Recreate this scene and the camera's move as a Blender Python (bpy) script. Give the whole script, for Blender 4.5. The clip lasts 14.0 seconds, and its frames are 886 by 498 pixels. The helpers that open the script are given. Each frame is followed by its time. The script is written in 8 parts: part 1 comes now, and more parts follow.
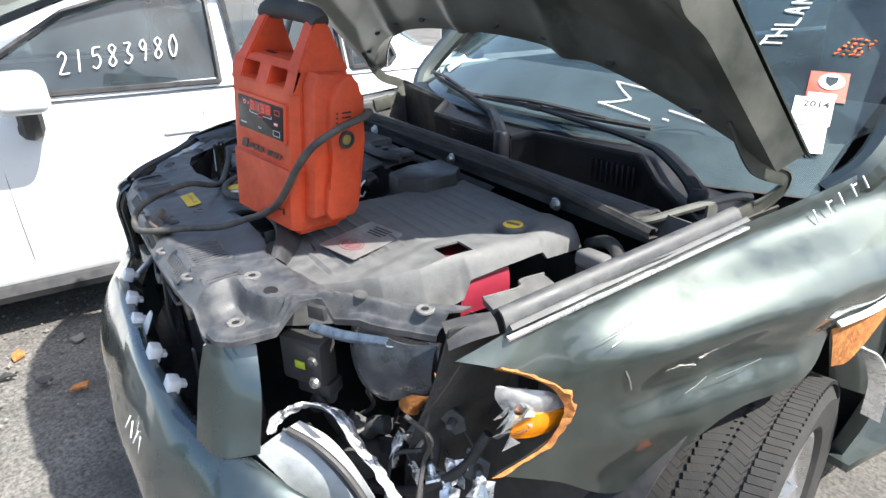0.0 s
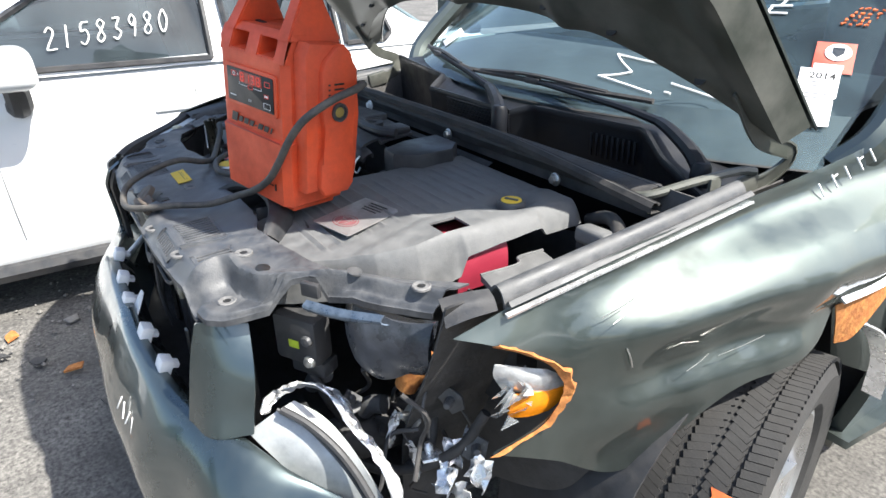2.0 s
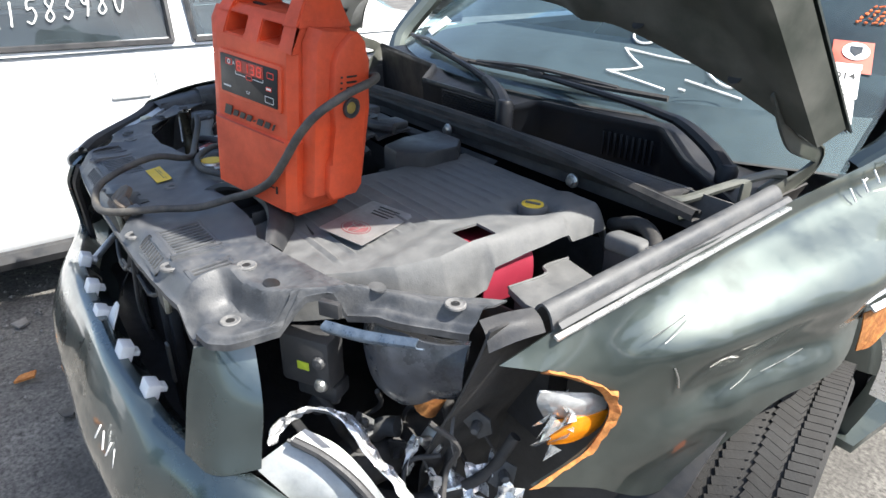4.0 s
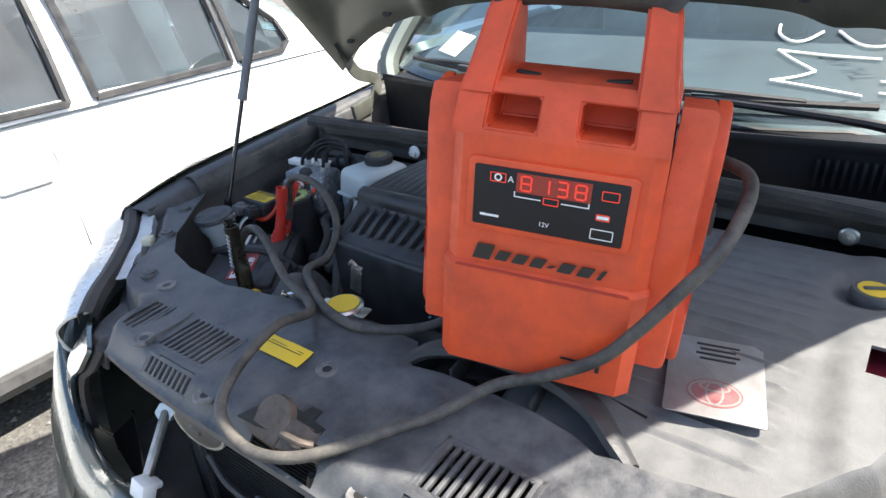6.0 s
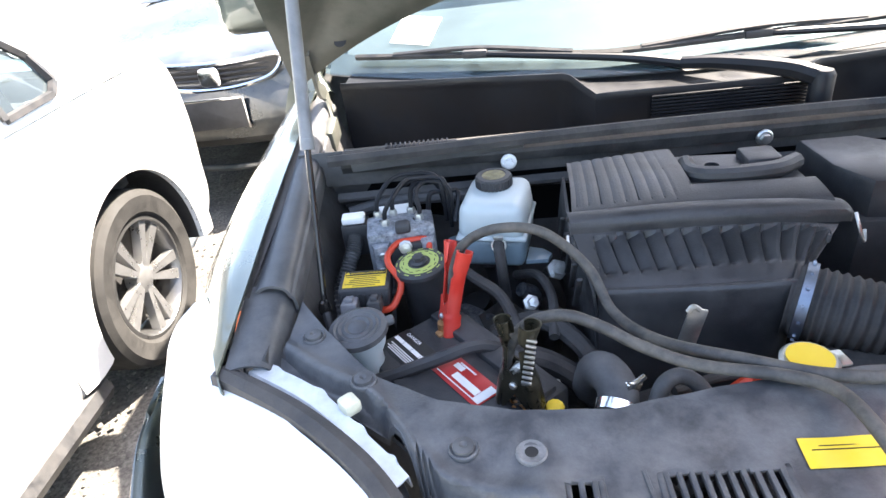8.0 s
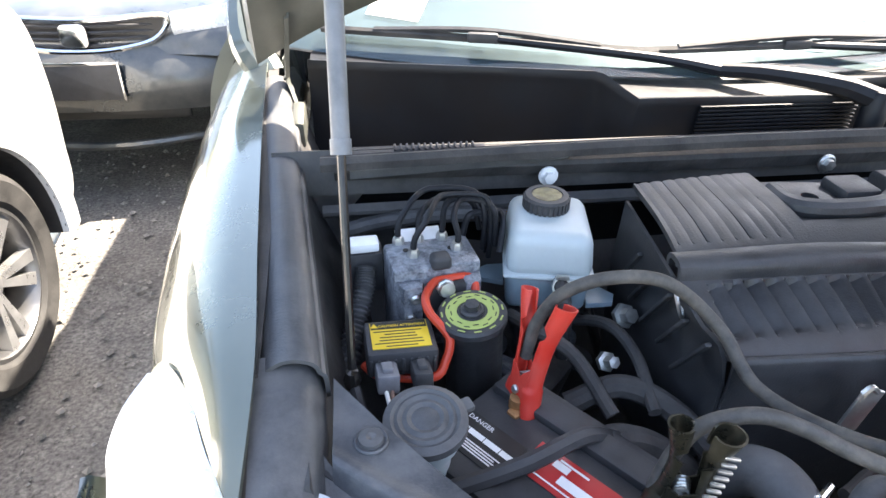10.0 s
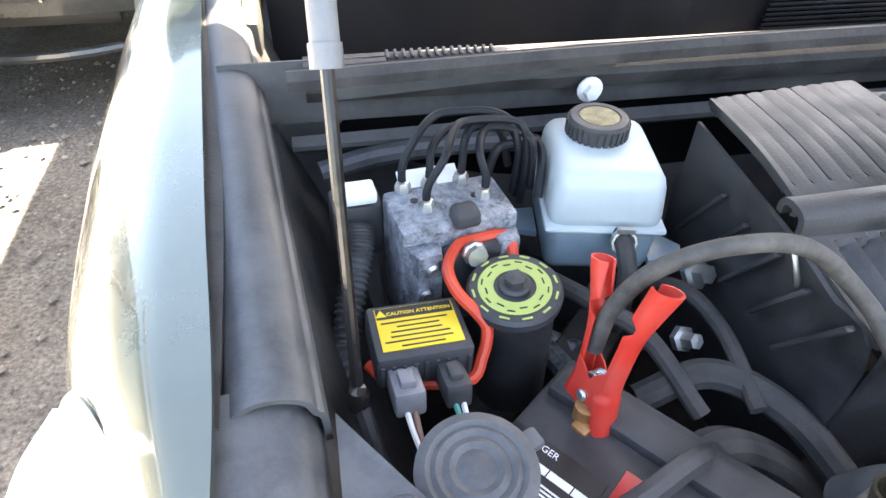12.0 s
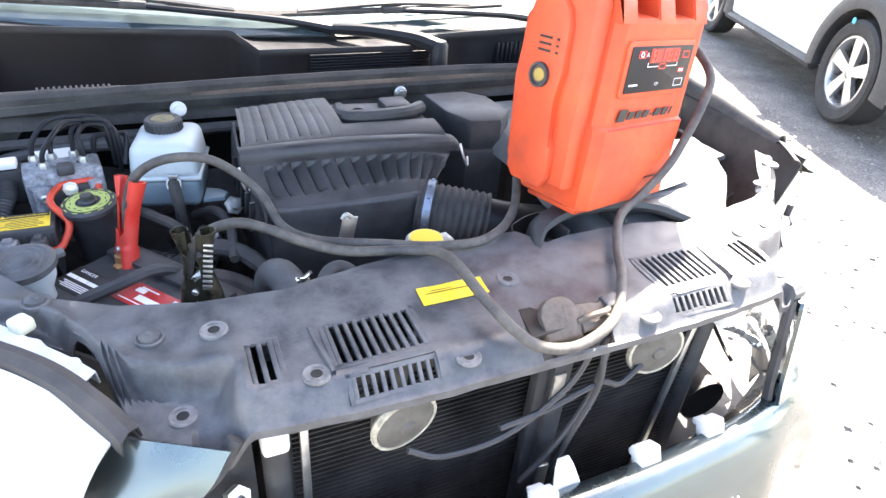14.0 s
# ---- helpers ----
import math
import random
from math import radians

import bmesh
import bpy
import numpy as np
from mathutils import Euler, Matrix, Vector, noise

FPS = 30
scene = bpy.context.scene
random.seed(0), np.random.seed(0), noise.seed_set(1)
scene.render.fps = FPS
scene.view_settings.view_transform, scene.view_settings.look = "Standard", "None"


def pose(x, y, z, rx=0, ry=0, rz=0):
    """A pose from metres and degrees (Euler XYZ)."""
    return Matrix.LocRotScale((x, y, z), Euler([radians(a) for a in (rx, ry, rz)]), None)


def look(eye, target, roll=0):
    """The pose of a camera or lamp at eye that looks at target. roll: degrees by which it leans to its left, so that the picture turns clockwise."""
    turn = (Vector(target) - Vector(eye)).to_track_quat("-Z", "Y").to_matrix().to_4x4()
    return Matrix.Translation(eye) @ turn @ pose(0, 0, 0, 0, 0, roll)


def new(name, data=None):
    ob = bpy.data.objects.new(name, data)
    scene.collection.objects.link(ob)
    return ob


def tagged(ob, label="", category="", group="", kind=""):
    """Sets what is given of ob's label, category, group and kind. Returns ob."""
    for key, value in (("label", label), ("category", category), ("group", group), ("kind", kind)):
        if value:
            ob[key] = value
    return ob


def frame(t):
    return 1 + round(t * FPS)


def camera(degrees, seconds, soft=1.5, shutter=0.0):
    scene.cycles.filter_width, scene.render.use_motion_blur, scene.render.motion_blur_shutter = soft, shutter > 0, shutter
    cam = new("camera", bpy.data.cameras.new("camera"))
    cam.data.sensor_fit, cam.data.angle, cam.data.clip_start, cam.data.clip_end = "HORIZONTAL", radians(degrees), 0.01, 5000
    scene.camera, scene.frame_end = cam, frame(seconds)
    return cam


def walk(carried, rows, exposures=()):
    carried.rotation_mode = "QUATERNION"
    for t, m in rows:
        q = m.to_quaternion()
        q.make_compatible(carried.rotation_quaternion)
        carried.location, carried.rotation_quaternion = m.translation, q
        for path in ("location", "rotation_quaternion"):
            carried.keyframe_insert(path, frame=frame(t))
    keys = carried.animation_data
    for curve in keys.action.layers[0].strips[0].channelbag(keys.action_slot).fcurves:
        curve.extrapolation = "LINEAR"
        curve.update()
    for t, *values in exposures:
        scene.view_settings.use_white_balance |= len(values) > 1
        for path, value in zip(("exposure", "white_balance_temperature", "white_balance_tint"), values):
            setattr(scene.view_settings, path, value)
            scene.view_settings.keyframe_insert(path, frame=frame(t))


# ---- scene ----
cam = camera(71.5, 14.0)
PATH = [
    (0, (1.289, 0.11, 1.373), (-0.251, 1.105, 0.575), -0.6),
    (0.5, (1.28, 0.11, 1.372), (-0.288, 1.069, 0.586), -2.6),
    (1, (1.272, 0.125, 1.36), (-0.272, 1.078, 0.518), -1.1),
    (1.5, (1.263, 0.135, 1.358), (-0.247, 1.133, 0.509), -1.1),
    (2, (1.272, 0.122, 1.356), (-0.242, 1.11, 0.5), -0.7),
    (2.5, (1.288, 0.11, 1.357), (-0.23, 1.091, 0.5), -1.0),
    (4.8, (0.961, 0.036, 1.343), (-0.333, 1.262, 0.437), 0.2),
    (5, (0.909, 0.001, 1.364), (-0.347, 1.262, 0.453), -0.8),
    (5.5, (0.717, 0.002, 1.36), (-0.42, 1.361, 0.432), -3.6),
    (6, (0.442, -0.022, 1.379), (-0.644, 1.385, 0.461), -3.8),
    (6.5, (0.211, -0.12, 1.362), (-0.662, 1.428, 0.445), -5.9),
    (7, (0.024, -0.155, 1.386), (-0.518, 1.509, 0.418), -3.1),
    (7.5, (-0.203, -0.071, 1.36), (-0.571, 1.639, 0.39), -5.3),
    (8, (-0.383, -0.021, 1.381), (-0.565, 1.69, 0.361), -7.7),
    (8.2, (-0.431, -0.021, 1.391), (-0.492, 1.723, 0.415), -6.5),
    (10.3, (-0.608, 0.312, 1.29), (-0.358, 1.946, 0.164), 1.5),
    (10.5, (-0.606, 0.386, 1.254), (-0.409, 1.965, 0.043), 3.0),
    (11, (-0.609, 0.472, 1.209), (-0.33, 1.896, -0.168), 4.8),
    (11.5, (-0.619, 0.473, 1.209), (-0.307, 1.866, -0.192), 5.0),
    (12, (-0.629, 0.396, 1.251), (-0.287, 1.875, -0.051), 2.1),
    (12.5, (-0.696, 0.213, 1.31), (-0.03, 1.775, 0.253), -0.6),
    (13, (-0.728, 0.07, 1.353), (0.161, 1.542, 0.332), 1.1),
    (13.5, (-0.554, -0.092, 1.355), (0.326, 1.411, 0.372), 0.7),
    (14, (-0.38, -0.179, 1.368), (0.376, 1.333, 0.298), 4.9),
]
walk(cam, [(t, look(eye, target, roll)) for t, eye, target, roll in PATH],
     exposures=[(0, 1.58, 6450, 8), (2.7, 1.58, 6450, 8), (4.8, 1.53, 6500, 8), (6.2, 2.08, 6850, 9), (7.2, 2.92, 7150, 11), (8.2, 3.34, 7250, 12), (10.5, 3.20, 7450, 12), (11.5, 3.52, 7900, 12), (12, 3.85, 7900, 12), (12.5, 4.05, 7600, 14), (13, 3.85, 7500, 14), (14, 3.62, 7250, 14)])

# ---- light ----
SUN_DIR = Vector((0.51, 0.31, 0.87)).normalized()
world = bpy.data.worlds.new("sky")
scene.world = world
world.use_nodes = True
wn = world.node_tree.nodes
sky = wn.new("ShaderNodeTexSky")
sky.sky_type, sky.sun_disc = "NISHITA", False
sky.sun_elevation, sky.sun_rotation = math.asin(SUN_DIR.z), math.atan2(SUN_DIR.x, SUN_DIR.y)
sky.dust_density = 2.0
wn["Background"].inputs[1].default_value = 0.11
world.node_tree.links.new(sky.outputs[0], wn["Background"].inputs[0])
sun = new("sun", bpy.data.lights.new("sun", "SUN"))
sun.data.energy, sun.data.angle, sun.data.color = 4.2, radians(0.55), (1.0, 0.955, 0.89)
sun.matrix_world = look(SUN_DIR * 20, (0, 0, 0))


# ---- materials ----
def mat(name, col, rough=0.5, metal=0.0, var=0.25, scale=30.0, bump=0.1, fine=300.0, dust=None, dust_amt=0.0, dust_scale=9.0,
        coat=0.0, spec=0.5, each=0.0, trans=0.0, emit=0.0):
    """Procedural surface: base colour varied at two scales, dust in patches, fine relief."""
    m = bpy.data.materials.new(name)
    m.use_nodes = True
    n, l = m.node_tree.nodes, m.node_tree.links
    b = n["Principled BSDF"]
    co = n.new("ShaderNodeTexCoord")
    big = n.new("ShaderNodeTexNoise")
    big.inputs["Scale"].default_value, big.inputs["Detail"].default_value, big.inputs["Roughness"].default_value = scale, 5.0, 0.65
    l.new(co.outputs["Object"], big.inputs["Vector"])
    ramp = n.new("ShaderNodeMapRange")
    ramp.inputs[1].default_value, ramp.inputs[2].default_value = 0.3, 0.7
    ramp.inputs[3].default_value, ramp.inputs[4].default_value = 1.0 - var, 1.0 + var
    l.new(big.outputs[0], ramp.inputs[0])
    hue = n.new("ShaderNodeMix")
    hue.data_type, hue.blend_type = "RGBA", "MULTIPLY"
    hue.inputs[0].default_value = 1.0
    hue.inputs[6].default_value = (*col, 1)
    l.new(ramp.outputs[0], hue.inputs[7])
    out = hue.outputs[2]
    if each:
        info = n.new("ShaderNodeObjectInfo")
        er = n.new("ShaderNodeMapRange")
        er.inputs[3].default_value, er.inputs[4].default_value = 1.0 - each, 1.0 + each
        l.new(info.outputs["Random"], er.inputs[0])
        mul = n.new("ShaderNodeMix")
        mul.data_type, mul.blend_type = "RGBA", "MULTIPLY"
        mul.inputs[0].default_value = 1.0
        l.new(out, mul.inputs[6])
        l.new(er.outputs[0], mul.inputs[7])
        out = mul.outputs[2]
    rough_out = None
    if dust:
        dn = n.new("ShaderNodeTexNoise")
        dn.inputs["Scale"].default_value, dn.inputs["Detail"].default_value, dn.inputs["Roughness"].default_value = dust_scale, 8.0, 0.7
        l.new(co.outputs["Object"], dn.inputs["Vector"])
        dr = n.new("ShaderNodeMapRange")
        dr.inputs[1].default_value, dr.inputs[2].default_value = 0.38, 0.68
        dr.inputs[3].default_value, dr.inputs[4].default_value = 0.0, dust_amt
        l.new(dn.outputs[0], dr.inputs[0])
        mx = n.new("ShaderNodeMix")
        mx.data_type = "RGBA"
        l.new(dr.outputs[0], mx.inputs[0])
        l.new(out, mx.inputs[6])
        mx.inputs[7].default_value = (*dust, 1)
        out = mx.outputs[2]
        rr = n.new("ShaderNodeMapRange")
        rr.inputs[2].default_value = max(dust_amt, 0.01)
        rr.inputs[3].default_value, rr.inputs[4].default_value = rough, min(1.0, rough + 0.35)
        l.new(dr.outputs[0], rr.inputs[0])
        rough_out = rr.outputs[0]
    l.new(out, b.inputs["Base Color"])
    if rough_out is None:
        rr = n.new("ShaderNodeMapRange")
        rr.inputs[1].default_value, rr.inputs[2].default_value = 0.3, 0.7
        rr.inputs[3].default_value, rr.inputs[4].default_value = max(0.02, rough - 0.06), min(1.0, rough + 0.08)
        l.new(big.outputs[0], rr.inputs[0])
        rough_out = rr.outputs[0]
    l.new(rough_out, b.inputs["Roughness"])
    b.inputs["Metallic"].default_value = metal
    b.inputs["Coat Weight"].default_value = coat
    b.inputs["Coat Roughness"].default_value = 0.06
    b.inputs["Specular IOR Level"].default_value = spec
    b.inputs["Transmission Weight"].default_value = trans
    if emit:
        b.inputs["Emission Color"].default_value = (*col, 1)
        b.inputs["Emission Strength"].default_value = emit
    if bump:
        fn = n.new("ShaderNodeTexNoise")
        fn.inputs["Scale"].default_value, fn.inputs["Detail"].default_value = fine, 4.0
        l.new(co.outputs["Object"], fn.inputs["Vector"])
        bp = n.new("ShaderNodeBump")
        bp.inputs["Strength"].default_value, bp.inputs["Distance"].default_value = bump, 0.002
        l.new(fn.outputs[0], bp.inputs["Height"])
        l.new(bp.outputs[0], b.inputs["Normal"])
    return m


def glass_mat(name, tint, gloss_rough=0.02, ior=1.5, film=0.0, dust=(0.55, 0.56, 0.56)):
    """A thin pane: light goes straight through, tinted, with a Fresnel gloss and a film of dust, whose colour can hold
    painted sky reflection.
    """
    m = bpy.data.materials.new(name)
    m.use_nodes = True
    n, l = m.node_tree.nodes, m.node_tree.links
    n.remove(n["Principled BSDF"])
    tr, gl, mx, fr = n.new("ShaderNodeBsdfTransparent"), n.new("ShaderNodeBsdfGlossy"), n.new("ShaderNodeMixShader"), n.new("ShaderNodeFresnel")
    tr.inputs[0].default_value = (*tint, 1)
    gl.inputs["Roughness"].default_value = gloss_rough
    fr.inputs[0].default_value = ior
    l.new(fr.outputs[0], mx.inputs[0])
    l.new(tr.outputs[0], mx.inputs[1])
    l.new(gl.outputs[0], mx.inputs[2])
    out = mx.outputs[0]
    if film:
        co, nz, rg = n.new("ShaderNodeTexCoord"), n.new("ShaderNodeTexNoise"), n.new("ShaderNodeMapRange")
        nz.inputs["Scale"].default_value, nz.inputs["Detail"].default_value = 6.0, 8.0
        l.new(co.outputs["Object"], nz.inputs["Vector"])
        rg.inputs[1].default_value, rg.inputs[2].default_value = 0.3, 0.75
        rg.inputs[3].default_value, rg.inputs[4].default_value = film * 0.5, film * 1.5
        l.new(nz.outputs[0], rg.inputs[0])
        df, m2 = n.new("ShaderNodeBsdfDiffuse"), n.new("ShaderNodeMixShader")
        df.inputs[0].default_value = (*dust, 1)
        l.new(rg.outputs[0], m2.inputs[0])
        l.new(out, m2.inputs[1])
        l.new(df.outputs[0], m2.inputs[2])
        out = m2.outputs[0]
    l.new(out, n["Material Output"].inputs[0])
    return m


DUST = (0.30, 0.28, 0.25)
M_PAINT = mat("green_grey_paint", (0.074, 0.092, 0.086), 0.33, 0.88, 0.08, 5.0, 0.015, 900, DUST, 0.10, 4.0, coat=1.0)
# body paint, glossier, with the sky's blue reflection put into its colour
M_PAINT_SKY = mat("glossy_paint_sky_tint", (0.070, 0.096, 0.102), 0.20, 0.85, 0.08, 5.0, 0.015, 900, DUST, 0.10, 4.0, coat=1.0)
# body paint with light dust, base lightened for glare and bright reflections
M_PAINT_DUSTY_LIT = mat("dusty_green_grey_paint_lit", (0.105, 0.115, 0.090), 0.11, 0.85, 0.08, 5.0, 0.012, 900, (0.30, 0.31, 0.27), 0.10, 3.0, coat=1.0)
M_SOOT = mat("sooty_firewall", (0.055, 0.055, 0.057), 0.6, 0.0, 0.4, 14.0, 0.4, 120, (0.20, 0.185, 0.165), 0.40, 9.0)
M_PAINT_IN = mat("underhood_paint", (0.060, 0.066, 0.055), 0.42, 0.3, 0.2, 9.0, 0.05, 500, DUST, 0.35, 6.0, coat=0.2)
M_PLASTIC = mat("dusty_black_plastic", (0.044, 0.046, 0.050), 0.40, 0.0, 0.25, 26.0, 0.2, 420, (0.24, 0.235, 0.225), 0.34, 18.0)
M_COVER = mat("dusty_grey_cover", (0.046, 0.049, 0.055), 0.34, 0.0, 0.25, 22.0, 0.2, 380, (0.20, 0.198, 0.194), 0.42, 26.0)
M_ENGCOV = mat("engine_cover_grey", (0.100, 0.102, 0.103), 0.52, 0.0, 0.14, 30.0, 0.2, 500, (0.28, 0.277, 0.268), 0.28, 24.0)
M_BLACK = mat("black_plastic", (0.028, 0.029, 0.032), 0.42, 0.0, 0.3, 25.0, 0.15, 350, (0.14, 0.13, 0.12), 0.22, 22.0)
M_BOX = mat("airbox_plastic", (0.022, 0.023, 0.026), 0.36, 0.0, 0.2, 20.0, 0.2, 450, (0.18, 0.172, 0.165), 0.22, 14.0)
M_RUBBER = mat("black_rubber", (0.020, 0.020, 0.021), 0.62, 0.0, 0.3, 40.0, 0.3, 300, (0.22, 0.2, 0.18), 0.3, 12.0)
M_GLOSSBLK = mat("shiny_black_cowl", (0.007, 0.008, 0.011), 0.34, 0.0, 0.2, 12.0, 0.05, 250, (0.03, 0.03, 0.032), 0.12, 9.0, spec=0.35)
M_DARK = mat("grimy_dark_metal", (0.030, 0.030, 0.031), 0.55, 0.1, 0.5, 18.0, 0.5, 120, (0.16, 0.145, 0.13), 0.35, 16.0)
M_RED = mat("orange_red_plastic", (0.74, 0.084, 0.022), 0.40, 0.0, 0.08, 9.0, 0.12, 500, (0.24, 0.05, 0.03), 0.5, 11.0)
M_CLAMPRED = mat("red_painted_steel", (0.62, 0.035, 0.022), 0.35, 0.0, 0.12, 40.0, 0.08, 200, (0.30, 0.08, 0.05), 0.35, 40.0)
M_OILY = mat("oily_black_steel", (0.030, 0.028, 0.020), 0.22, 0.5, 0.4, 40.0, 0.2, 200, (0.12, 0.10, 0.06), 0.3, 30.0)
M_REDHOSE = mat("orange_cable_sleeve", (0.60, 0.055, 0.022), 0.45, 0.0, 0.15, 40.0, 0.1, 200)
M_CABLE = mat("dusty_cable_rubber", (0.040, 0.039, 0.038), 0.55, 0.0, 0.25, 60.0, 0.25, 300, (0.24, 0.21, 0.17), 0.38, 30.0)
M_CAST = mat("cast_aluminium", (0.15, 0.165, 0.19), 0.42, 0.6, 0.7, 60.0, 0.9, 320, (0.66, 0.68, 0.71), 0.60, 110.0)
M_STEEL = mat("zinc_steel", (0.55, 0.55, 0.53), 0.35, 0.9, 0.2, 60.0, 0.15, 200)
M_ROD = mat("oily_piston_rod", (0.045, 0.042, 0.040), 0.16, 0.7, 0.2, 60.0, 0.05)
M_CHROME = mat("chrome", (0.8, 0.8, 0.8), 0.12, 1.0, 0.05, 30.0, 0.02)
M_RESERV = mat("translucent_reservoir", (0.46, 0.52, 0.53), 0.36, 0.0, 0.08, 20.0, 0.08, 200, (0.35, 0.32, 0.28), 0.12, 20.0)
M_RESLOW = mat("reservoir_fluid_zone", (0.20, 0.27, 0.31), 0.35, 0.0, 0.12, 25.0, 0.08, 200)
M_WHITEPL = mat("white_plastic", (0.78, 0.78, 0.77), 0.45, 0.0, 0.06, 30.0, 0.05)
M_YELLOW = mat("yellow_label", (0.78, 0.52, 0.02), 0.45, 0.0, 0.08, 30.0, 0.03, 200, (0.4, 0.33, 0.15), 0.25, 30.0)
# black for print, and for painted shade in holes, slots and recesses
M_INK_SHADE = mat("black_ink_and_shade", (0.015, 0.015, 0.015), 0.5, 0.0, 0.1, 50.0, 0.0)
M_GREENLAB = mat("green_yellow_label", (0.42, 0.50, 0.13), 0.5, 0.0, 0.15, 40.0, 0.03, 200, (0.2, 0.2, 0.12), 0.4, 40.0)
M_REDLAB = mat("red_label", (0.45, 0.03, 0.03), 0.4, 0.0, 0.12, 30.0, 0.02)
M_REDPL = mat("wine_red_plastic", (0.27, 0.024, 0.045), 0.4, 0.0, 0.12, 20.0, 0.05)
M_SILVERLAB = mat("silver_sticker", (0.27, 0.26, 0.26), 0.35, 0.5, 0.15, 30.0, 0.03, 200, (0.22, 0.2, 0.18), 0.5, 20.0)
M_RUST = mat("orange_rust_edge", (0.46, 0.19, 0.05), 0.8, 0.0, 0.45, 50.0, 0.8, 150, (0.25, 0.07, 0.02), 0.8, 40.0)
M_AMBER = mat("amber_lens", (0.75, 0.24, 0.01), 0.2, 0.0, 0.2, 60.0, 0.25, 90)
M_CLEAR = mat("cracked_clear_lens", (0.75, 0.77, 0.78), 0.15, 0.6, 0.3, 30.0, 0.6, 60)
M_LENS = mat("frosted_headlamp_lens", (0.72, 0.74, 0.75), 0.16, 0.35, 0.15, 14.0, 0.1, 60, (0.5, 0.5, 0.48), 0.3, 12.0)
M_FOIL = mat("torn_bright_metal", (0.82, 0.82, 0.82), 0.28, 0.7, 0.2, 40.0, 0.9, 60)
M_BLUETRIM = mat("scuffed_blue_grey_trim", (0.08, 0.11, 0.15), 0.22, 0.5, 0.3, 50.0, 0.6, 90, (0.4, 0.44, 0.48), 0.25, 60.0)
M_TYRE = mat("tyre_rubber", (0.022, 0.0215, 0.021), 0.66, 0.0, 0.25, 30.0, 0.3, 250, (0.13, 0.12, 0.11), 0.14, 16.0)
M_ALLOY = mat("alloy_wheel", (0.55, 0.55, 0.55), 0.3, 0.85, 0.1, 20.0, 0.03)
M_WHITECAR = mat("white_car_paint", (0.80, 0.81, 0.81), 0.22, 0.0, 0.02, 3.0, 0.0, 300, (0.6, 0.58, 0.54), 0.2, 3.0, coat=0.8)
M_DARKCAR = mat("dark_blue_grey_paint", (0.030, 0.038, 0.043), 0.25, 0.35, 0.1, 4.0, 0.0, 300, (0.3, 0.28, 0.25), 0.3, 3.0, coat=0.8)
M_CHALK = mat("white_paint_marker", (0.85, 0.85, 0.83), 0.7, 0.0, 0.1, 90.0, 0.05)
M_ORANGEMK = mat("orange_paint_marker", (0.72, 0.15, 0.03), 0.6, 0.0, 0.25, 60.0, 0.1, 200, (0.10, 0.06, 0.04), 0.6, 40.0)
M_SEAT = mat("grey_seat_cloth", (0.16, 0.16, 0.165), 0.85, 0.0, 0.15, 30.0, 0.2)
M_DASH = mat("dashboard_plastic", (0.055, 0.058, 0.064), 0.6, 0.0, 0.1, 20.0, 0.1)
# bluish film colours, and the windshield's tint, paint in the sky's reflection
M_SCREEN = glass_mat("windshield_glass", (0.60, 0.80, 0.86), film=0.085, dust=(0.26, 0.40, 0.46))
M_TINT = glass_mat("tinted_glass", (0.26, 0.31, 0.33), ior=1.7, film=0.11, dust=(0.30, 0.38, 0.42))
M_LED = mat("red_led_segment", (0.75, 0.05, 0.03), 0.4, 0, 0.05, 30, 0, emit=0.12)
M_LEDOFF = mat("dim_red_window", (0.30, 0.035, 0.025), 0.25, 0, 0.1, 30, 0)
M_FIN = mat("radiator_fins", (0.024, 0.023, 0.023), 0.5, 0.6, 0.3, 25.0, 0.3, 300, (0.16, 0.14, 0.12), 0.4, 12.0)
M_GROUND = mat("gravelly_dirt", (0.150, 0.142, 0.130), 0.95, 0.0, 0.75, 75.0, 1.0, 110, (0.055, 0.053, 0.051), 0.85, 2.2)
M_STONE = mat("loose_gravel", (0.19, 0.18, 0.165), 0.9, 0.0, 0.5, 12.0, 0.5, 80)
M_LEAF = mat("conifer_foliage", (0.045, 0.075, 0.03), 0.8, 0.0, 0.4, 3.0, 0.2, 30)
M_BARK = mat("tree_bark", (0.12, 0.09, 0.065), 0.9, 0.0, 0.4, 8.0, 0.8, 20)


# ---- mesh helpers ----
def add_mesh(bm, verts, faces):
    vs = [bm.verts.new(v) for v in verts]
    for f in faces:
        try:
            bm.faces.new([vs[i] for i in f])
        except ValueError:
            pass
    return vs


def add_box(bm, size, m=None, r=0.0, taper=1.0, seg=2):
    """A box centred at m, its edges rounded by r; taper scales its top."""
    got = bmesh.ops.create_cube(bm, size=1.0)["verts"]
    for v in got:
        k = taper if v.co.z > 0 else 1.0
        v.co = Vector((v.co.x * size[0] * k, v.co.y * size[1] * k, v.co.z * size[2]))
    if r:
        edges = list({e for v in got for e in v.link_edges})
        res = bmesh.ops.bevel(bm, geom=edges, offset=r, segments=seg, affect="EDGES", profile=0.5)
        got = list({v for f in res["faces"] for v in f.verts} | {v for v in got if v.is_valid})
    if m is not None:
        bmesh.ops.transform(bm, matrix=m, verts=got)
    return got


def at(x, y, z, rx=0, ry=0, rz=0):
    return pose(x, y, z, rx, ry, rz)


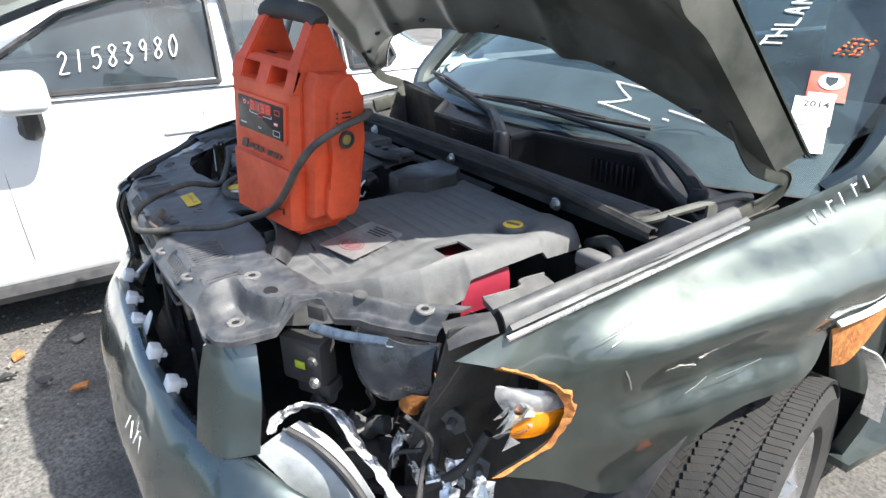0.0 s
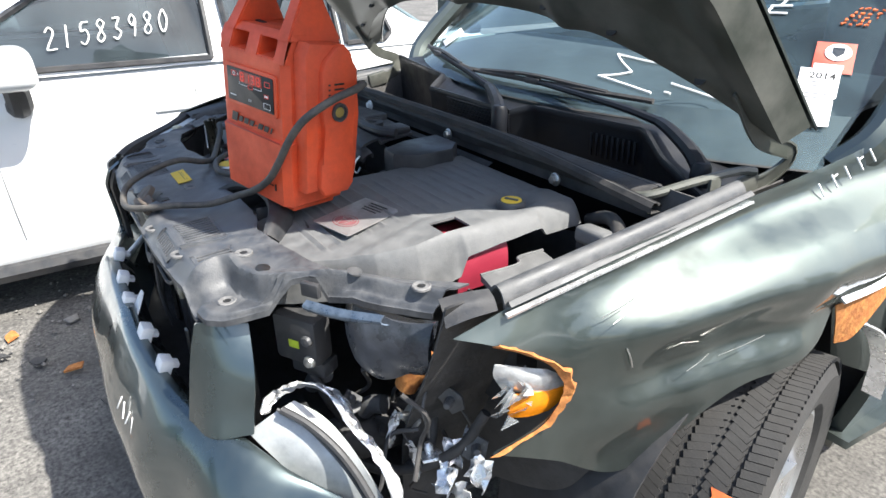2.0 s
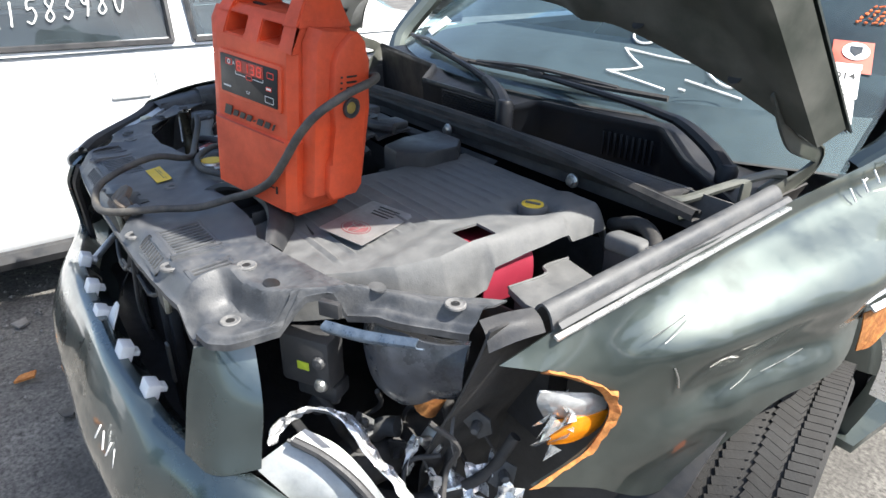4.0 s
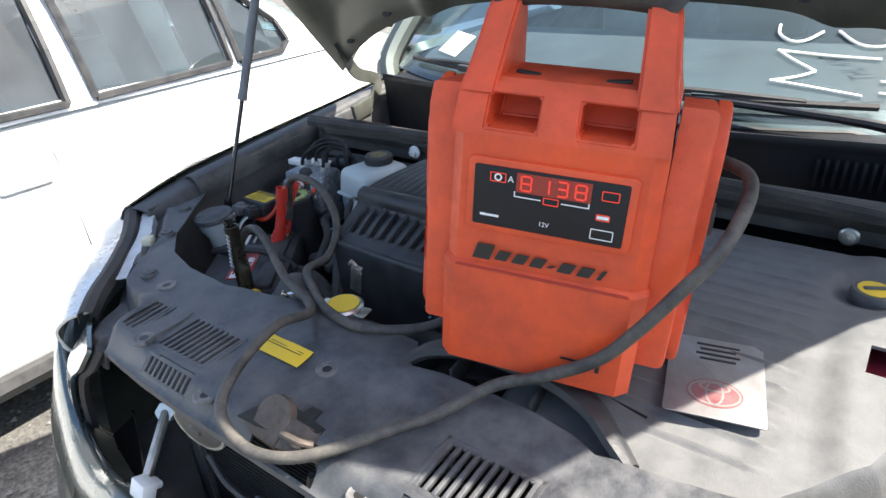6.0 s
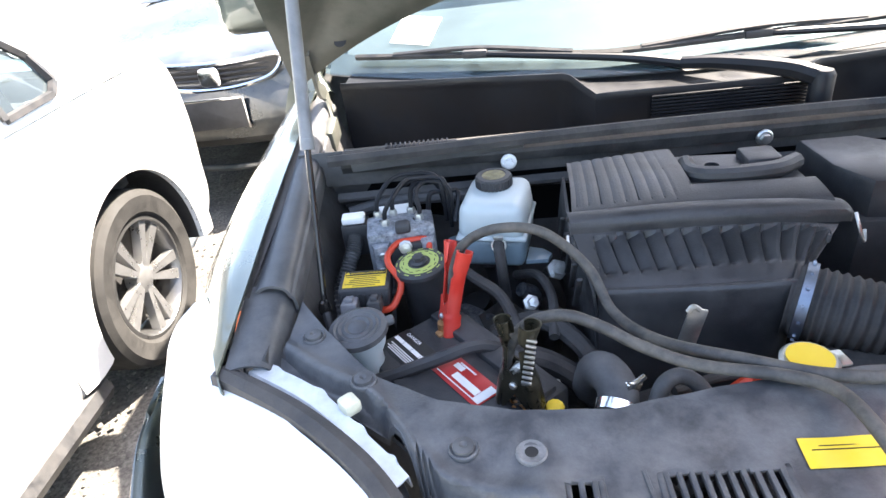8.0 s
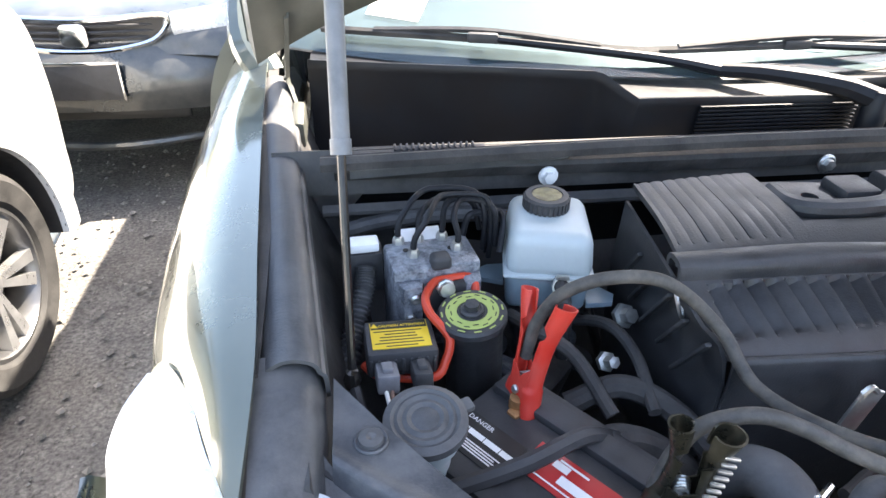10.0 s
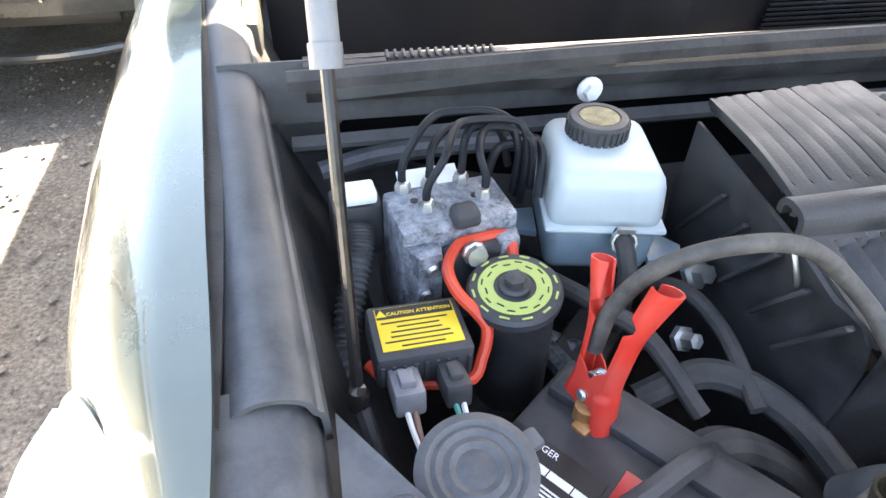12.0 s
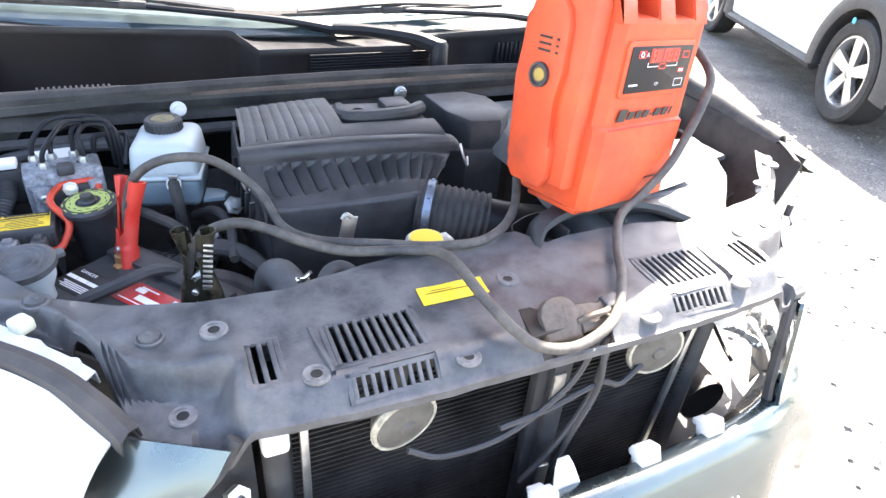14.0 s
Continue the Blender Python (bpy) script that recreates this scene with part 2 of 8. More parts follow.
def add_lathe(bm, profile, m=None, seg=24, closed=False):
    """Turns a profile of (radius, height) round z."""
    rings = []
    for r, z in profile:
        rings.append([bm.verts.new((r * math.cos(a), r * math.sin(a), z)) for a in (2 * math.pi * i / seg for i in range(seg))])
    for a, b in zip(rings, rings[1:]):
        for i in range(seg):
            bm.faces.new((a[i], a[(i + 1) % seg], b[(i + 1) % seg], b[i]))
    if not closed:
        for ring, flip in ((rings[0], True), (rings[-1], False)):
            if profile[0 if flip else -1][0] > 1e-5:
                bm.faces.new(ring[::-1] if flip else ring)
    else:
        for i in range(seg):
            a, b = rings[-1], rings[0]
            bm.faces.new((a[i], a[(i + 1) % seg], b[(i + 1) % seg], b[i]))
    vs = [v for ring in rings for v in ring]
    if m is not None:
        bmesh.ops.transform(bm, matrix=m, verts=vs)
    return vs


def spline(pts, n):
    """n points evenly along a Catmull-Rom curve through pts."""
    p = np.array(pts, float)
    p = np.vstack([2 * p[0] - p[1], p, 2 * p[-1] - p[-2]])
    out = []
    for k in range(n):
        s = k / (n - 1) * (len(p) - 3)
        i = min(int(s), len(p) - 4)
        t = s - i
        a, b, c, d = p[i:i + 4]
        out.append(0.5 * (2 * b + (c - a) * t + (2 * a - 5 * b + 4 * c - d) * t * t + (3 * b - a - 3 * c + d) * t ** 3))
    return np.array(out)


def add_tube(bm, pts, r, seg=8, n=0, ridge=0.0, ridges=0):
    """A round tube along a smooth curve; ridge and ridges make it a corrugated one."""
    n = n or max(6, 5 * len(pts))
    c = spline(pts, n) if len(pts) > 2 else np.array([np.array(pts[0]) * (1 - k / (n - 1)) + np.array(pts[1]) * k / (n - 1) for k in range(n)])
    rings, side = [], None
    for i in range(n):
        t = Vector(c[min(i + 1, n - 1)] - c[max(i - 1, 0)]).normalized()
        if side is None:
            side = t.orthogonal().normalized()
        side = (side - t * side.dot(t)).normalized()
        up = t.cross(side)
        rad = r(i / (n - 1)) if callable(r) else r
        if ridges:
            rad += ridge * math.cos(2 * math.pi * ridges * i / (n - 1))
        rings.append([bm.verts.new(Vector(c[i]) + rad * (side * math.cos(a) + up * math.sin(a))) for a in (2 * math.pi * k / seg for k in range(seg))])
    for a, b in zip(rings, rings[1:]):
        for k in range(seg):
            bm.faces.new((a[k], a[(k + 1) % seg], b[(k + 1) % seg], b[k]))
    bm.faces.new(rings[0][::-1])
    bm.faces.new(rings[-1])


def net(rows, nu, nv):
    """A smooth grid of nu x nv points through a small net of control points."""
    cols = np.array([spline(r, nv) for r in rows])
    return np.array([spline(cols[:, j], nu) for j in range(nv)]).transpose(1, 0, 2)


def add_grid(bm, g, skip=None):
    nu, nv = g.shape[:2]
    vs = [[bm.verts.new(g[i, j]) for j in range(nv)] for i in range(nu)]
    for i in range(nu - 1):
        for j in range(nv - 1):
            if skip is not None and skip((g[i, j] + g[i + 1, j + 1]) / 2):
                continue
            bm.faces.new((vs[i][j], vs[i + 1][j], vs[i + 1][j + 1], vs[i][j + 1]))
    loose = [v for row in vs for v in row if not v.link_faces]
    for v in loose:
        bm.verts.remove(v)


def add_prism(bm, outline, h0, h1, m=None, r=0.0):
    """An outline in the xy plane drawn up from h0 to h1, top edge rounded by r."""
    lo = [bm.verts.new((x, y, h0)) for x, y in outline]
    hi = [bm.verts.new((x, y, h1)) for x, y in outline]
    n = len(outline)
    for i in range(n):
        bm.faces.new((lo[i], lo[(i + 1) % n], hi[(i + 1) % n], hi[i]))
    bm.faces.new(lo[::-1])
    top = bm.faces.new(hi)
    vs = lo + hi
    if r:
        res = bmesh.ops.bevel(bm, geom=list(top.edges), offset=r, segments=2, affect="EDGES", profile=0.5)
        vs = list({v for f in res["faces"] for v in f.verts} | {v for v in vs if v.is_valid})
        more = {v for v in vs for e in v.link_edges for v in e.verts}
        vs = list(set(vs) | more)
    if m is not None:
        bmesh.ops.transform(bm, matrix=m, verts=vs)
    return vs


def rounded(w, h, r, n=4):
    """Outline of a rounded rectangle."""
    out = []
    for cx, cy, a0 in ((w / 2 - r, h / 2 - r, 0), (-w / 2 + r, h / 2 - r, 90), (-w / 2 + r, -h / 2 + r, 180), (w / 2 - r, -h / 2 + r, 270)):
        for k in range(n + 1):
            a = radians(a0 + 90 * k / n)
            out.append((cx + r * math.cos(a), cy + r * math.sin(a)))
    return out


def add_text(bm, words, size, m, deep=0.0004, bold=0.0, shear=0.0):
    """Raised letters in the built-in font, lying in the xy plane of m, from its origin."""
    c = bpy.data.curves.new("letters", "FONT")
    c.body, c.size, c.extrude, c.offset, c.shear, c.resolution_u = words, size, deep, bold, shear, 2
    ob = bpy.data.objects.new("letters", c)
    me = ob.to_mesh()
    me.transform(m)
    bm.from_mesh(me)
    ob.to_mesh_clear()
    bpy.data.objects.remove(ob)
    bpy.data.curves.remove(c)


def part(name, bm, material, parent=None, label="", sharp=32, thick=0.0, m=None):
    """Links a bmesh as one mesh object, under its thing or part if one is given."""
    if m is not None:
        bm.transform(m)
    bm.normal_update()
    lim = radians(sharp)
    for e in bm.edges:
        e.smooth = len(e.link_faces) == 2 and e.calc_face_angle(0) < lim
    for f in bm.faces:
        f.smooth = True
    me = bpy.data.meshes.new(name)
    bm.to_mesh(me)
    bm.free()
    me.materials.append(material)
    ob = new(name, me)
    if parent is not None:
        ob.parent = parent
        if parent.type == "EMPTY":
            ob.matrix_parent_inverse = parent.matrix_basis.inverted()
    if thick:
        so = ob.modifiers.new("thickness", "SOLIDIFY")
        so.thickness, so.offset = thick, -1
    if label:
        ob["label"] = label
    return ob


def thing(name, base, label, category, group="", kind=""):
    e = new(name)
    e.empty_display_size = 0.05
    e.matrix_basis = Matrix.Translation(base)
    return tagged(e, label, category, group, kind)


def B():
    return bmesh.new()


# ---- ground ----
bm = B()
ys = [-60, -20, -8] + [-4 + 0.15 * i for i in range(60)] + [6, 8, 12, 20, 60]
xs = [-60, -20, -9] + [-5 + 0.15 * i for i in range(70)] + [7, 10, 20, 60]
g = np.array([[(x, y, 0.018 * noise.noise(Vector((x * 0.7, y * 0.7, 0))) + 0.010 * noise.noise(Vector((x * 3, y * 3, 5))) - 0.012) for y in ys] for x in xs])
add_grid(bm, g)
tagged(part("ground", bm, M_GROUND), "bare grey dirt and gravel yard ground with darker damp patches", "ground", kind="structure")

bm = B()
rng = random.Random(4)
for k in range(5200):
    x, y = (rng.uniform(-2.6, -0.9), rng.uniform(-1.6, 3.4)) if k < 3400 else (rng.uniform(1.2, 4.2), rng.uniform(-0.5, 3.2))
    s = 0.004 + 0.011 * rng.random() ** 3
    vs = [(x + s * a * rng.uniform(0.7, 1.3), y + s * b * rng.uniform(0.7, 1.3), max(0, c) * s * rng.uniform(0.6, 1.1) - 0.003)
          for a, b, c in ((1, 0, 0.2), (0, 1, 0.2), (-1, 0, 0.2), (0, -1, 0.2), (0.2, 0.1, 1))]
    add_mesh(bm, vs, ((0, 1, 4), (1, 2, 4), (2, 3, 4), (3, 0, 4)))
tagged(part("gravel", bm, M_STONE), "small loose stones strewn over the dirt yard", "gravel", kind="stuff")


# ---- the damaged car: body shell ----
suv = thing("damaged_suv", (0, 0.9, 0), "dark green-grey SUV, crushed front corner, hood propped open, grille missing", "car")


def dent(g, spots):
    """Pushes a grid of points inwards or outwards at soft spots: (centre, radius, push)."""
    for i in range(g.shape[0]):
        for j in range(g.shape[1]):
            p = Vector(g[i, j])
            for c, r, push in spots:
                d = (p - Vector(c)).length / r
                if d < 1:
                    g[i, j] += np.array(push) * (1 - d * d) ** 2
    return g


# crushed fender, bent back from the missing headlamp
g = net([
    [(.722, .492, .915), (.748, .556, .890), (.766, .628, .846), (.772, .652, .800), (.766, .626, .748), (.746, .545, .712)],
    [(.734, .630, .948), (.752, .655, .908), (.776, .682, .858), (.788, .697, .800), (.783, .684, .735), (.772, .645, .668)],
    [(.746, .780, .975), (.762, .780, .932), (.798, .770, .880), (.812, .768, .810), (.815, .772, .710), (.803, .772, .606)],
    [(.754, .950, .990), (.774, .950, .948), (.832, .955, .905), (.850, .960, .840), (.858, .950, .775), (.852, .915, .708)],
    [(.764, 1.12, 1.002), (.790, 1.12, .960), (.856, 1.12, .925), (.880, 1.12, .862), (.890, 1.11, .800), (.884, 1.09, .740)],
    [(.784, 1.30, 1.032), (.815, 1.30, .982), (.876, 1.30, .935), (.894, 1.29, .885), (.898, 1.27, .842), (.893, 1.24, .806)],
    [(.812, 1.47, 1.078), (.840, 1.455, 1.008), (.890, 1.445, .955), (.902, 1.425, .918), (.902, 1.40, .890), (.896, 1.36, .862)],
], 64, 40)
g = dent(g, [((.84, .98, .78), .12, (-.012, 0, 0)), ((.81, .74, .74), .10, (.012, 0, 0)),
             ((.87, 1.2, .80), .12, (-.012, 0, 0))])
for i in range(64):
    for j in range(40):
        p = g[i, j]
        k = min(1.0, max(0.0, (p[1] - .66) / .16))
        zv, zr = .932 + .10 * (p[1] - .69), .872 + .035 * (p[1] - .72)
        g[i, j, 0] += k * (-.008 * math.exp(-((p[2] - zv) / .022) ** 2) + .016 * math.exp(-((p[2] - zr) / .028) ** 2) - .020 * math.exp(-((p[2] - zr + .085) / .032) ** 2))
        g[i, j, 0] += 0.0020 * noise.noise(Vector((p[1] * 4, p[2] * 8, 3))) + 0.0012 * noise.noise(Vector((p[1] * 18, p[2] * 18, 7)))
bm = B()
add_grid(bm, g)
fender_l = part("fender", bm, M_PAINT, suv, "crumpled dented front fender with a torn rusty lamp edge", thick=0.003)
# torn orange rusty edge round the lamp opening
bm = B()
rim = spline([(.742, .545, .896), (.752, .580, .880), (.766, .626, .850), (.773, .650, .815), (.773, .648, .785), (.766, .625, .747), (.757, .585, .728), (.745, .545, .710)], 34)
rng = random.Random(11)
rows = []
for k, c in enumerate(rim):
    w = (0.003 + 0.008 * rng.random()) * (.45 if k < 12 else 1.0)
    rows.append([c + np.array((.004, -.004 - .3 * w, 0)), c + np.array((.010 + .004 * rng.random(), w * .6, .004 * rng.random())), c + np.array((.006, w * 1.6, .002))])
add_grid(bm, np.array(rows))
part("torn_edge", bm, M_RUST, fender_l, "ragged orange rusty edge of the torn fender", sharp=20, thick=0.002)
for c, d, w in (((.806, .735, .853), (.004, .012, -.034), .0014), ((.795, .775, .918), (.006, -.07, -.016), .0007), ((.848, .90, .80), (.012, .10, .006), .0007), ((.838, .84, .79), (.0, .05, .012), .0006), ((.785, .70, .905), (.01, .05, .02), .0007)):
    bm = B()
    add_tube(bm, [c, tuple(np.array(c) + np.array(d) * .5 + np.array((.002, 0, .001))), tuple(np.array(c) + np.array(d))], w, 5, 6)
    part("scratch", bm, M_STEEL, fender_l, "bare scratch through the paint")
# numbers chalked on the fender are drawn as plain strokes
for k in range(6):
    y, z = 1.21 + .031 * k, .994 + .011 * k
    bm = B()
    x = .794 + .11 * (y - 1.2)
    add_box(bm, (.003, .0028, .025), at(x, y, z - .006, 10, -32, 0), .001)
    if k % 2:
        add_box(bm, (.003, .013, .0028), at(x - .004, y + .008, z + .002, 10, -32, 0), .001)
    part("marker_stroke", bm, M_CHALK, fender_l, "white paint-marker stroke")

# whole fender on the other side
g = net([
    [(-.702, .478, .944), (-.724, .525, .944), (-.759, .610, .938), (-.797, .668, .926), (-.824, .675, .870), (-.830, .665, .700)],
    [(-.700, .600, .974), (-.740, .630, .966), (-.782, .675, .942), (-.818, .700, .892), (-.834, .700, .810), (-.838, .685, .700)],
    [(-.714, .760, .986), (-.757, .765, .974), (-.803, .770, .942), (-.838, .775, .885), (-.855, .775, .800), (-.858, .755, .710)],
    [(-.730, .950, .996), (-.777, .950, .982), (-.828, .950, .943), (-.864, .950, .875), (-.882, .950, .805), (-.886, .945, .740)],
    [(-.745, 1.15, 1.006), (-.793, 1.15, .988), (-.843, 1.15, .947), (-.878, 1.15, .880), (-.897, 1.15, .812), (-.902, 1.15, .757)],
    [(-.762, 1.47, 1.036), (-.808, 1.47, 1.006), (-.853, 1.47, .957), (-.888, 1.47, .882), (-.903, 1.47, .800), (-.903, 1.44, .680)],
], 48, 30)
bm = B()
add_grid(bm, g[::-1])
fender_r = part("fender", bm, M_PAINT_DUSTY_LIT, suv, "undamaged dusty front fender", thick=0.003)
bm = B()
lip = np.array(spline([g[0, j] for j in range(30)], 40))
add_grid(bm, np.array([[p, p + np.array((.002, -.006, -.003)), p + np.array((.006, -.014, -.012)), p + np.array((.012, -.012, -.030))] for p in lip])[::-1])
part("fender_lip", bm, M_PAINT_DUSTY_LIT, fender_r, "folded edge over the headlamp", thick=0.002)
bm = B()
add_grid(bm, net([[(-.712, .60, .960), (-.700, .60, .960)], [(-.722, .76, .975), (-.704, .76, .975)], [(-.745, 1.15, .996), (-.728, 1.15, .996)], [(-.762, 1.47, 1.02), (-.745, 1.47, 1.02)]], 30, 3))
part("seal", bm, M_RUBBER, fender_r, "black fender edge seal", thick=0.005)

# black plastic side covers over the inner fender rails
for side, y0, y1 in ((1, .572, 1.058), (-1, .605, 1.27)):
    rows = []
    for k in range(14):
        f = k / 13
        y = y0 + (y1 - y0) * f
        if side > 0:
            x, z, w = .697 + .022 * f, .951 + .056 * f, .72
        else:
            x, z, w = -(.652 + .055 * (y - .6) / .55), .968 + .030 * (y - .6) / .5, 1.0
        if side > 0:
            rows.append([(x, y, z - .030), (x + .004 * w, y, z - .006), (x + .016 * w, y, z + .007), (x + .030 * w, y, z + .004), (x + .040 * w, y, z - .010), (x + .044 * w, y, z - .030)])
        else:
            rows.append([(x + .006, y, z - .040), (x + .005, y, z - .018), (x + .001, y, z - .013), (x - .003, y, z - .004), (x - .014, y, z + .001), (x - .026, y, z + .001), (x - .037, y, z - .005), (x - .042, y, z - .013), (x - .046, y, z - .030)])
    bm = B()
    add_grid(bm, np.array(net(rows, 40, 26))[::side])
    part("rail_cover", bm, M_PLASTIC, suv, "black plastic strip along the inner fender", thick=0.004)
    if side > 0:
        bm = B()
        add_grid(bm, np.array(net([[(.731 + .021 * f, y0 + .01 + (y1 - y0) * f, .944 + .058 * f), (.737 + .021 * f, y0 + (y1 - y0) * f, .947 + .058 * f), (.742 + .021 * f, y0 + (y1 - y0) * f, .943 + .058 * f)] for f in (0, .3, .6, 1)], 30, 5)))
        part("lip", bm, M_PLASTIC, suv, "thin outer lip of the plastic strip", thick=0.003)
        bm = B()
        add_grid(bm, np.array(net([[(.739 + .022 * f, .565 + .49 * f, .936 + .056 * f), (.746 + .021 * f, .565 + .49 * f, .934 + .060 * f)] for f in (0, .3, .6, 1)], 30, 3))[::-1])
        part("drip_rail", bm, M_FOIL, suv, "bare bright metal drip rail", thick=0.004)
    else:
        bm = B()
        add_grid(bm, np.array(net([[(-(.704 + .05 * f), y0 + (y1 - y0) * f, .966 + .03 * f), (-(.728 + .05 * f), y0 + (y1 - y0) * f, .966 + .03 * f)] for f in (0, .3, .6, 1)], 30, 3)))
        part("drip_rail", bm, M_RUBBER, suv, "black rubber drip rail", thick=0.006)
bm = B()
add_tube(bm, [(.605, .925, .984), (.645, .945, .990), (.668, 1.02, 1.002), (.688, 1.12, 1.010), (.700, 1.16, 1.006)], .008, 8)
add_tube(bm, [(.64, .955, .955), (.680, 1.03, .965), (.700, 1.14, .972)], .005, 8)
add_box(bm, (.006, .03, .05), at(.684, 1.07, .982), .001)
part("cowl_brace", bm, M_PAINT_IN, suv, "pale steel brace in the cowl corner")

# inner aprons, firewall, floor of the engine bay
for side, o in ((1, .040), (-1, 0)):
    bm = B()
    add_grid(bm, np.array(net([[(side * (.655 + o + .05 * f - o * f), .50 + .75 * f, .945 + .03 * f), (side * (.640 + o + .05 * f - o * f), .50 + .75 * f, .90 + .03 * f), (side * (.60 + o + .04 * f), .5 + .75 * f, .80), (side * .56, .5 + .75 * f, .62), (side * .55, .5 + .75 * f, .42)] for f in (0, .33, .66, 1)], 20, 14))[::side])
    part("inner_apron", bm, M_DARK, suv, "grimy inner fender apron", thick=0.004)
bm = B()
add_grid(bm, net([[(-.72, .975, 1.0), (-.4, .978, 1.0), (0, .98, 1.0), (.4, .978, 1.0), (.72, .975, 1.0)], [(-.72, .968, .94), (-.4, .965, .94), (0, .965, .94), (.4, .965, .94), (.72, .968, .94)],
                  [(-.72, .99, .90), (-.4, 1.0, .90), (0, 1.0, .9), (.4, 1.0, .90), (.72, .99, .90)], [(-.72, 1.0, .42), (-.4, 1.0, .42), (0, 1.0, .42), (.4, 1.0, .42), (.72, 1.0, .42)]], 24, 24))
part("firewall", bm, M_SOOT, suv, "dark sooty firewall", thick=0.004)
bm = B()
add_tube(bm, [(-.635, .925, .905), (-.58, .935, .912), (-.50, .940, .915), (-.43, .945, .910), (-.40, .955, .90)], .011, 10)
part("firewall_pipe", bm, M_PLASTIC, suv, "dusty pipe along the firewall")
bm = B()
add_grid(bm, net([[(-.66, .962, .925), (-.66, .952, .918), (-.66, .966, .906)], [(-.3, .960, .930), (-.3, .948, .922), (-.3, .963, .910)], [(.2, .960, .930), (.2, .948, .922), (.2, .963, .910)]], 30, 6))
part("stiffening_bead", bm, M_SOOT, suv, "pressed bead across the firewall", thick=0.002)
bm = B()
add_grid(bm, np.array([[(x, y, .43 + .02 * noise.noise(Vector((x * 5, y * 5, 1)))) for y in np.linspace(.30, 1.0, 14)] for x in np.linspace(-.56, .56, 20)]))
part("bay_floor", bm, M_DARK, suv, "dirty floor of the engine bay", thick=0.01)

# cowl: ledge, rubber seal, shiny black panel with louvres
bm = B()
add_grid(bm, net([[(x, .948, .962 + .012 * abs(x)), (x, .940, .985), (x, .955, .996), (x, .985, 1.0)] for x in (-.64, -.3, 0, .3, .64)], 40, 8))
ledge = part("cowl_ledge", bm, M_DARK, suv, "dusty steel ledge below the cowl", thick=0.003)
bm = B()
add_grid(bm, net([[(-.62, .938, .975), (-.62, .932, .992), (-.62, .945, .998)], [(-.45, .940, .983), (-.45, .932, .998), (-.45, .945, 1.002)], [(-.33, .942, .990), (-.33, .935, 1.0), (-.33, .945, 1.003)]], 20, 6))
part("cover_strip", bm, M_ENGCOV, ledge, "dusty flat plastic strip", thick=0.002)
bm = B()
prof = [(-.012, -.006), (-.013, .004), (-.007, .011), (.001, .009), (.004, .003), (.009, .007), (.013, .001), (.011, -.007)]
rows = []
for x, y, z in spline([(-.655, .930, 1.002), (-.3, .936, 1.008), (0, .938, 1.010), (.3, .934, 1.008), (.71, .885, 1.0)], 60):
    rows.append([(x, y + a, z + b) for a, b in prof + prof[:1]])
add_grid(bm, np.array(rows))
part("cowl_seal", bm, M_RUBBER, suv, "long black rubber hood seal")
bm = B()
def cowl_top(x):
    """Depth and height of the cowl wall's upper edge."""
    return (float(np.interp(x, [-.68, -.45, -.235, -.195, .155, .185, .475, .54, .68], [1.225, 1.165, 1.110, 1.045, 1.040, 1.080, 1.128, 1.10, 1.06])),
            float(np.interp(x, [-.68, -.235, -.195, .155, .185, .475, .55, .68], [1.048, 1.054, 1.032, 1.030, 1.042, 1.040, 1.002, .965])))


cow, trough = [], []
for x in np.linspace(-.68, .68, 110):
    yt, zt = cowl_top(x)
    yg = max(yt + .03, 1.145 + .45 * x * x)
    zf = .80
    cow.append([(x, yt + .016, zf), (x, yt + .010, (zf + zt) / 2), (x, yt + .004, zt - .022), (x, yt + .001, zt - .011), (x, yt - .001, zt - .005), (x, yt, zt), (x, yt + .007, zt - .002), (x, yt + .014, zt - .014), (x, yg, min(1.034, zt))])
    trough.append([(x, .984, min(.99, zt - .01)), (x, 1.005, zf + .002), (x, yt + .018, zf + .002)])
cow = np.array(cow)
# near-black colour stands in for the hood's shade in the trough
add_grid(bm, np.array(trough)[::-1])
part("cowl_trough", bm, mat("shade_black_trough", (.006, .006, .006), .8, 0, .3, 20.0, .2, spec=.1), suv, "trough behind the hood seal, coloured near black for shade", thick=0.003)
bm = B()
add_grid(bm, cow[::-1])
cowl = part("cowl_panel", bm, M_GLOSSBLK, suv, "glossy black plastic cowl panel", thick=0.004)
for x0, x1 in ((-.10, .16),):
    for k in range(13):
        bm = B()
        add_box(bm, (x1 - x0, .0035, .005), at((x0 + x1) / 2, 1.0405 - .0004 * k, .950 + .0060 * k, 92), .0008)
        part("louvre", bm, M_GLOSSBLK, cowl)
for k in range(9):
    bm = B()
    add_box(bm, (.006, .05, .004), at(.36 + .013 * k, 1.103 + .0022 * k, .988, 92), .001)
    part("louvre", bm, M_GLOSSBLK, cowl)
bm = B()
for k in range(14):
    add_box(bm, (.003, .012, .006), at(-.56 + .008 * k, .962, 1.006, 15), .0004)
add_box(bm, (.12, .010, .002), at(-.50, .962, 1.0045, 15), .0004)
part("drain_grille", bm, M_BLACK, cowl)
for x, z in ((-.356, .969), (.054, .970), (.430, .960)):
    bm = B()
    m = at(x, .938, z, 90)
    add_lathe(bm, [(.0, .0), (.0135, .0), (.0135, .003), (.011, .005), (.0085, .005)], m, 16)
    add_lathe(bm, [(.0085, .005), (.008, .012), (0, .013)], m, 6)
    part("cowl_bolt", bm, M_WHITEPL if x < 0 else M_STEEL, ledge, "pale zinc hex bolt", sharp=25)

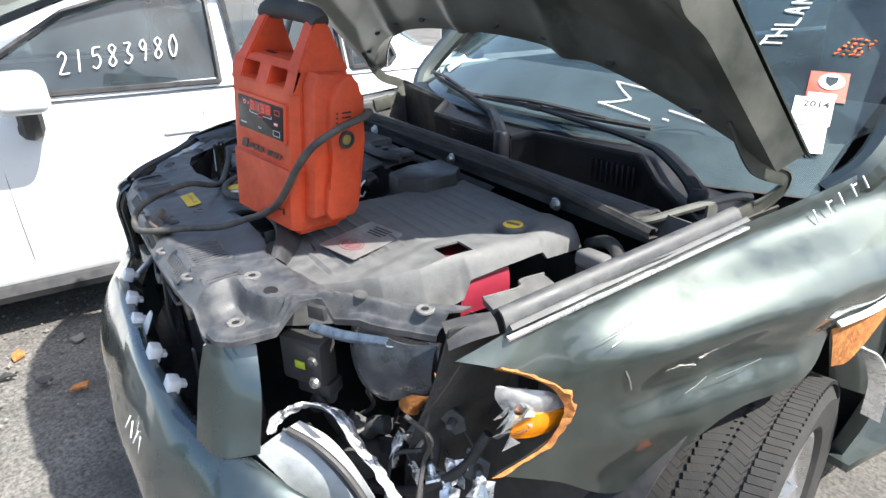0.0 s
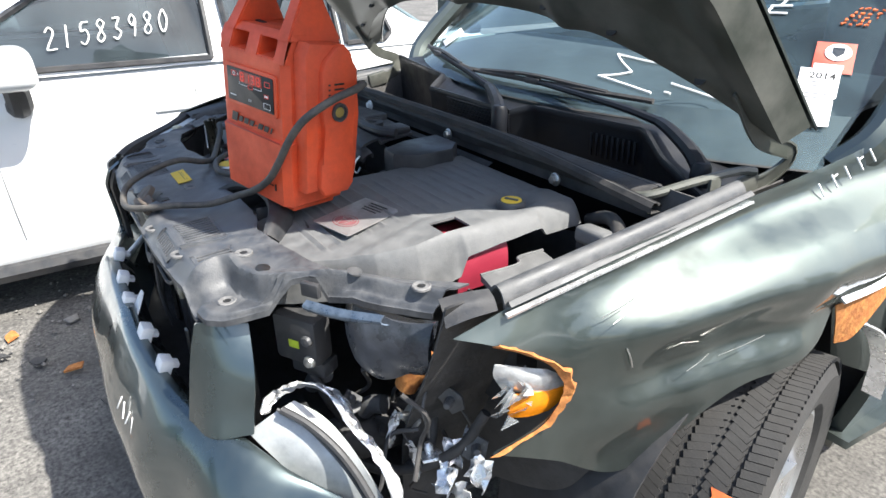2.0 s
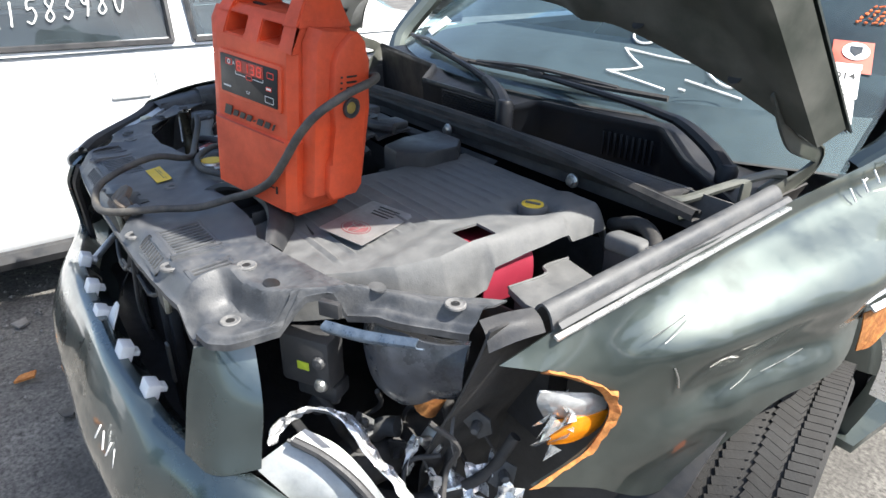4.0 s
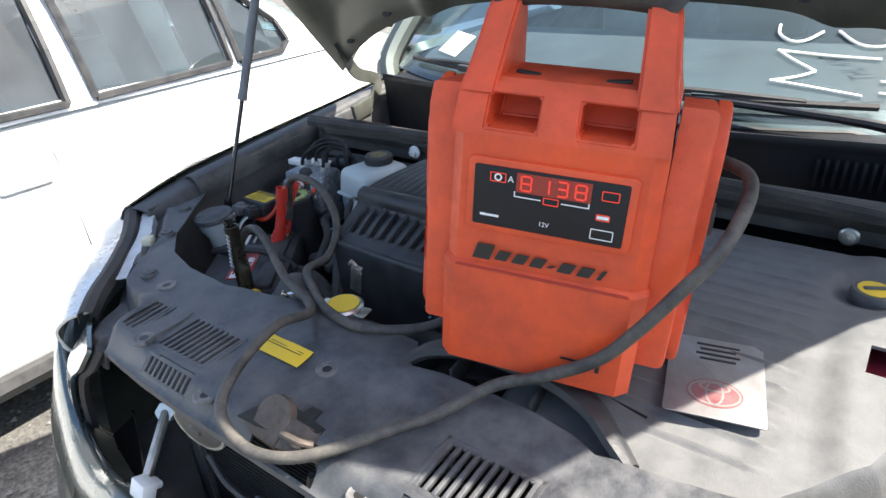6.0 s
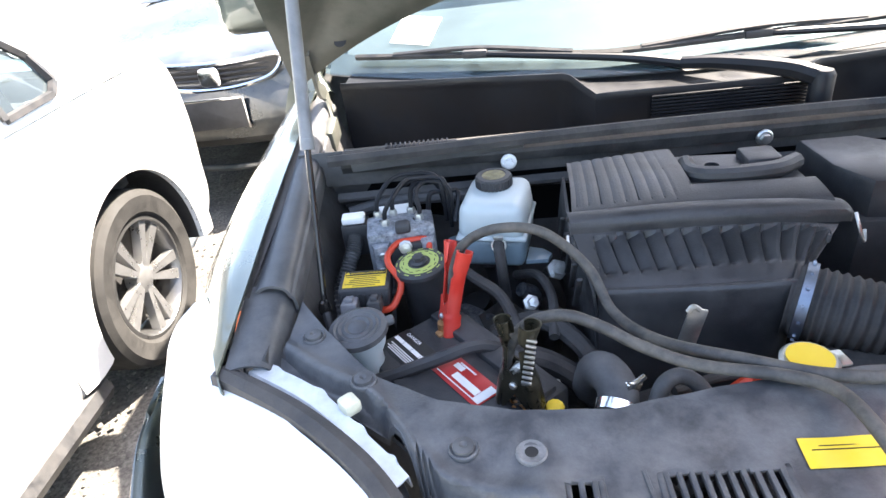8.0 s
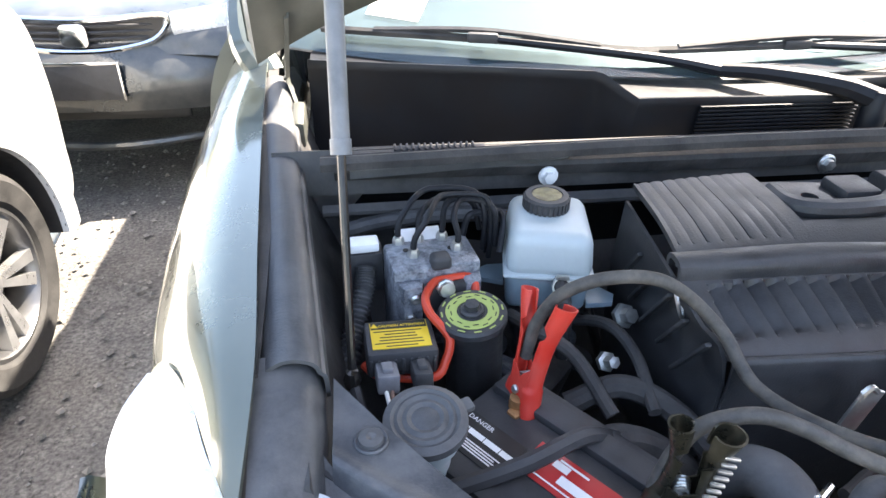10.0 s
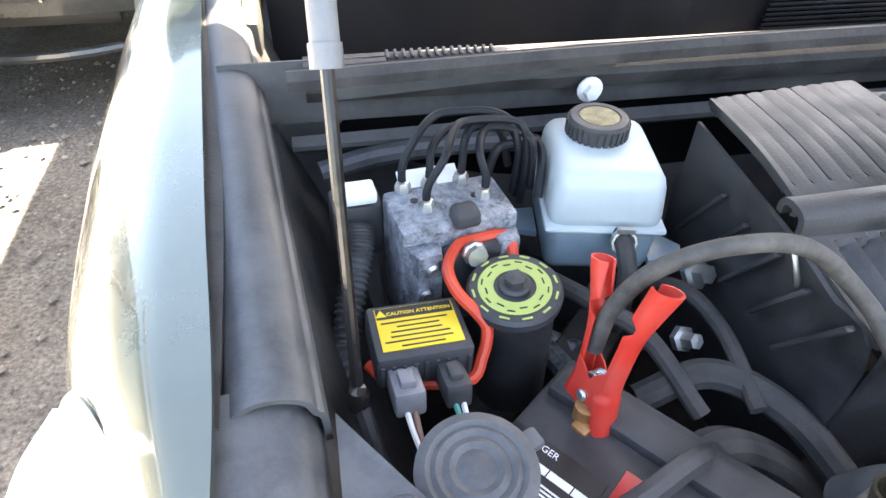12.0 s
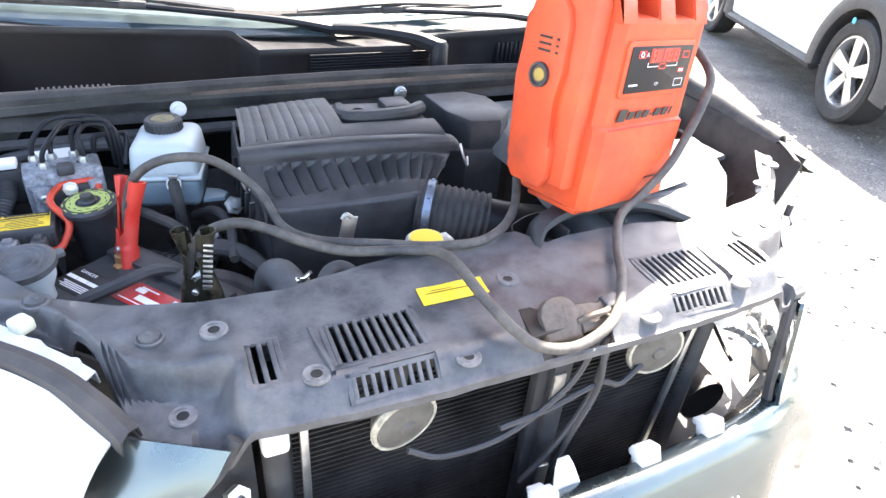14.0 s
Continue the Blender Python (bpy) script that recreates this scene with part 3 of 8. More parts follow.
# windshield with its writing, wipers, dashboard, seats, roof and pillars
def screen(x, s):
    """A place on the windshield: x across, s metres up the glass."""
    return Vector((x * (1 - .12 * s), 1.125 + .45 * x * x + .83 * s, 1.05 + .55 * s - .04 * s * s))


def glass_foot(x):
    return float(np.interp(x, [-.74, .40, .56, .74], [-.015, -.015, -.10, -.10]))


bm = B()
add_grid(bm, np.array([[screen(x, s) for s in np.linspace(glass_foot(x), .95, 14)] for x in np.linspace(-.74, .74, 40)]))
shield = part("windshield", bm, M_SCREEN, suv, "dusty windshield with paint-marker writing and inspection stickers")
shield.visible_shadow = False


def on_screen(x, s, turn=0.0):
    p, px, ps = screen(x, s), screen(x + .01, s), screen(x, s + .01)
    ex = (px - p).normalized()
    ez = ex.cross(ps - p).normalized()
    ey = ez.cross(ex)
    return Matrix((ex, ey, ez)).transposed().to_4x4().copy(), p, ez, turn


def screen_pose(x, s, turn=0.0, lift=.003):
    r, p, nrm, _ = on_screen(x, s)
    return Matrix.Translation(p + nrm * lift) @ r @ pose(0, 0, 0, 0, 0, turn)


def marker(name, strokes, r, material, label):
    """Marker strokes that follow the glass; each is a row of (x, s) places."""
    bm = B()
    for st in strokes:
        pts = [screen(x, s) + Vector((0, -.0022, .0030)) for x, s in st]
        add_tube(bm, pts, r, 5, 6 * len(pts))
    return part(name, bm, material, shield, label)


marker("marker_letter", [[(.393, .059), (.30, .083), (.249, .094)], [(.249, .094), (.29, .105), (.316, .118)], [(.316, .118), (.275, .147), (.246, .172)], [(.246, .172), (.33, .158), (.41, .148)]], .0027, M_CHALK, "white paint-marker letter M")
marker("marker_letter", [[(.415, .095), (.47, .078), (.532, .058)], [(.416, .067), (.430, .064)]], .0027, M_CHALK, "white paint-marker figure one")
marker("marker_letter", [[(.44, .175), (.430, .147), (.455, .113), (.497, .087), (.520, .104), (.528, .140), (.515, .175), (.48, .19), (.44, .175)]], .0027, M_CHALK, "white paint-marker figure zero")
marker("marker_letter", [[(.236, .240), (.240, .214), (.262, .196), (.286, .197), (.311, .220)]], .0027, M_CHALK, "white paint-marker letter C")
marker("marker_letter", [[(.335, .222), (.372, .186), (.412, .181), (.44, .205)]], .0027, M_CHALK, "white paint-marker curve")
for k, strokes in enumerate((
        [[(-.020, .0), (-.016, .060)], [(-.020, .03), (.045, .03)]],
        [[(-.020, .0), (.045, .004)], [(-.020, .04), (.045, .044)], [(.010, .0), (.014, .042)]],
        [[(-.020, .0), (.045, .0)], [(.045, .0), (.045, .042)]],
        [[(.045, .0), (-.022, .02), (.045, .042)], [(.018, .010), (.018, .032)]],
        [[(.045, .0), (-.020, .0)], [(-.020, .0), (.045, .045)], [(.045, .045), (-.020, .045)]],
        [[(.045, .0), (-.020, .0)], [(-.020, .0), (-.006, .036), (.030, .038), (.045, .0)]])):
    marker("marker_letter", [[(.487 + a * .62 - .002 * k, .328 + .043 * k + b * .62) for a, b in st] for st in strokes], .0026, M_CHALK, "white paint-marker letter " + "THLAND"[k])
rng = random.Random(4)
for k in range(4):
    for j in range(5):
        x0, s0 = .622 + .013 * k + .002 * j, .318 + .0125 * j - .002 * k
        z = [(x0 + .004 * rng.uniform(-1, 1), s0 + .004 * rng.uniform(-1, 1)) for _ in range(4)]
        marker("orange_stroke", [z], .0020, M_ORANGEMK, "small orange marker scribble")
bm = B()
add_box(bm, (.072, .086, .001), screen_pose(.648, .208, -4), .0003)
st = part("red_sticker", bm, mat("faded_red_print", (.50, .085, .05), .5, dust=(.6, .4, .35), dust_amt=.2), shield, "red square inspection sticker with a white disc")
bm = B()
add_lathe(bm, [(0, 0), (.024, 0), (.024, .001)], screen_pose(.649, .222, -4, .0045), 20)
part("disc", bm, M_WHITEPL, st)
bm = B()
add_box(bm, (.052, .014, .0008), screen_pose(.650, .178, -4, .0045), .0002)
part("name_strip", bm, M_WHITEPL, st)
bm = B()
add_prism(bm, [(-.011, .012), (.011, .012), (.010, -.003), (0, -.014), (-.010, -.003)], 0, .001, screen_pose(.649, .222, -4, .006))
part("crest", bm, M_DARKCAR, st)
bm = B()
add_prism(bm, [(-.036, .048), (.036, .048), (.036, -.026), (.010, -.046), (-.036, -.046)], 0, .001, screen_pose(.655, .120, -4), .0003)
st = part("white_sticker", bm, M_WHITEPL, shield, "white dated inspection sticker with a torn corner")
bm = B()
add_prism(bm, [(-.022, .036), (.026, .036), (.026, -.030), (-.010, -.034), (-.022, -.02)], 0, .001, screen_pose(.680, .045, -4), .0003)
part("lower_sheet", bm, M_WHITEPL, st)
bm = B()
add_text(bm, "2014", .024, screen_pose(.632, .144, -4, .0042), .0003, .0004)
part("year_print", bm, M_INK_SHADE, st)
for k in range(5):
    bm = B()
    add_box(bm, (.050 - .010 * (k % 3), .0022, .0004), screen_pose(.656, .132 - .011 * k, -4, .0042))
    part("print_line", bm, M_DARKCAR, st)
bm = B()
add_box(bm, (.10, .075, .001), screen_pose(-.53, .115, -4), .0003)
part("pale_sticker", bm, M_WHITEPL, shield, "pale paper sticker inside the glass")
# dark ceramic band along the foot of the glass
bm = B()
add_grid(bm, np.array([[screen(x, s) + Vector((0, .004, -.005)) for s in (glass_foot(x), .5 * glass_foot(x), .030 + .02 * (x / .7) ** 2)] for x in np.linspace(-.73, .73, 40)]))
part("ceramic_band", bm, M_BLACK, shield, "dark printed band at the foot of the glass")
for pivot, knee, conn, x0, x1 in (((.163, 1.005, 1.036), (-.030, 1.118, 1.052), (-.40, 1.205, 1.086), -.66, -.13), ((.624, 1.115, .998), (.482, 1.162, 1.052), (.110, 1.148, 1.082), -.20, .42)):
    a, b, c = Vector(pivot), Vector(knee), Vector(conn)
    bm = B()
    add_tube(bm, [a, a.lerp(b, .25) + Vector((0, 0, .010)), a.lerp(b, .7) + Vector((0, 0, .008)), b], lambda f: .017 - .006 * f, 8, 30)
    add_lathe(bm, [(0, -.05), (.019, -.05), (.019, .006), (.014, .014), (0, .016)], Matrix.Translation(a), 16)
    w = part("wiper", bm, M_GLOSSBLK, suv, "black wiper arm parked along the windshield base")
    bm = B()
    add_tube(bm, [b, b.lerp(c, .3) + Vector((0, -.004, .006)), c], lambda f: .010 - .004 * f, 8, 30)
    part("arm", bm, M_GLOSSBLK, w)
    bm = B()
    add_box(bm, (.05, .014, .016), Matrix.Translation(c) @ pose(0, 0, 0, 0, 0, math.degrees(math.atan2(c.y - b.y, c.x - b.x))), .004)
    part("joint", bm, M_BLACK, w)
    bm = B()
    pts = [screen(x, .026 + .012 * math.cos(3 * (x - x0) / (x1 - x0) - 1.5)) + Vector((0, -.010, .010)) for x in np.linspace(x0, x1, 7)]
    add_tube(bm, pts, .007, 6)
    part("blade", bm, M_RUBBER, w)
    bm = B()
    add_tube(bm, [pts[1] + Vector((0, 0, .004)), pts[3] + Vector((0, -.003, .014)), pts[5] + Vector((0, 0, .004))], .0055, 6)
    part("blade_bow", bm, M_BLACK, w)

bm = B()
add_grid(bm, net([[(x, 1.17 + .45 * x * x, 1.035), (x, 1.50, 1.075), (x, 1.80, 1.085), (x, 1.95, 1.04), (x, 1.98, .80)] for x in (-.70, -.35, 0, .35, .70)], 24, 16))
part("dashboard", bm, M_DASH, suv, "grey dashboard behind the glass", thick=0.01)
bm = B()
add_grid(bm, net([[(x, 1.90, 1.56 - .03 * (x / .6) ** 2), (x, 2.4, 1.645 - .03 * (x / .6) ** 2), (x, 3.4, 1.66 - .03 * (x / .6) ** 2), (x, 4.35, 1.60 - .03 * (x / .6) ** 2)] for x in (-.66, -.3, 0, .3, .66)], 16, 16))
roof = part("roof", bm, M_PAINT, suv, "dark roof panel", thick=0.04)
for side in (1, -1):
    bm = B()
    add_tube(bm, [(side * .755, 1.33, .99), (side * .795, 1.40, 1.07), (side * .765, 1.60, 1.26), (side * .72, 1.85, 1.48), (side * .67, 2.05, 1.59), (side * .66, 2.4, 1.63)], .034, 10)
    part("pillar", bm, M_PAINT, suv, "windshield pillar")
    bm = B()
    add_grid(bm, np.array(net([[(side * .80, y, 1.075 + .01 * (y - 1.5)), (side * .865, y, 1.0), (side * .905, y, .88), (side * .905, y, .70), (side * .885, y, .50), (side * .84, y, .30)] for y in (1.485, 2.0, 2.48)], 12, 16))[::-side])
    door = part("door", bm, M_PAINT, suv, "front door with a dented lower edge", thick=0.03)
    bm = B()
    add_box(bm, (.012, .11, .02), at(side * .905, 2.33, .90), .005)
    part("handle", bm, M_PAINT, door)
    bm = B()
    add_grid(bm, np.array(net([[(side * .80, y, 1.08 + .02), (side * .76, y + .12, 1.30), (side * .69, y + .28 if y < 1.7 else y + .05, 1.58)] for y in (1.50, 1.9, 2.45)], 8, 8))[::-side])
    win = part("side_window", bm, M_TINT, suv, "tinted side window")
    bm = B()
    add_grid(bm, np.array(net([[(side * .80, y, 1.08), (side * .868, y, 1.0), (side * .905, y, .88), (side * .90, y, .6), (side * .85, y, .32)] for y in (2.5, 3.2, 4.2, 4.5)], 12, 12))[::-side])
    part("body_side", bm, M_PAINT, suv, "rear body side", thick=0.03)
    bm = B()
    add_grid(bm, np.array(net([[(side * .80, y, 1.10), (side * .74, y, 1.36), (side * .67, y, 1.60)] for y in (2.52, 3.4, 4.3)], 8, 6))[::-side])
    part("side_window", bm, M_TINT, suv, "tinted rear side window")
    bm = B()
    m = at(side * .955, 1.66, 1.17)
    add_box(bm, (.21, .10, .15), m, .04, seg=4)
    add_box(bm, (.08, .06, .04), at(side * .85, 1.65, 1.10), .012)
    mir = part("mirror", bm, M_PAINT, suv, "door mirror with a scuffed painted housing")
    bm = B()
    add_box(bm, (.17, .004, .11), at(side * .955, 1.712, 1.175), .02)
    part("mirror_glass", bm, M_CHROME, mir)
bm = B()
add_grid(bm, net([[(x, 4.36, 1.58), (x, 4.52, 1.2), (x, 4.56, .95), (x, 4.55, .35)] for x in (-.82, -.4, 0, .4, .82)], 10, 12))
part("tailgate", bm, M_PAINT, suv, "rear end of the car", thick=0.03)
for x in (-.36, .36):
    seat = thing("seat", (x, 2.2, .5), "grey cloth front seat seen through the windshield", "seat", "front seats")
    bm = B()
    add_box(bm, (.46, .16, .62), at(x, 2.45, 1.02, 14), .06, .85, 3)
    part("backrest", bm, M_SEAT, seat)
    bm = B()
    add_box(bm, (.26, .10, .17), at(x, 2.55, 1.42, 10), .04, .9, 3)
    part("headrest", bm, M_SEAT, seat)
    bm = B()
    add_box(bm, (.48, .50, .16), at(x, 2.18, .68, -6), .05, 1, 3)
    part("cushion", bm, M_SEAT, seat)
    bm = B()
    add_box(bm, (.40, .44, .22), at(x, 2.18, .50), .02)
    part("seat_base", bm, M_BLACK, seat)
bm = B()
add_box(bm, (1.6, 3.1, .04), at(0, 2.9, .38))
part("cabin_floor", bm, M_SEAT, suv)

# hood, raised 47 degrees on its hinges
HA = radians(47)


def hood(x, s, lift=0.0):
    """A place on the raised hood: x across, s metres from the hinge line, lift above the skin."""
    c, sn = math.cos(HA), math.sin(HA)
    drop = -.035 * (x / .74) ** 2 - .05 * max(0, s - .75) ** 2 * 4 + lift
    return (x * (1 - .115 * s), 1.225 - s * c + drop * sn, 1.075 + s * sn + drop * c)


def hood_rear(x):
    return .270 * (1 - min(1, abs(x) / .79) ** 3.0)


def hood_front(x):
    return 1.06 - .16 * (abs(x) / .74) ** 2.4


bm = B()
add_grid(bm, np.array([[hood(x, hood_rear(x) + (hood_front(x) - hood_rear(x)) * f, .03) for f in np.linspace(0, 1, 24)] for x in np.linspace(-.768, .768, 40)]))
hd = part("hood", bm, M_PAINT, suv, "raised hood, painted outside, bare ribbed underside", thick=0.004)
bm = B()
def hood_under(x, f):
    s = hood_rear(x) + (hood_front(x) - hood_rear(x)) * f
    edge = min(f / .10, (1 - f) / .10, (1 - abs(x) / .768) / .10)
    rib = max(math.exp(-((abs(x) - .36) / .035) ** 2), math.exp(-((f - .45) / .045) ** 2), math.exp(-(x / .03) ** 2) * .7)
    pocket = .016 if (.5 < f < .62 and abs(x) < .55) else 0
    lift = -.012 - .018 * (1 - min(1, max(0, edge - .6)) * 1.0) - .014 * rib + pocket * .6
    if edge < .12:
        lift = .025
    return hood(x * .996, s, lift)
add_grid(bm, np.array([[hood_under(x, f) for f in np.linspace(0.005, .995, 70)] for x in np.linspace(-.768, .768, 110)]))
inner = part("inner_panel", bm, M_PAINT_IN, hd, "dull ribbed inner hood panel", sharp=50)
for k in range(9):
    bm = B()
    x = -.64 + .16 * k
    add_lathe(bm, [(0, 0), (.011, 0), (.008, .006), (0, .007)], Matrix.Translation(hood(x, hood_rear(x) + .05, -.030)) @ pose(0, 0, 0, 47 + 180 - 90 + 90), 12)
    part("rubber_stop", bm, M_BLACK, hd)
for side in (1, -1):
    bm = B()
    bend = spline([hood(side * .70, .16, -.02), hood(side * .705, .05, -.03), (side * .715, 1.235, 1.03), (side * .70, 1.20, .985), (side * .69, 1.13, .975)], 28)
    rows = []
    for i, p in enumerate(bend):
        run = Vector(bend[min(i + 1, 27)] - bend[max(i - 1, 0)]).normalized()
        wide = run.cross(Vector((1, 0, 0))).normalized() * .016
        rows.append([Vector(p) - wide + Vector((side * .006, 0, 0)), Vector(p) - wide * .95, Vector(p) + wide * .95, Vector(p) + wide + Vector((side * .006, 0, 0))])
    add_grid(bm, np.array(rows)[::side])
    add_box(bm, (.02, .07, .045), at(side * .695, 1.14, .975, 10), .006)
    part("hinge", bm, M_PAINT_IN, hd, "flat curved steel hood hinge", thick=0.004)

# gas strut that holds the hood on one side
strut = thing("hood_strut", (-.625, .635, .88), "grey gas strut with a thin steel rod holding the hood up", "gas strut")
p0, p1 = Vector((-.625, .648, .905)), Vector((-.618, .870, 1.43))
bm = B()
mid = p0.lerp(p1, .390)
add_tube(bm, [p0, mid + (p1 - p0) * .02], .0042, 10)
add_lathe(bm, [(0, -.012), (.008, -.008), (.009, 0), (.006, .010), (0, .012)], Matrix.Translation(p0), 10)
part("rod", bm, M_ROD, strut, "dark oily steel piston rod")
bm = B()
add_tube(bm, [mid, p1], .0088, 12)
add_lathe(bm, [(0, -.01), (.0098, -.01), (.0098, .004), (0, .006)], Matrix.Translation(mid) @ (p1 - p0).to_track_quat("Z", "Y").to_matrix().to_4x4(), 12)
part("cylinder", bm, mat("strut_grey", (.15, .16, .17), .42), strut, "grey gas cylinder")
bm = B()
add_tube(bm, [(-.625, .648, .905), (-.615, .625, .865), (-.600, .61, .83)], .006, 8)
part("lower_bracket", bm, M_BLACK, strut)

# front bumper
bm = B()
st = []
for x, yi, zi, yo, zo in ((-.90, .66, .79, .64, .70), (-.875, .52, .785, .465, .68), (-.79, .365, .762, .300, .66), (-.62, .262, .668, .205, .60), (-.45, .215, .672, .150, .605), (-.28, .193, .708, .128, .632), (0, .186, .714, .118, .636),
                          (.20, .190, .712, .122, .636), (.36, .212, .704, .140, .640), (.50, .268, .690, .19, .635), (.62, .340, .640, .26, .605), (.70, .43, .600, .345, .575)):
    st.append([(x * .985, yi + .03, zi - .05), (x * .99, yi + .006, zi - .012), (x, yi, zi), (x, (yi * 1.2 + yo) / 2.2, zi - .006), (x * 1.01, yo, zo), (x * 1.015, yo - .022, zo - .07), (x * 1.015, yo - .015, zo - .18), (x, yo + .03, zo - .29), (x, yo + .10, zo - .34)])
g = net(st, 90, 34)
g = dent(g, [((.45, .10, .58), .14, (0, .02, -.012)), ((.62, .30, .55), .14, (-.03, .03, -.02)), ((.2, .05, .45), .12, (0, .015, 0))])
for i in range(90):
    for j in range(34):
        g[i, j] += 0.003 * np.array(noise.noise_vector(Vector(g[i, j]) * 5))
add_grid(bm, g[::-1])
bumper = part("front_bumper", bm, M_PAINT_SKY, suv, "scuffed painted bumper with an empty grille opening", thick=0.004)
# upright sides of the grille opening
for side in (1, -1):
    k = 1 if side > 0 else -1
    bm = B()
    rows = [[(.409, .240, .866), (.420, .268, .866), (.430, .311, .850)], [(.404, .226, .80), (.440, .256, .80), (.472, .300, .785)],
            [(.403, .214, .73), (.452, .238, .73), (.482, .288, .728)], [(.405, .206, .690), (.463, .228, .690), (.490, .280, .694)]]
    if side < 0:
        rows = [[(-.372, .232, .896), (-.43, .262, .898), (-.475, .290, .896)], [(-.402, .222, .858), (-.455, .250, .868), (-.500, .292, .860)], [(-.462, .226, .815), (-.500, .242, .822), (-.548, .280, .815)],
                [(-.532, .236, .738), (-.560, .246, .745), (-.610, .290, .755)], [(-.572, .242, .660), (-.600, .255, .670), (-.665, .310, .700)], [(-.582, .244, .600), (-.61, .262, .61), (-.69, .33, .66)]]
    add_grid(bm, np.array(net(rows, 20, 12))[::-side])
    part("grille_side", bm, M_PAINT_SKY, bumper, "upright painted side of the grille opening", thick=0.006)
    bm = B()
    add_tube(bm, [tuple(np.array(r[0]) + np.array((-k * .004, .012, 0))) for r in rows], .008, 6)
    part("dark_edge", bm, M_BLACK, bumper)
for x, tall in ((-.283, 1), (-.138, 1.2), (-.032, .8), (.131, 1.4), (.255, 1)):
    bm = B()
    y = .178 + .22 * x * x
    add_box(bm, (.034, .022, .026 * tall), at(x, y + .006, .716, -24, 0, 8 * x), .003)
    add_box(bm, (.022, .014, .010), at(x, y + .022, .712, -24), .003)
    part("clip", bm, M_WHITEPL, bumper, "white plastic grille clip")
bm = B()
add_prism(bm, [(-.022, 0), (.022, 0), (.013, .034), (.008, .045), (-.008, .045), (-.013, .034)], 0, .003, at(.008, .190, .704, 62), .0005)
add_lathe(bm, [(.0055, 0), (.0075, 0), (.0075, .002), (.0055, .002)], at(.008, .205, .736, 62), 12, True)
part("bracket", bm, M_WHITEPL, bumper, "pale steel bracket with a bolt hole")
for k in range(6):
    bm = B()
    add_box(bm, (.0026, .0024, .030), at(.212 + .021 * k, .116 + .0026 * k, .640 - .004 * k, -22, (-1) ** k * 20, 8), .0008)
    part("marker_stroke", bm, M_CHALK, bumper, "white paint-marker stroke")
for k in range(4):
    bm = B()
    add_box(bm, (.012, .002, .004), at(.345 + .014 * k, .168 + .008 * k, .652 - .012 * (k % 2), -35, 20 * k, 20), .001)
    part("orange_mark", bm, M_ORANGEMK, bumper, "orange paint-marker stroke")

# wheels
def wheel(parent, x, y, z, r, w, out, name="wheel", rim_mat=None, treads=True, label="", steer=0.0, spokes=5):
    """A tyre with tread blocks and a spoked rim; out is the side of its face, +1 or -1 along x."""
    m = at(x, y, z, 0, 90 * out, 0)
    m = Matrix.Translation((x, y, z)) @ pose(0, 0, 0, 0, 0, steer) @ pose(0, 0, 0, 0, 90 * out, 0)
    rr = r * .66
    bm = B()
    add_lathe(bm, [(rr, -w * .40), (rr + .02, -w * .48), (r * .90, -w * .52), (r * .97, -w * .45), (r * .985, -w * .30), (r * .988, 0), (r * .985, w * .30), (r * .97, w * .45), (r * .90, w * .52), (rr + .02, w * .48), (rr, w * .40)], m, 72, True)
    part("tyre", bm, M_TYRE, parent, "worn black tyre with blocked tread", sharp=25)
    if treads:
        bm = B()
        for k in range(140):
            a = 2 * math.pi * k / 140
            for u, wd, sk in ((-.40, .15, 12), (-.205, .15, -20), (0, .15, 24), (.205, .15, -20), (.40, .15, 12)):
                q = m @ pose(0, 0, 0, 0, 0, math.degrees(a) + u * 9) @ pose(r * .9885, 0, u * w, sk, 0, 0)
                add_box(bm, (.0075, r * .0400, wd * w * 1.12), q)
        tread = part("tread", bm, M_TYRE, parent, "worn tread blocks", sharp=25)
        tread["kind"] = "stuff"
    bm = B()
    rm = rim_mat or M_ALLOY
    add_lathe(bm, [(rr + .004, w * .40), (rr + .006, w * .43), (rr - .006, w * .44), (rr - .016, w * .36), (rr - .022, w * .05), (rr - .02, -w * .4)], m, 48, True)
    pairs = spokes >= 8
    if pairs:
        part("rim", bm, rm, parent, "dark wheel barrel")
        bm = B()
    for k in range(spokes):
        q = m @ pose(0, 0, 0, 0, 0, 720 * (k // 2) / spokes + (11 if k % 2 else -11) if pairs else 360 * k / spokes)
        h0, h1 = (.009, .020) if pairs else (.030, .048)
        vs = [(.03, -h0, w * .34), (.03, h0, w * .34), (rr - .01, h1, w * .40), (rr - .01, -h1, w * .40), (.03, -h0, w * .18), (.03, h0, w * .18), (rr - .01, h1, w * .24), (rr - .01, -h1, w * .24)]
        vs = [q @ Vector(v) for v in vs]
        add_mesh(bm, vs, ((0, 3, 2, 1), (4, 5, 6, 7), (0, 1, 5, 4), (2, 3, 7, 6), (1, 2, 6, 5), (3, 0, 4, 7)))
    add_lathe(bm, [(0, w * .10), (.052, w * .10), (.052, w * .32), (.035, w * .36), (0, w * .37)], m, 20)
    part("spokes" if pairs else "rim", bm, M_ALLOY if pairs else rm, parent, "machined double spokes" if pairs else "spoked alloy rim")
    bm = B()
    add_lathe(bm, [(0, -w * .1), (rr * .85, -w * .1), (rr * .85, 0), (0, .0)], m, 32)
    part("brake_disc", bm, M_DARK, parent)


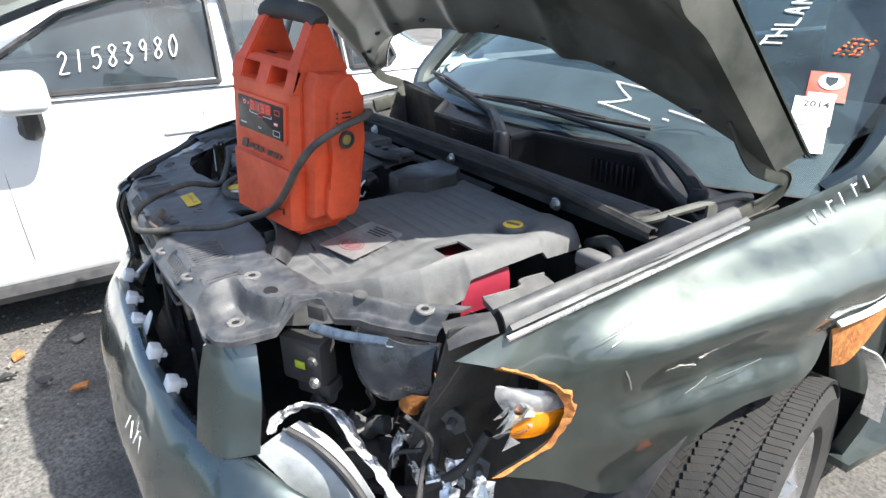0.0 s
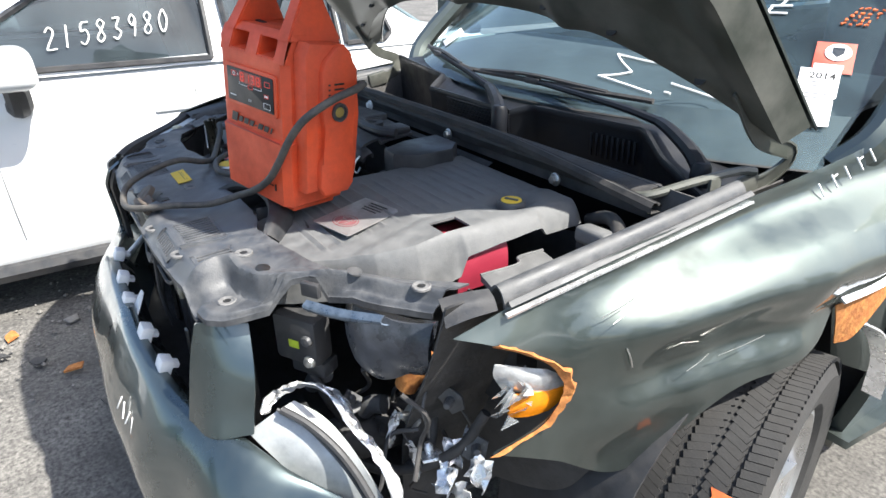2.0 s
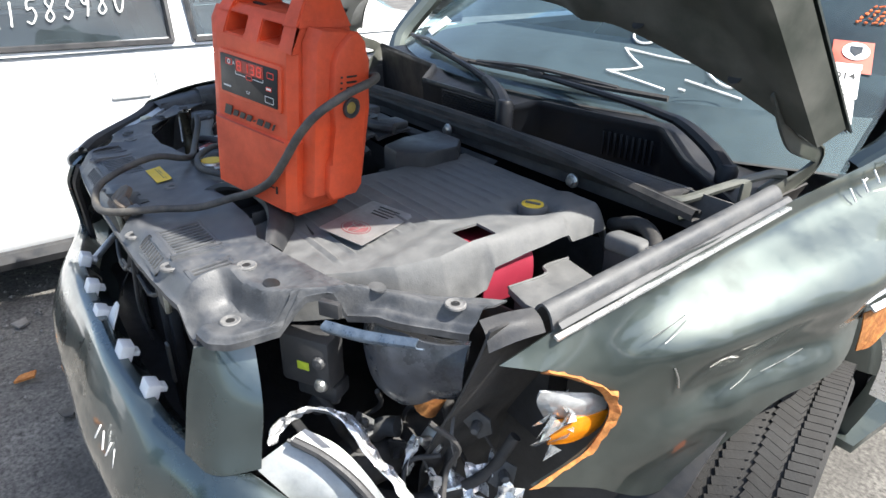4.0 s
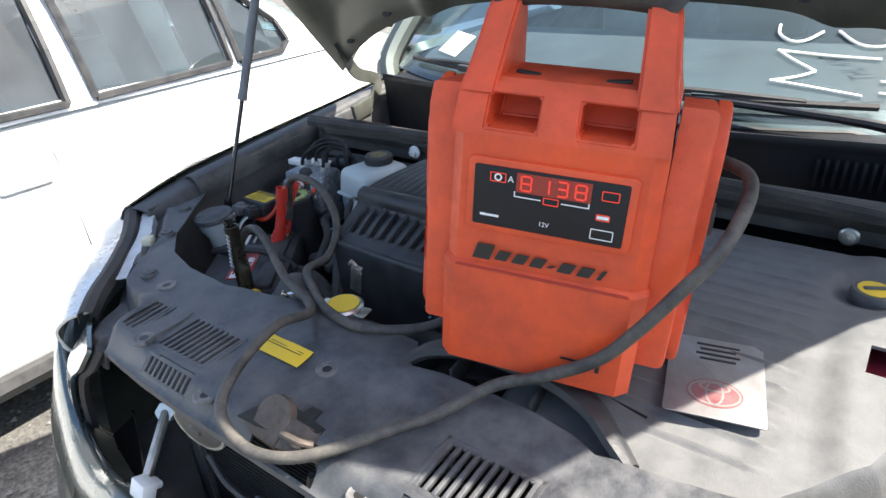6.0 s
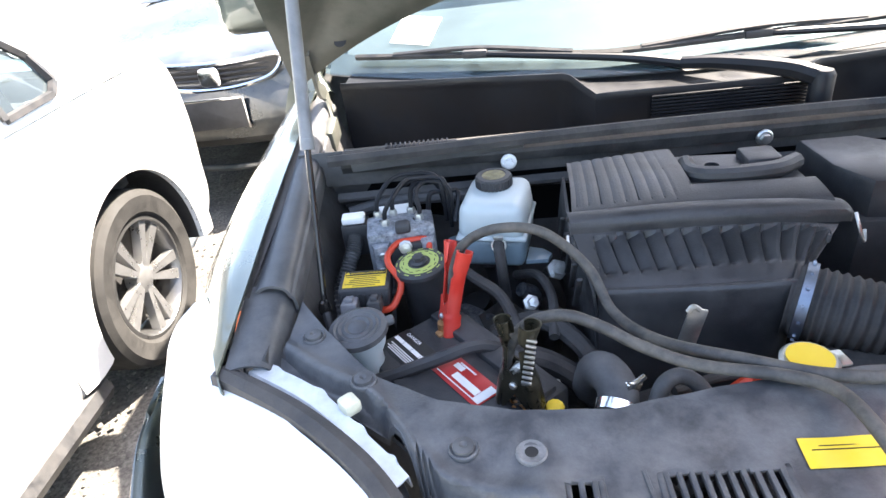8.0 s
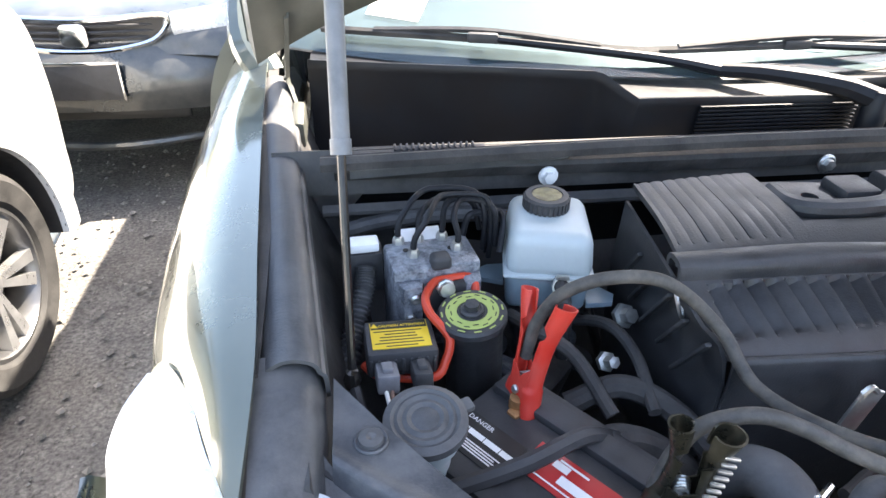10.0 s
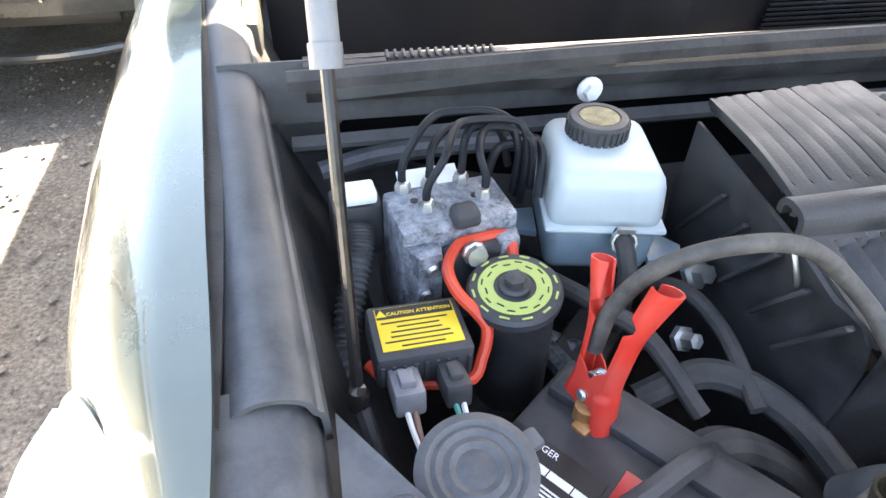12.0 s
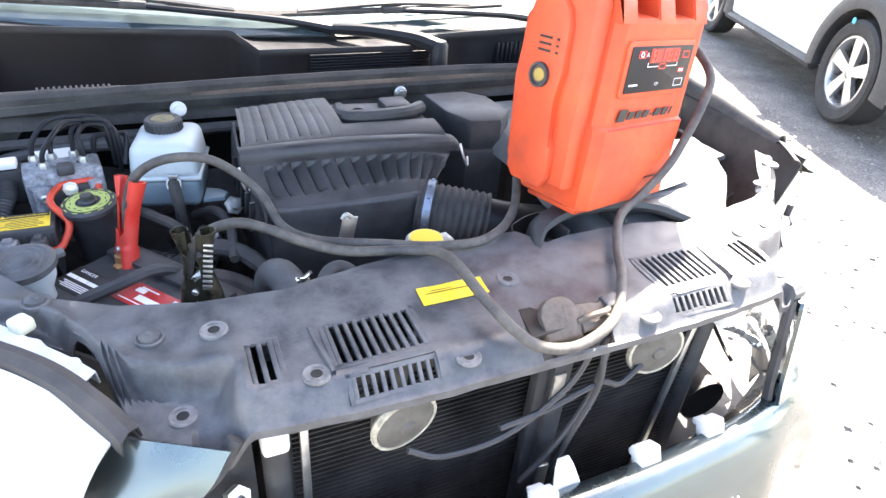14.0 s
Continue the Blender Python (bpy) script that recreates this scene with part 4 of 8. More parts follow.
for x, y, out, steer in ((.795, 1.12, 1, 13), (-.805, 1.13, -1, -5), (.80, 3.92, 1, 0), (-.80, 3.92, -1, 0)):
    w = new("wheel")
    w.parent = suv
    w.matrix_parent_inverse = suv.matrix_basis.inverted()
    w.matrix_basis = Matrix.Translation((x, y, .36))
    mb = Matrix.Translation((x, y, .36))
    r = .345 if x > 0 and y < 2 else .362
    before = set(scene.objects)
    wheel(None, x, y, r - .004 if r < .36 else r, r, .225, out, steer=steer, treads=y < 2)
    for o in set(scene.objects) - before:
        o.parent = w
        o.matrix_parent_inverse = mb.inverted()
    if steer:
        bm = B()
        turn = Matrix.Translation((x, y, r if steer < 0 else r - .004)) @ pose(0, 0, 0, 0, 0, steer)
        strip, arc = ((-.104, -.095, -.08, -.066), range(118, 128, 2)) if steer < 0 else ((.045, .065, .085, .104), range(137, 147, 2))
        add_grid(bm, np.array([[turn @ Vector((u + .004 * math.sin(a), (r + .002) * math.cos(radians(a)), (r + .002) * math.sin(radians(a)))) for u in strip] for a in arc]))
        mark = part("orange_mark", bm, M_ORANGEMK, None, "orange paint sprayed on the tread", thick=0.002)
        mark.parent, mark.matrix_parent_inverse = w, mb.inverted()
# wheel house linings and the torn liner flap
for side in (1, -1):
    bm = B()
    rows = []
    for k in range(20):
        a = radians(-10 + 200 * k / 19)
        rows.append([(side * xx, 1.13 + .43 * math.cos(a), .37 + .415 * math.sin(a)) for xx in (.58, .70, .84)])
    add_grid(bm, np.array(rows)[::-side])
    part("wheel_liner", bm, M_BLACK, suv, "black wheel-house lining", thick=0.004)
bm = B()
add_grid(bm, net([[(.86, 1.29, .73), (.89, 1.31, .73)], [(.87, 1.36, .69), (.905, 1.37, .69)], [(.875, 1.43, .60), (.91, 1.44, .60)], [(.87, 1.46, .50), (.905, 1.475, .49)]], 20, 8))
part("liner_flap", bm, M_FOIL, suv, "bent bright liner flap behind the wheel", thick=0.004)
bm = B()
add_grid(bm, net([[(.80, 1.36, .80), (.85, 1.42, .795), (.87, 1.475, .79)], [(.80, 1.38, .70), (.85, 1.43, .69), (.87, 1.475, .68)], [(.81, 1.42, .56), (.85, 1.45, .55), (.87, 1.475, .54)]], 12, 12))
part("pillar_foot", bm, M_PAINT, suv, "dark body panel behind the torn fender", thick=0.004)
bm = B()
add_grid(bm, net([[(.872, 1.20, .800), (.884, 1.30, .800), (.892, 1.38, .815)], [(.872, 1.22, .760), (.884, 1.30, .762), (.892, 1.36, .785)], [(.868, 1.25, .700), (.880, 1.28, .705), (.888, 1.31, .735)]], 12, 12))
part("rust_streak", bm, M_RUST, suv, "orange rust streak on the torn panel", thick=0.002)
bm = B()
add_grid(bm, net([[(.874, 1.20, .815), (.884, 1.20, .808)], [(.884, 1.30, .818), (.894, 1.30, .811)], [(.892, 1.40, .838), (.902, 1.40, .830)]], 20, 4))
part("weld_strip", bm, M_FOIL, suv, "bare bright seam over the rust", thick=0.004)
bm = B()
add_grid(bm, net([[(side_x, 1.46, .36), (side_x + .02, 2.0, .33), (side_x, 3.4, .33)] for side_x in (.78, .84, .88)], 8, 14))
part("sill", bm, M_PAINT, suv, "lower door sill", thick=0.02)


# ---- engine bay ----
# dusty plastic panel over the radiator
def rc_front(x):
    a = abs(x)
    y = .228 + .20 * max(0, a - .12) ** 2 * 1.2
    if a > .43:
        y = float(np.interp(a, [.43, .452, .464, .474, .49, .51, .565, .615, .65], [.250, .274, .314, .354, .390, .412, .445, .484, .512]))
    return y


def rc_back(x):
    return float(np.interp(x, [-.64, -.60, -.53, -.455, -.38, -.29, -.17, -.046, .04, .06, .10, .20, .26, .29, .31, .346, .412, .464, .505, .55, .596, .65],
                           [.615, .560, .475, .425, .405, .400, .425, .442, .440, .396, .404, .404, .396, .384, .388, .390, .402, .412, .430, .474, .520, .575]))


def rc_height(x, y):
    a, f = abs(x), rc_front(x)
    z = .930 + .045 * max(0, y - .40) + .012 * math.exp(-((y - .40) / .05) ** 2) * (a < .62)
    z -= (.030 if a < .40 else .010) * math.exp(-((y - f) / (.018 if a < .40 else .006)) ** 2)
    z -= .006 * math.exp(-(((a - .425) / .060) ** 2 + ((y - .275) / .050) ** 2))
    z += .010 * math.exp(-(((a - .36) / .02) ** 2 + ((y - .30) / .05) ** 2))
    yb = float(np.interp(a, [.32, .348, .398, .448, .487, .511, .535, .592, .652], [.290, .304, .313, .331, .366, .418, .446, .482, .530]))
    q = min(1, max(0, (yb - y) / .013 + .5))
    k = min(1, max(0, (a - .350) / .028))
    z -= float(np.interp(a, [.35, .40, .50, .55, .65], [.030, .038, .034, .016, .016])) * q * q * (3 - 2 * q) * k * k * (3 - 2 * k)
    z += .004 * math.exp(-((y - yb - .012) / .010) ** 2) * k
    z += .0015 * noise.noise(Vector((x * 30, y * 30, 0)))
    return z


LATCH = (.012, .252)
SLOTS = [(s * .211, .303, .105, .066) for s in (1, -1)] + [(s * .205, .250, .100, .026) for s in (1, -1)] + [(s * .330, .300, .034, .062) for s in (1, -1)]


def slot_hole(p):
    x, y = p[0], p[1]
    for cx, cy, w, h in SLOTS:
        if abs(x - cx) < w / 2 - .004 and abs(y - cy) < h / 2 - .004:
            return True
    return abs(x - LATCH[0]) < .048 and abs(y - LATCH[1]) < .020


cover = thing("radiator_cover", (0, .3, .92), "dusty black plastic radiator cover with vent slots, scuffed and bent", "radiator cover")
bm = B()
xs = np.linspace(-.640, .648, 210)
g = np.array([[(x, y, rc_height(x, y)) for y in np.linspace(rc_front(x), rc_back(x), 56)] for x in xs])
add_grid(bm, g, slot_hole)
lip = np.array([[(x, rc_front(x), rc_height(x, rc_front(x)) - d) for d in (.010, .005, 0)] for x in xs])
add_grid(bm, lip)
panel = part("panel", bm, M_COVER, cover, "moulded dusty plastic panel", thick=0.003)
for cx, cy, w, h in SLOTS:
    n = max(3, round(w / .0105))
    z0, z1 = rc_height(cx, cy - h / 2), rc_height(cx, cy + h / 2)
    tilt = math.degrees(math.atan2(z1 - z0, h))
    m0 = at(cx, cy, (z0 + z1) / 2 - .0022, tilt)
    bm = B()
    for dx, dy, a, b in ((0, h / 2, w + .006, .006), (0, -h / 2, w + .006, .006), (w / 2, 0, .006, h + .006), (-w / 2, 0, .006, h + .006)):
        add_box(bm, (a, b, .004), m0 @ at(dx, dy, .0004), .001)
    part("vent_frame", bm, M_COVER, cover)
    for k in range(n):
        bm = B()
        add_box(bm, (w / n * .46, h - .004, .006), m0 @ at(-w / 2 + (k + .5) * w / n, 0, 0), .0008)
        part("slat", bm, M_COVER, cover)
M_WORN = mat("worn_grey_plastic", (.10, .10, .10), .5, 0, .4, 90.0, .2, 400, (.30, .29, .28), .5, 60.0)
for x, y in ((.120, .244), (-.430, .366), (-.369, .357), (-.284, .268), (-.125, .248), (-.024, .347), (-.537, .462), (-.61, .545), (.364, .338), (.279, .256), (.619, .511), (-.411, .296), (.411, .291)):
    z = rc_height(x, y)
    plug = (x, y) in ((-.430, .366), (-.537, .462), (-.61, .545))
    bm = B()
    m = at(x, y, z)
    add_lathe(bm, [(.0060, -.002), (.0062, .0012), (.0095, .0008), (.0128, .0022), (.0142, .0010), (.0145, -.002)], m, 24, True)
    ring = part("clip_seat", bm, M_COVER if plug else M_WORN, cover, "pale worn ring for a fastener")
    bm = B()
    if plug:
        add_lathe(bm, [(0, .0035), (.004, .0055), (.010, .0045), (.0105, .001), (.0105, -.002)][::-1], m, 16)
    else:
        # black disc paints the shade inside an empty hole
        add_lathe(bm, [(0, -.001), (.0066, -.001), (.0066, .0009), (.003, .0008), (0, .0008)], m, 14)
    part("clip", bm, M_PLASTIC if plug else M_INK_SHADE, ring, "push-in fastener" if plug else "fastener hole, its shade a black disc")
# open hole (black shade disc) and blank plug in the arm over the lamp
for x, y, mt, lab in ((.429, .347, M_INK_SHADE, "dark oval hole"), (.528, .452, M_PLASTIC, "flat round blanking plug")):
    bm = B()
    add_lathe(bm, [(0, .0012), (.011, .0012), (.0125, .0006), (.0128, -.002)][::-1], at(x, y, rc_height(x, y) + .0006) @ Matrix.Diagonal((1.15, .85, 1, 1)), 22)
    part("hole" if mt is M_INK_SHADE else "plug", bm, mt, cover, lab)
# raised wedge ribs beside the vents
for s in (1, -1):
    for xa, ya, xb, yb in ((.268, .262, .276, .336),):
        bm = B()
        n = 9
        rows = []
        for i in range(n):
            f = i / (n - 1)
            x, y = s * (xa + (xb - xa) * f), ya + (yb - ya) * f
            h = .0055 * (1 - f) + .001
            z = rc_height(x, y)
            rows.append([(x - .0032, y, z - .002), (x - .0016, y, z + h), (x + .0016, y, z + h), (x + .0032, y, z - .002)])
        add_grid(bm, np.array(rows)[::-1])
        part("moulded_rib", bm, M_COVER, cover)
bm = B()
add_grid(bm, np.array([[(x, y, rc_height(x, y) + .0022) for y in np.linspace(.330, .358, 6)] for x in np.linspace(-.143, -.058, 12)]))
lab = part("yellow_label", bm, M_YELLOW, cover, "yellow warning label", thick=0.0006)
bm = B()
for k, w in enumerate((.070, .060, .066)):
    add_box(bm, (w, .0009, .0003), at(-.102 + .004 * (k % 2), .3545 - .0040 * k, rc_height(-.10, .345) + .0030))
part("print", bm, M_INK_SHADE, lab)

# raised air intake duct under the jump starter: an arched rim over a dark mouth
duct = thing("air_intake_duct", (.17, .41, .93), "dark plastic air intake duct with an arched open mouth", "air duct")
arch = spline([(.044, .374, .930), (.050, .392, .942), (.068, .412, .953), (.105, .427, .959), (.152, .433, .961), (.217, .431, .960), (.265, .417, .955), (.297, .398, .946), (.322, .384, .936)], 48)
bm = B()
rows = []
for i, p in enumerate(arch):
    w = .010 + .016 * math.sin(math.pi * i / 47)
    rows.append([p + np.array((0, .004, -.010)), p + np.array((0, -.001, -.004)), p + np.array((0, .001, .001)), p + np.array((0, w * .6, .002)), p + np.array((0, w, 0)), p + np.array((0, w + .012, -.012)), p + np.array((0, w + .02, -.045))])
add_grid(bm, np.array(rows)[::-1])
part("rim", bm, M_BLACK, duct, "arched moulded rim", thick=0.003)
# throat sheet is painted black for the shade inside the duct
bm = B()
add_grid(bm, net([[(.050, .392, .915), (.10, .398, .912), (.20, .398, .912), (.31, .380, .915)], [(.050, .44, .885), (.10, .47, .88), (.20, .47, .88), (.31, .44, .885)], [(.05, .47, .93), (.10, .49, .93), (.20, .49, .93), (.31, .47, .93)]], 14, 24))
part("throat", bm, M_INK_SHADE, duct, "throat of the duct, its shade painted black", thick=0.003)
for x in (.105, .205):
    bm = B()
    add_box(bm, (.004, .05, .030), at(x, .435, .930, 0, 0, 6), .001)
    part("fin", bm, M_BLACK, duct)

# hood latch
latch = thing("hood_latch", (.012, .255, .90), "greasy rusty hood latch set in the radiator cover", "latch")
M_GREASE = mat("greasy_rusty_steel", (0.105, 0.082, 0.066), 0.55, 0.5, 0.4, 70.0, 0.5, 160, (0.21, 0.18, 0.15), 0.6, 45.0)
zl = rc_height(.0, .262)
# thin plate on the cover, painted black as the shade in the opening
bm = B()
add_prism(bm, [(-.052, -.022), (.066, -.016), (.066, .012), (.022, .018), (.020, .034), (.004, .034), (.004, .020), (-.020, .022), (-.024, .030), (-.040, .030)], .0005, .003, at(.0, .262, zl, -3), .0008)
part("latch_recess", bm, M_INK_SHADE, latch, "black plate for the shaded recess round the latch")
bm = B()
dome = [(-.023, -.024), (.023, -.024), (.024, .004)] + [(.024 * math.cos(radians(a)), .006 + .020 * math.sin(radians(a))) for a in range(10, 180, 17)] + [(-.024, .004)]
add_prism(bm, dome, 0, .010, at(-.008, .258, zl + .004, 42, 0, -4), .003)
add_box(bm, (.004, .022, .004), at(-.002, .256, zl + .014, 42, 0, -4), .001)
part("latch_plate", bm, M_GREASE, latch, "rounded rusty striker plate")
bm = B()
add_prism(bm, [(-.024, -.020), (.026, -.016), (.026, .004), (.016, .012), (.010, .006), (.004, .012), (-.022, .014)], 0, .007, at(.036, .256, zl + .003, 34, 6, 8), .002)
part("latch_hook", bm, M_GREASE, latch, "notched steel hook plate")
bm = B()
add_tube(bm, [(.012, .246, zl + .006), (.024, .242, zl + .014), (.045, .243, zl + .014), (.056, .250, zl + .010)], .0038, 8)
part("lever", bm, M_GREASE, latch)
bm = B()
add_box(bm, (.026, .020, .012), at(.068, .262, zl + .009, 12, 0, 8), .004)
part("end_block", bm, M_PLASTIC, latch, "grey rubber end block")

# radiator and condenser behind the missing grille
rad = thing("radiator", (0, .315, .45), "dark finned radiator and condenser with bent dusty fins", "radiator")
bm = B()
add_box(bm, (.62, .022, .46), at(0, .325, .64), .003)
part("core", bm, M_FIN, rad)
for k in range(52):
    bm = B()
    add_box(bm, (.615, .006, .0022), at(0, .312, .425 + k * .0083))
    part("fin", bm, M_FIN, rad)
for x in (-.325, .325):
    bm = B()
    add_lathe(bm, [(0, -.20), (.016, -.20), (.017, .17), (.012, .185), (0, .19)], at(x, .318, .645), 14)
    part("tank", bm, M_DARK, rad)
    bm = B()
    add_box(bm, (.030, .026, .045), at(x - .004, .285, .842), .006)
    part("tank_bracket", bm, M_WHITEPL, rad, "pale plastic bracket")
    bm = B()
    add_box(bm, (.010, .008, .33), at(x + (.030 if x < 0 else -.055), .300, .66, 0, 0 if x < 0 else 5), .002)
    part("side_strip", bm, M_STEEL, rad, "pale metal strip")
brace = thing("centre_brace", (.03, .29, .45), "black upright steel brace in front of the radiator", "brace")
bm = B()
add_box(bm, (.055, .018, .46), at(.030, .292, .665), .004)
add_box(bm, (.022, .012, .46), at(.030, .280, .665), .003)
part("upright", bm, M_BLACK, brace)
bm = B()
add_box(bm, (.018, .006, .09), at(.035, .272, .60), .002)
part("clamp_plate", bm, M_STEEL, brace)
bm = B()
add_box(bm, (.018, .006, .05), at(.028, .272, .80), .002)
part("clamp_plate", bm, M_STEEL, brace)
M_HORNRIM = mat("corroded_zinc_rim", (.46, .44, .36), .45, .3, .4, 80.0, .3, 200, (.2, .17, .12), .5, 60.0)
for x, z in ((-.190, .832), (.170, .834)):
    horn = thing("horn", (x, .262, z), "round grey disc horn with a pale rim", "horn", "horns")
    m = at(x, .262, z, 90 + (6 if x < 0 else 0), 0, 10 if x < 0 else -8)
    bm = B()
    add_lathe(bm, [(0, .0125), (.008, .0125), (.010, .010), (.020, .0095), (.030, .0075), (.0365, .005), (.036, -.012), (.028, -.026), (0, -.030)][::-1], m, 36)
    part("horn_body", bm, mat("dull_horn_grey", (.085, .08, .07), .6, 0, .4, 40.0, .3), horn, "dull dusty horn face")
    bm = B()
    add_lathe(bm, [(.0350, .0010), (.0375, .0055), (.0410, .0050), (.0425, .0), (.0405, -.004), (.036, -.003)], m, 36, True)
    part("rim", bm, M_HORNRIM, horn, "pale corroded rim")
    bm = B()
    add_box(bm, (.018, .006, .06), at(x, .280, z + .052), .002)
    part("mount", bm, M_DARK, horn)
wire = thing("horn_wire", (0, .27, .72), "thin black horn wires looping across the radiator", "wire")
for pts in ([(-.185, .258, .785), (-.14, .250, .765), (-.06, .245, .775), (.02, .245, .83), (.05, .245, .90)], [(-.07, .246, .79), (0, .245, .80), (.07, .245, .82), (.11, .25, .80), (.15, .258, .815)], [(.06, .245, .90), (.065, .24, .82), (.04, .24, .74), (.03, .25, .66)], [(-.02, .25, .66), (.02, .245, .72), (.06, .245, .80), (.075, .25, .90)]):
    bm = B()
    add_tube(bm, pts, .0042, 7)
    part("strand", bm, M_BLACK, wire)
bar = thing("support_rod", (-.30, .25, .70), "bright bolt rod beside the radiator", "rod")
bm = B()
add_tube(bm, [(-.375, .300, .735), (-.315, .215, .690)], .008, 10)
add_lathe(bm, [(0, -.006), (.016, -.006), (.016, .006), (0, .006)], at(-.375, .300, .735, 55, 0, 35), 6)
part("bolt_rod", bm, M_STEEL, bar)
tray = thing("splash_tray", (0, .28, .47), "dark plastic splash tray under the open grille", "splash tray")
bm = B()
add_grid(bm, net([[(x, .19 + .35 * x * x, .50), (x, .30, .475), (x, .46, .47)] for x in (-.72, -.4, 0, .4, .72)], 24, 10))
part("tray", bm, M_BLACK, tray, thick=0.004)
# dark lining behind both lamp openings
for side in (-1,):
    box = thing("lamp_pocket", (side * .48, .40, .55), "dark plastic lining behind the lamp opening", "lining", "lamp pockets")
    bm = B()
    add_grid(bm, np.array(net([[(side * .35, .325, .90), (side * .35, .325, .45)], [(side * .43, .345, .90), (side * .43, .34, .45)], [(side * .55, .455, .90), (side * .55, .42, .45)], [(side * .655, .53, .93), (side * .655, .52, .45)]], 18, 10))[::-side])
    part("lining", bm, M_BLACK, box, thick=0.004)

# radiator cap
bm = B()
m = at(-.093, .447, .936, 0, 0, 8)
add_lathe(bm, [(0, -.03), (.016, -.03), (.016, 0), (.026, .001), (.027, .008), (.024, .011), (0, .011)], m, 24)
for s in (1, -1):
    add_box(bm, (.024, .022, .004), m @ at(s * .026, 0, .004), .002)
cap = part("radiator_cap", bm, M_STEEL, rad, "metal radiator cap with a yellow disc")
bm = B()
add_lathe(bm, [(0, .0112), (.0215, .0112), (.0215, .0122), (0, .0124)], m, 24)
part("cap_label", bm, M_YELLOW, cap, "yellow warning disc")

# engine cover
def ec_height(x, y):
    e = min((x - .150) / .03, (.575 - .10 * max(0, .78 - y) - x) / .035, (.905 - y) / .02, 1)
    z = .955 - .030 * (1 - max(0, e)) ** 2
    slope = max(0, (.62 - y)) * .16
    z -= slope
    q = min(1.0, max(0.0, (x - .435 - .10 * max(0, .60 - y)) / .035))
    z += .006 * q * q * (3 - 2 * q)
    z -= .016 * math.exp(-(((x - .467) / .038) ** 2 + ((y - .793) / .045) ** 2) ** 2)
    if .21 < x < .425 and .45 < y < .88:
        z += .0034 * min(1, (x - .21) / .02, (.425 - x) / .02) * (max(0, math.sin((y - .45) / .43 * 2 * math.pi * 16)) ** 3 - .3)
    z += .001 * noise.noise(Vector((x * 25, y * 25, 2)))
    return z


eng = thing("engine_cover", (.36, .66, .90), "dusty grey plastic engine cover, ribbed middle, with a filler cap", "engine cover")
def ec_xmax(y):
    return float(np.interp(y, [.37, .44, .50, .56, .64, .80, .88, .91], [.40, .46, .520, .548, .550, .554, .555, .545]))
bm = B()
g = np.array([[(.150 + (ec_xmax(y) - .150) * f, y, 0) for f in np.linspace(0, 1, 90)] for y in np.linspace(.37, .91, 210)])
for i in range(g.shape[0]):
    for j in range(g.shape[1]):
        x, y = g[i, j, :2]
        f = j / 89
        z = ec_height(x, y)
        if f > .93:
            z -= float(np.interp(y, [.44, .628, .642, .795, .805, .91], [.065, .058, .026, .022, .036, .036])) * ((f - .93) / .07) ** 1.6
        if i > 200:
            z -= .025 * ((i - 200) / 9) ** 2
        g[i, j, 2] = z
add_grid(bm, g[:, ::-1], lambda p: .478 < p[0] < .522 and .612 < p[1] < .664)
part("cover_body", bm, M_ENGCOV, eng, "moulded grey cover", thick=0.004)
bm = B()
add_box(bm, (.050, .003, .006), at(.498, .640, .934, 0, 0, 8), .001)
part("red_rib", bm, M_REDPL, eng, "rib across the opening")
oc = thing("oil_filler_cap", (.472, .792, .945), "grey oil filler cap with a yellow marking", "oil cap")
bm = B()
m = at(.472, .792, .942)
add_lathe(bm, [(0, 0), (.026, 0), (.0265, .004), (.0255, .016), (.0235, .019), (0, .019)], m, 28)
part("cap_body", bm, M_PLASTIC, oc)
bm = B()
add_lathe(bm, [(0, .0192), (.019, .0192), (.0185, .0202), (0, .0203)], m, 24)
part("label", bm, M_YELLOW, oc)
bm = B()
add_box(bm, (.026, .006, .003), m @ at(0, 0, .021, 0, 0, 25), .001)
part("grip", bm, M_PLASTIC, oc)
st = thing("emblem_sticker", (.345, .53, .945), "silver metal emblem plate with a faded red oval", "sticker")
e0 = at(.353, .543, ec_height(.372, .555) + .0045, 4, 1, 14)
bm = B()
add_prism(bm, rounded(.095, .122, .004), 0, .0015, e0, .0004)
part("plate", bm, M_SILVERLAB, st)
for a, b, dy in ((.024, .017, 0), (.008, .0165, 0), (.014, .006, .0085)):
    bm = B()
    prof = []
    for i in range(32):
        t = 2 * math.pi * i / 32
        for q in (.0011, -.0011):
            prof.append((e0 @ Vector(((a + q) * math.cos(t), (b + q) * math.sin(t) + dy - .026, .0022))))
    n = 32
    add_mesh(bm, prof, [(2 * i, 2 * i + 1, (2 * i + 3) % (2 * n), (2 * i + 2) % (2 * n)) for i in range(n)])
    part("emblem_ring", bm, M_SILVERLAB, st, "raised pale emblem ring")
bm = B()
add_prism(bm, [(.027 * math.cos(t), .020 * math.sin(t) - .026) for t in (2 * math.pi * i / 28 for i in range(28))], .0012, .0019, e0)
part("red_oval", bm, mat("faded_red_print", (.24, .07, .075), .45, .2, .3, 60.0, .05, 200, (.2, .17, .17), .6, 50.0), st, "faded red oval")
bm = B()
for k in range(4):
    add_box(bm, (.044 - .008 * (k % 2), .0028, .0005), e0 @ at(.002, .050 - .008 * k, .0018))
part("print_bar", bm, M_INK_SHADE, st)

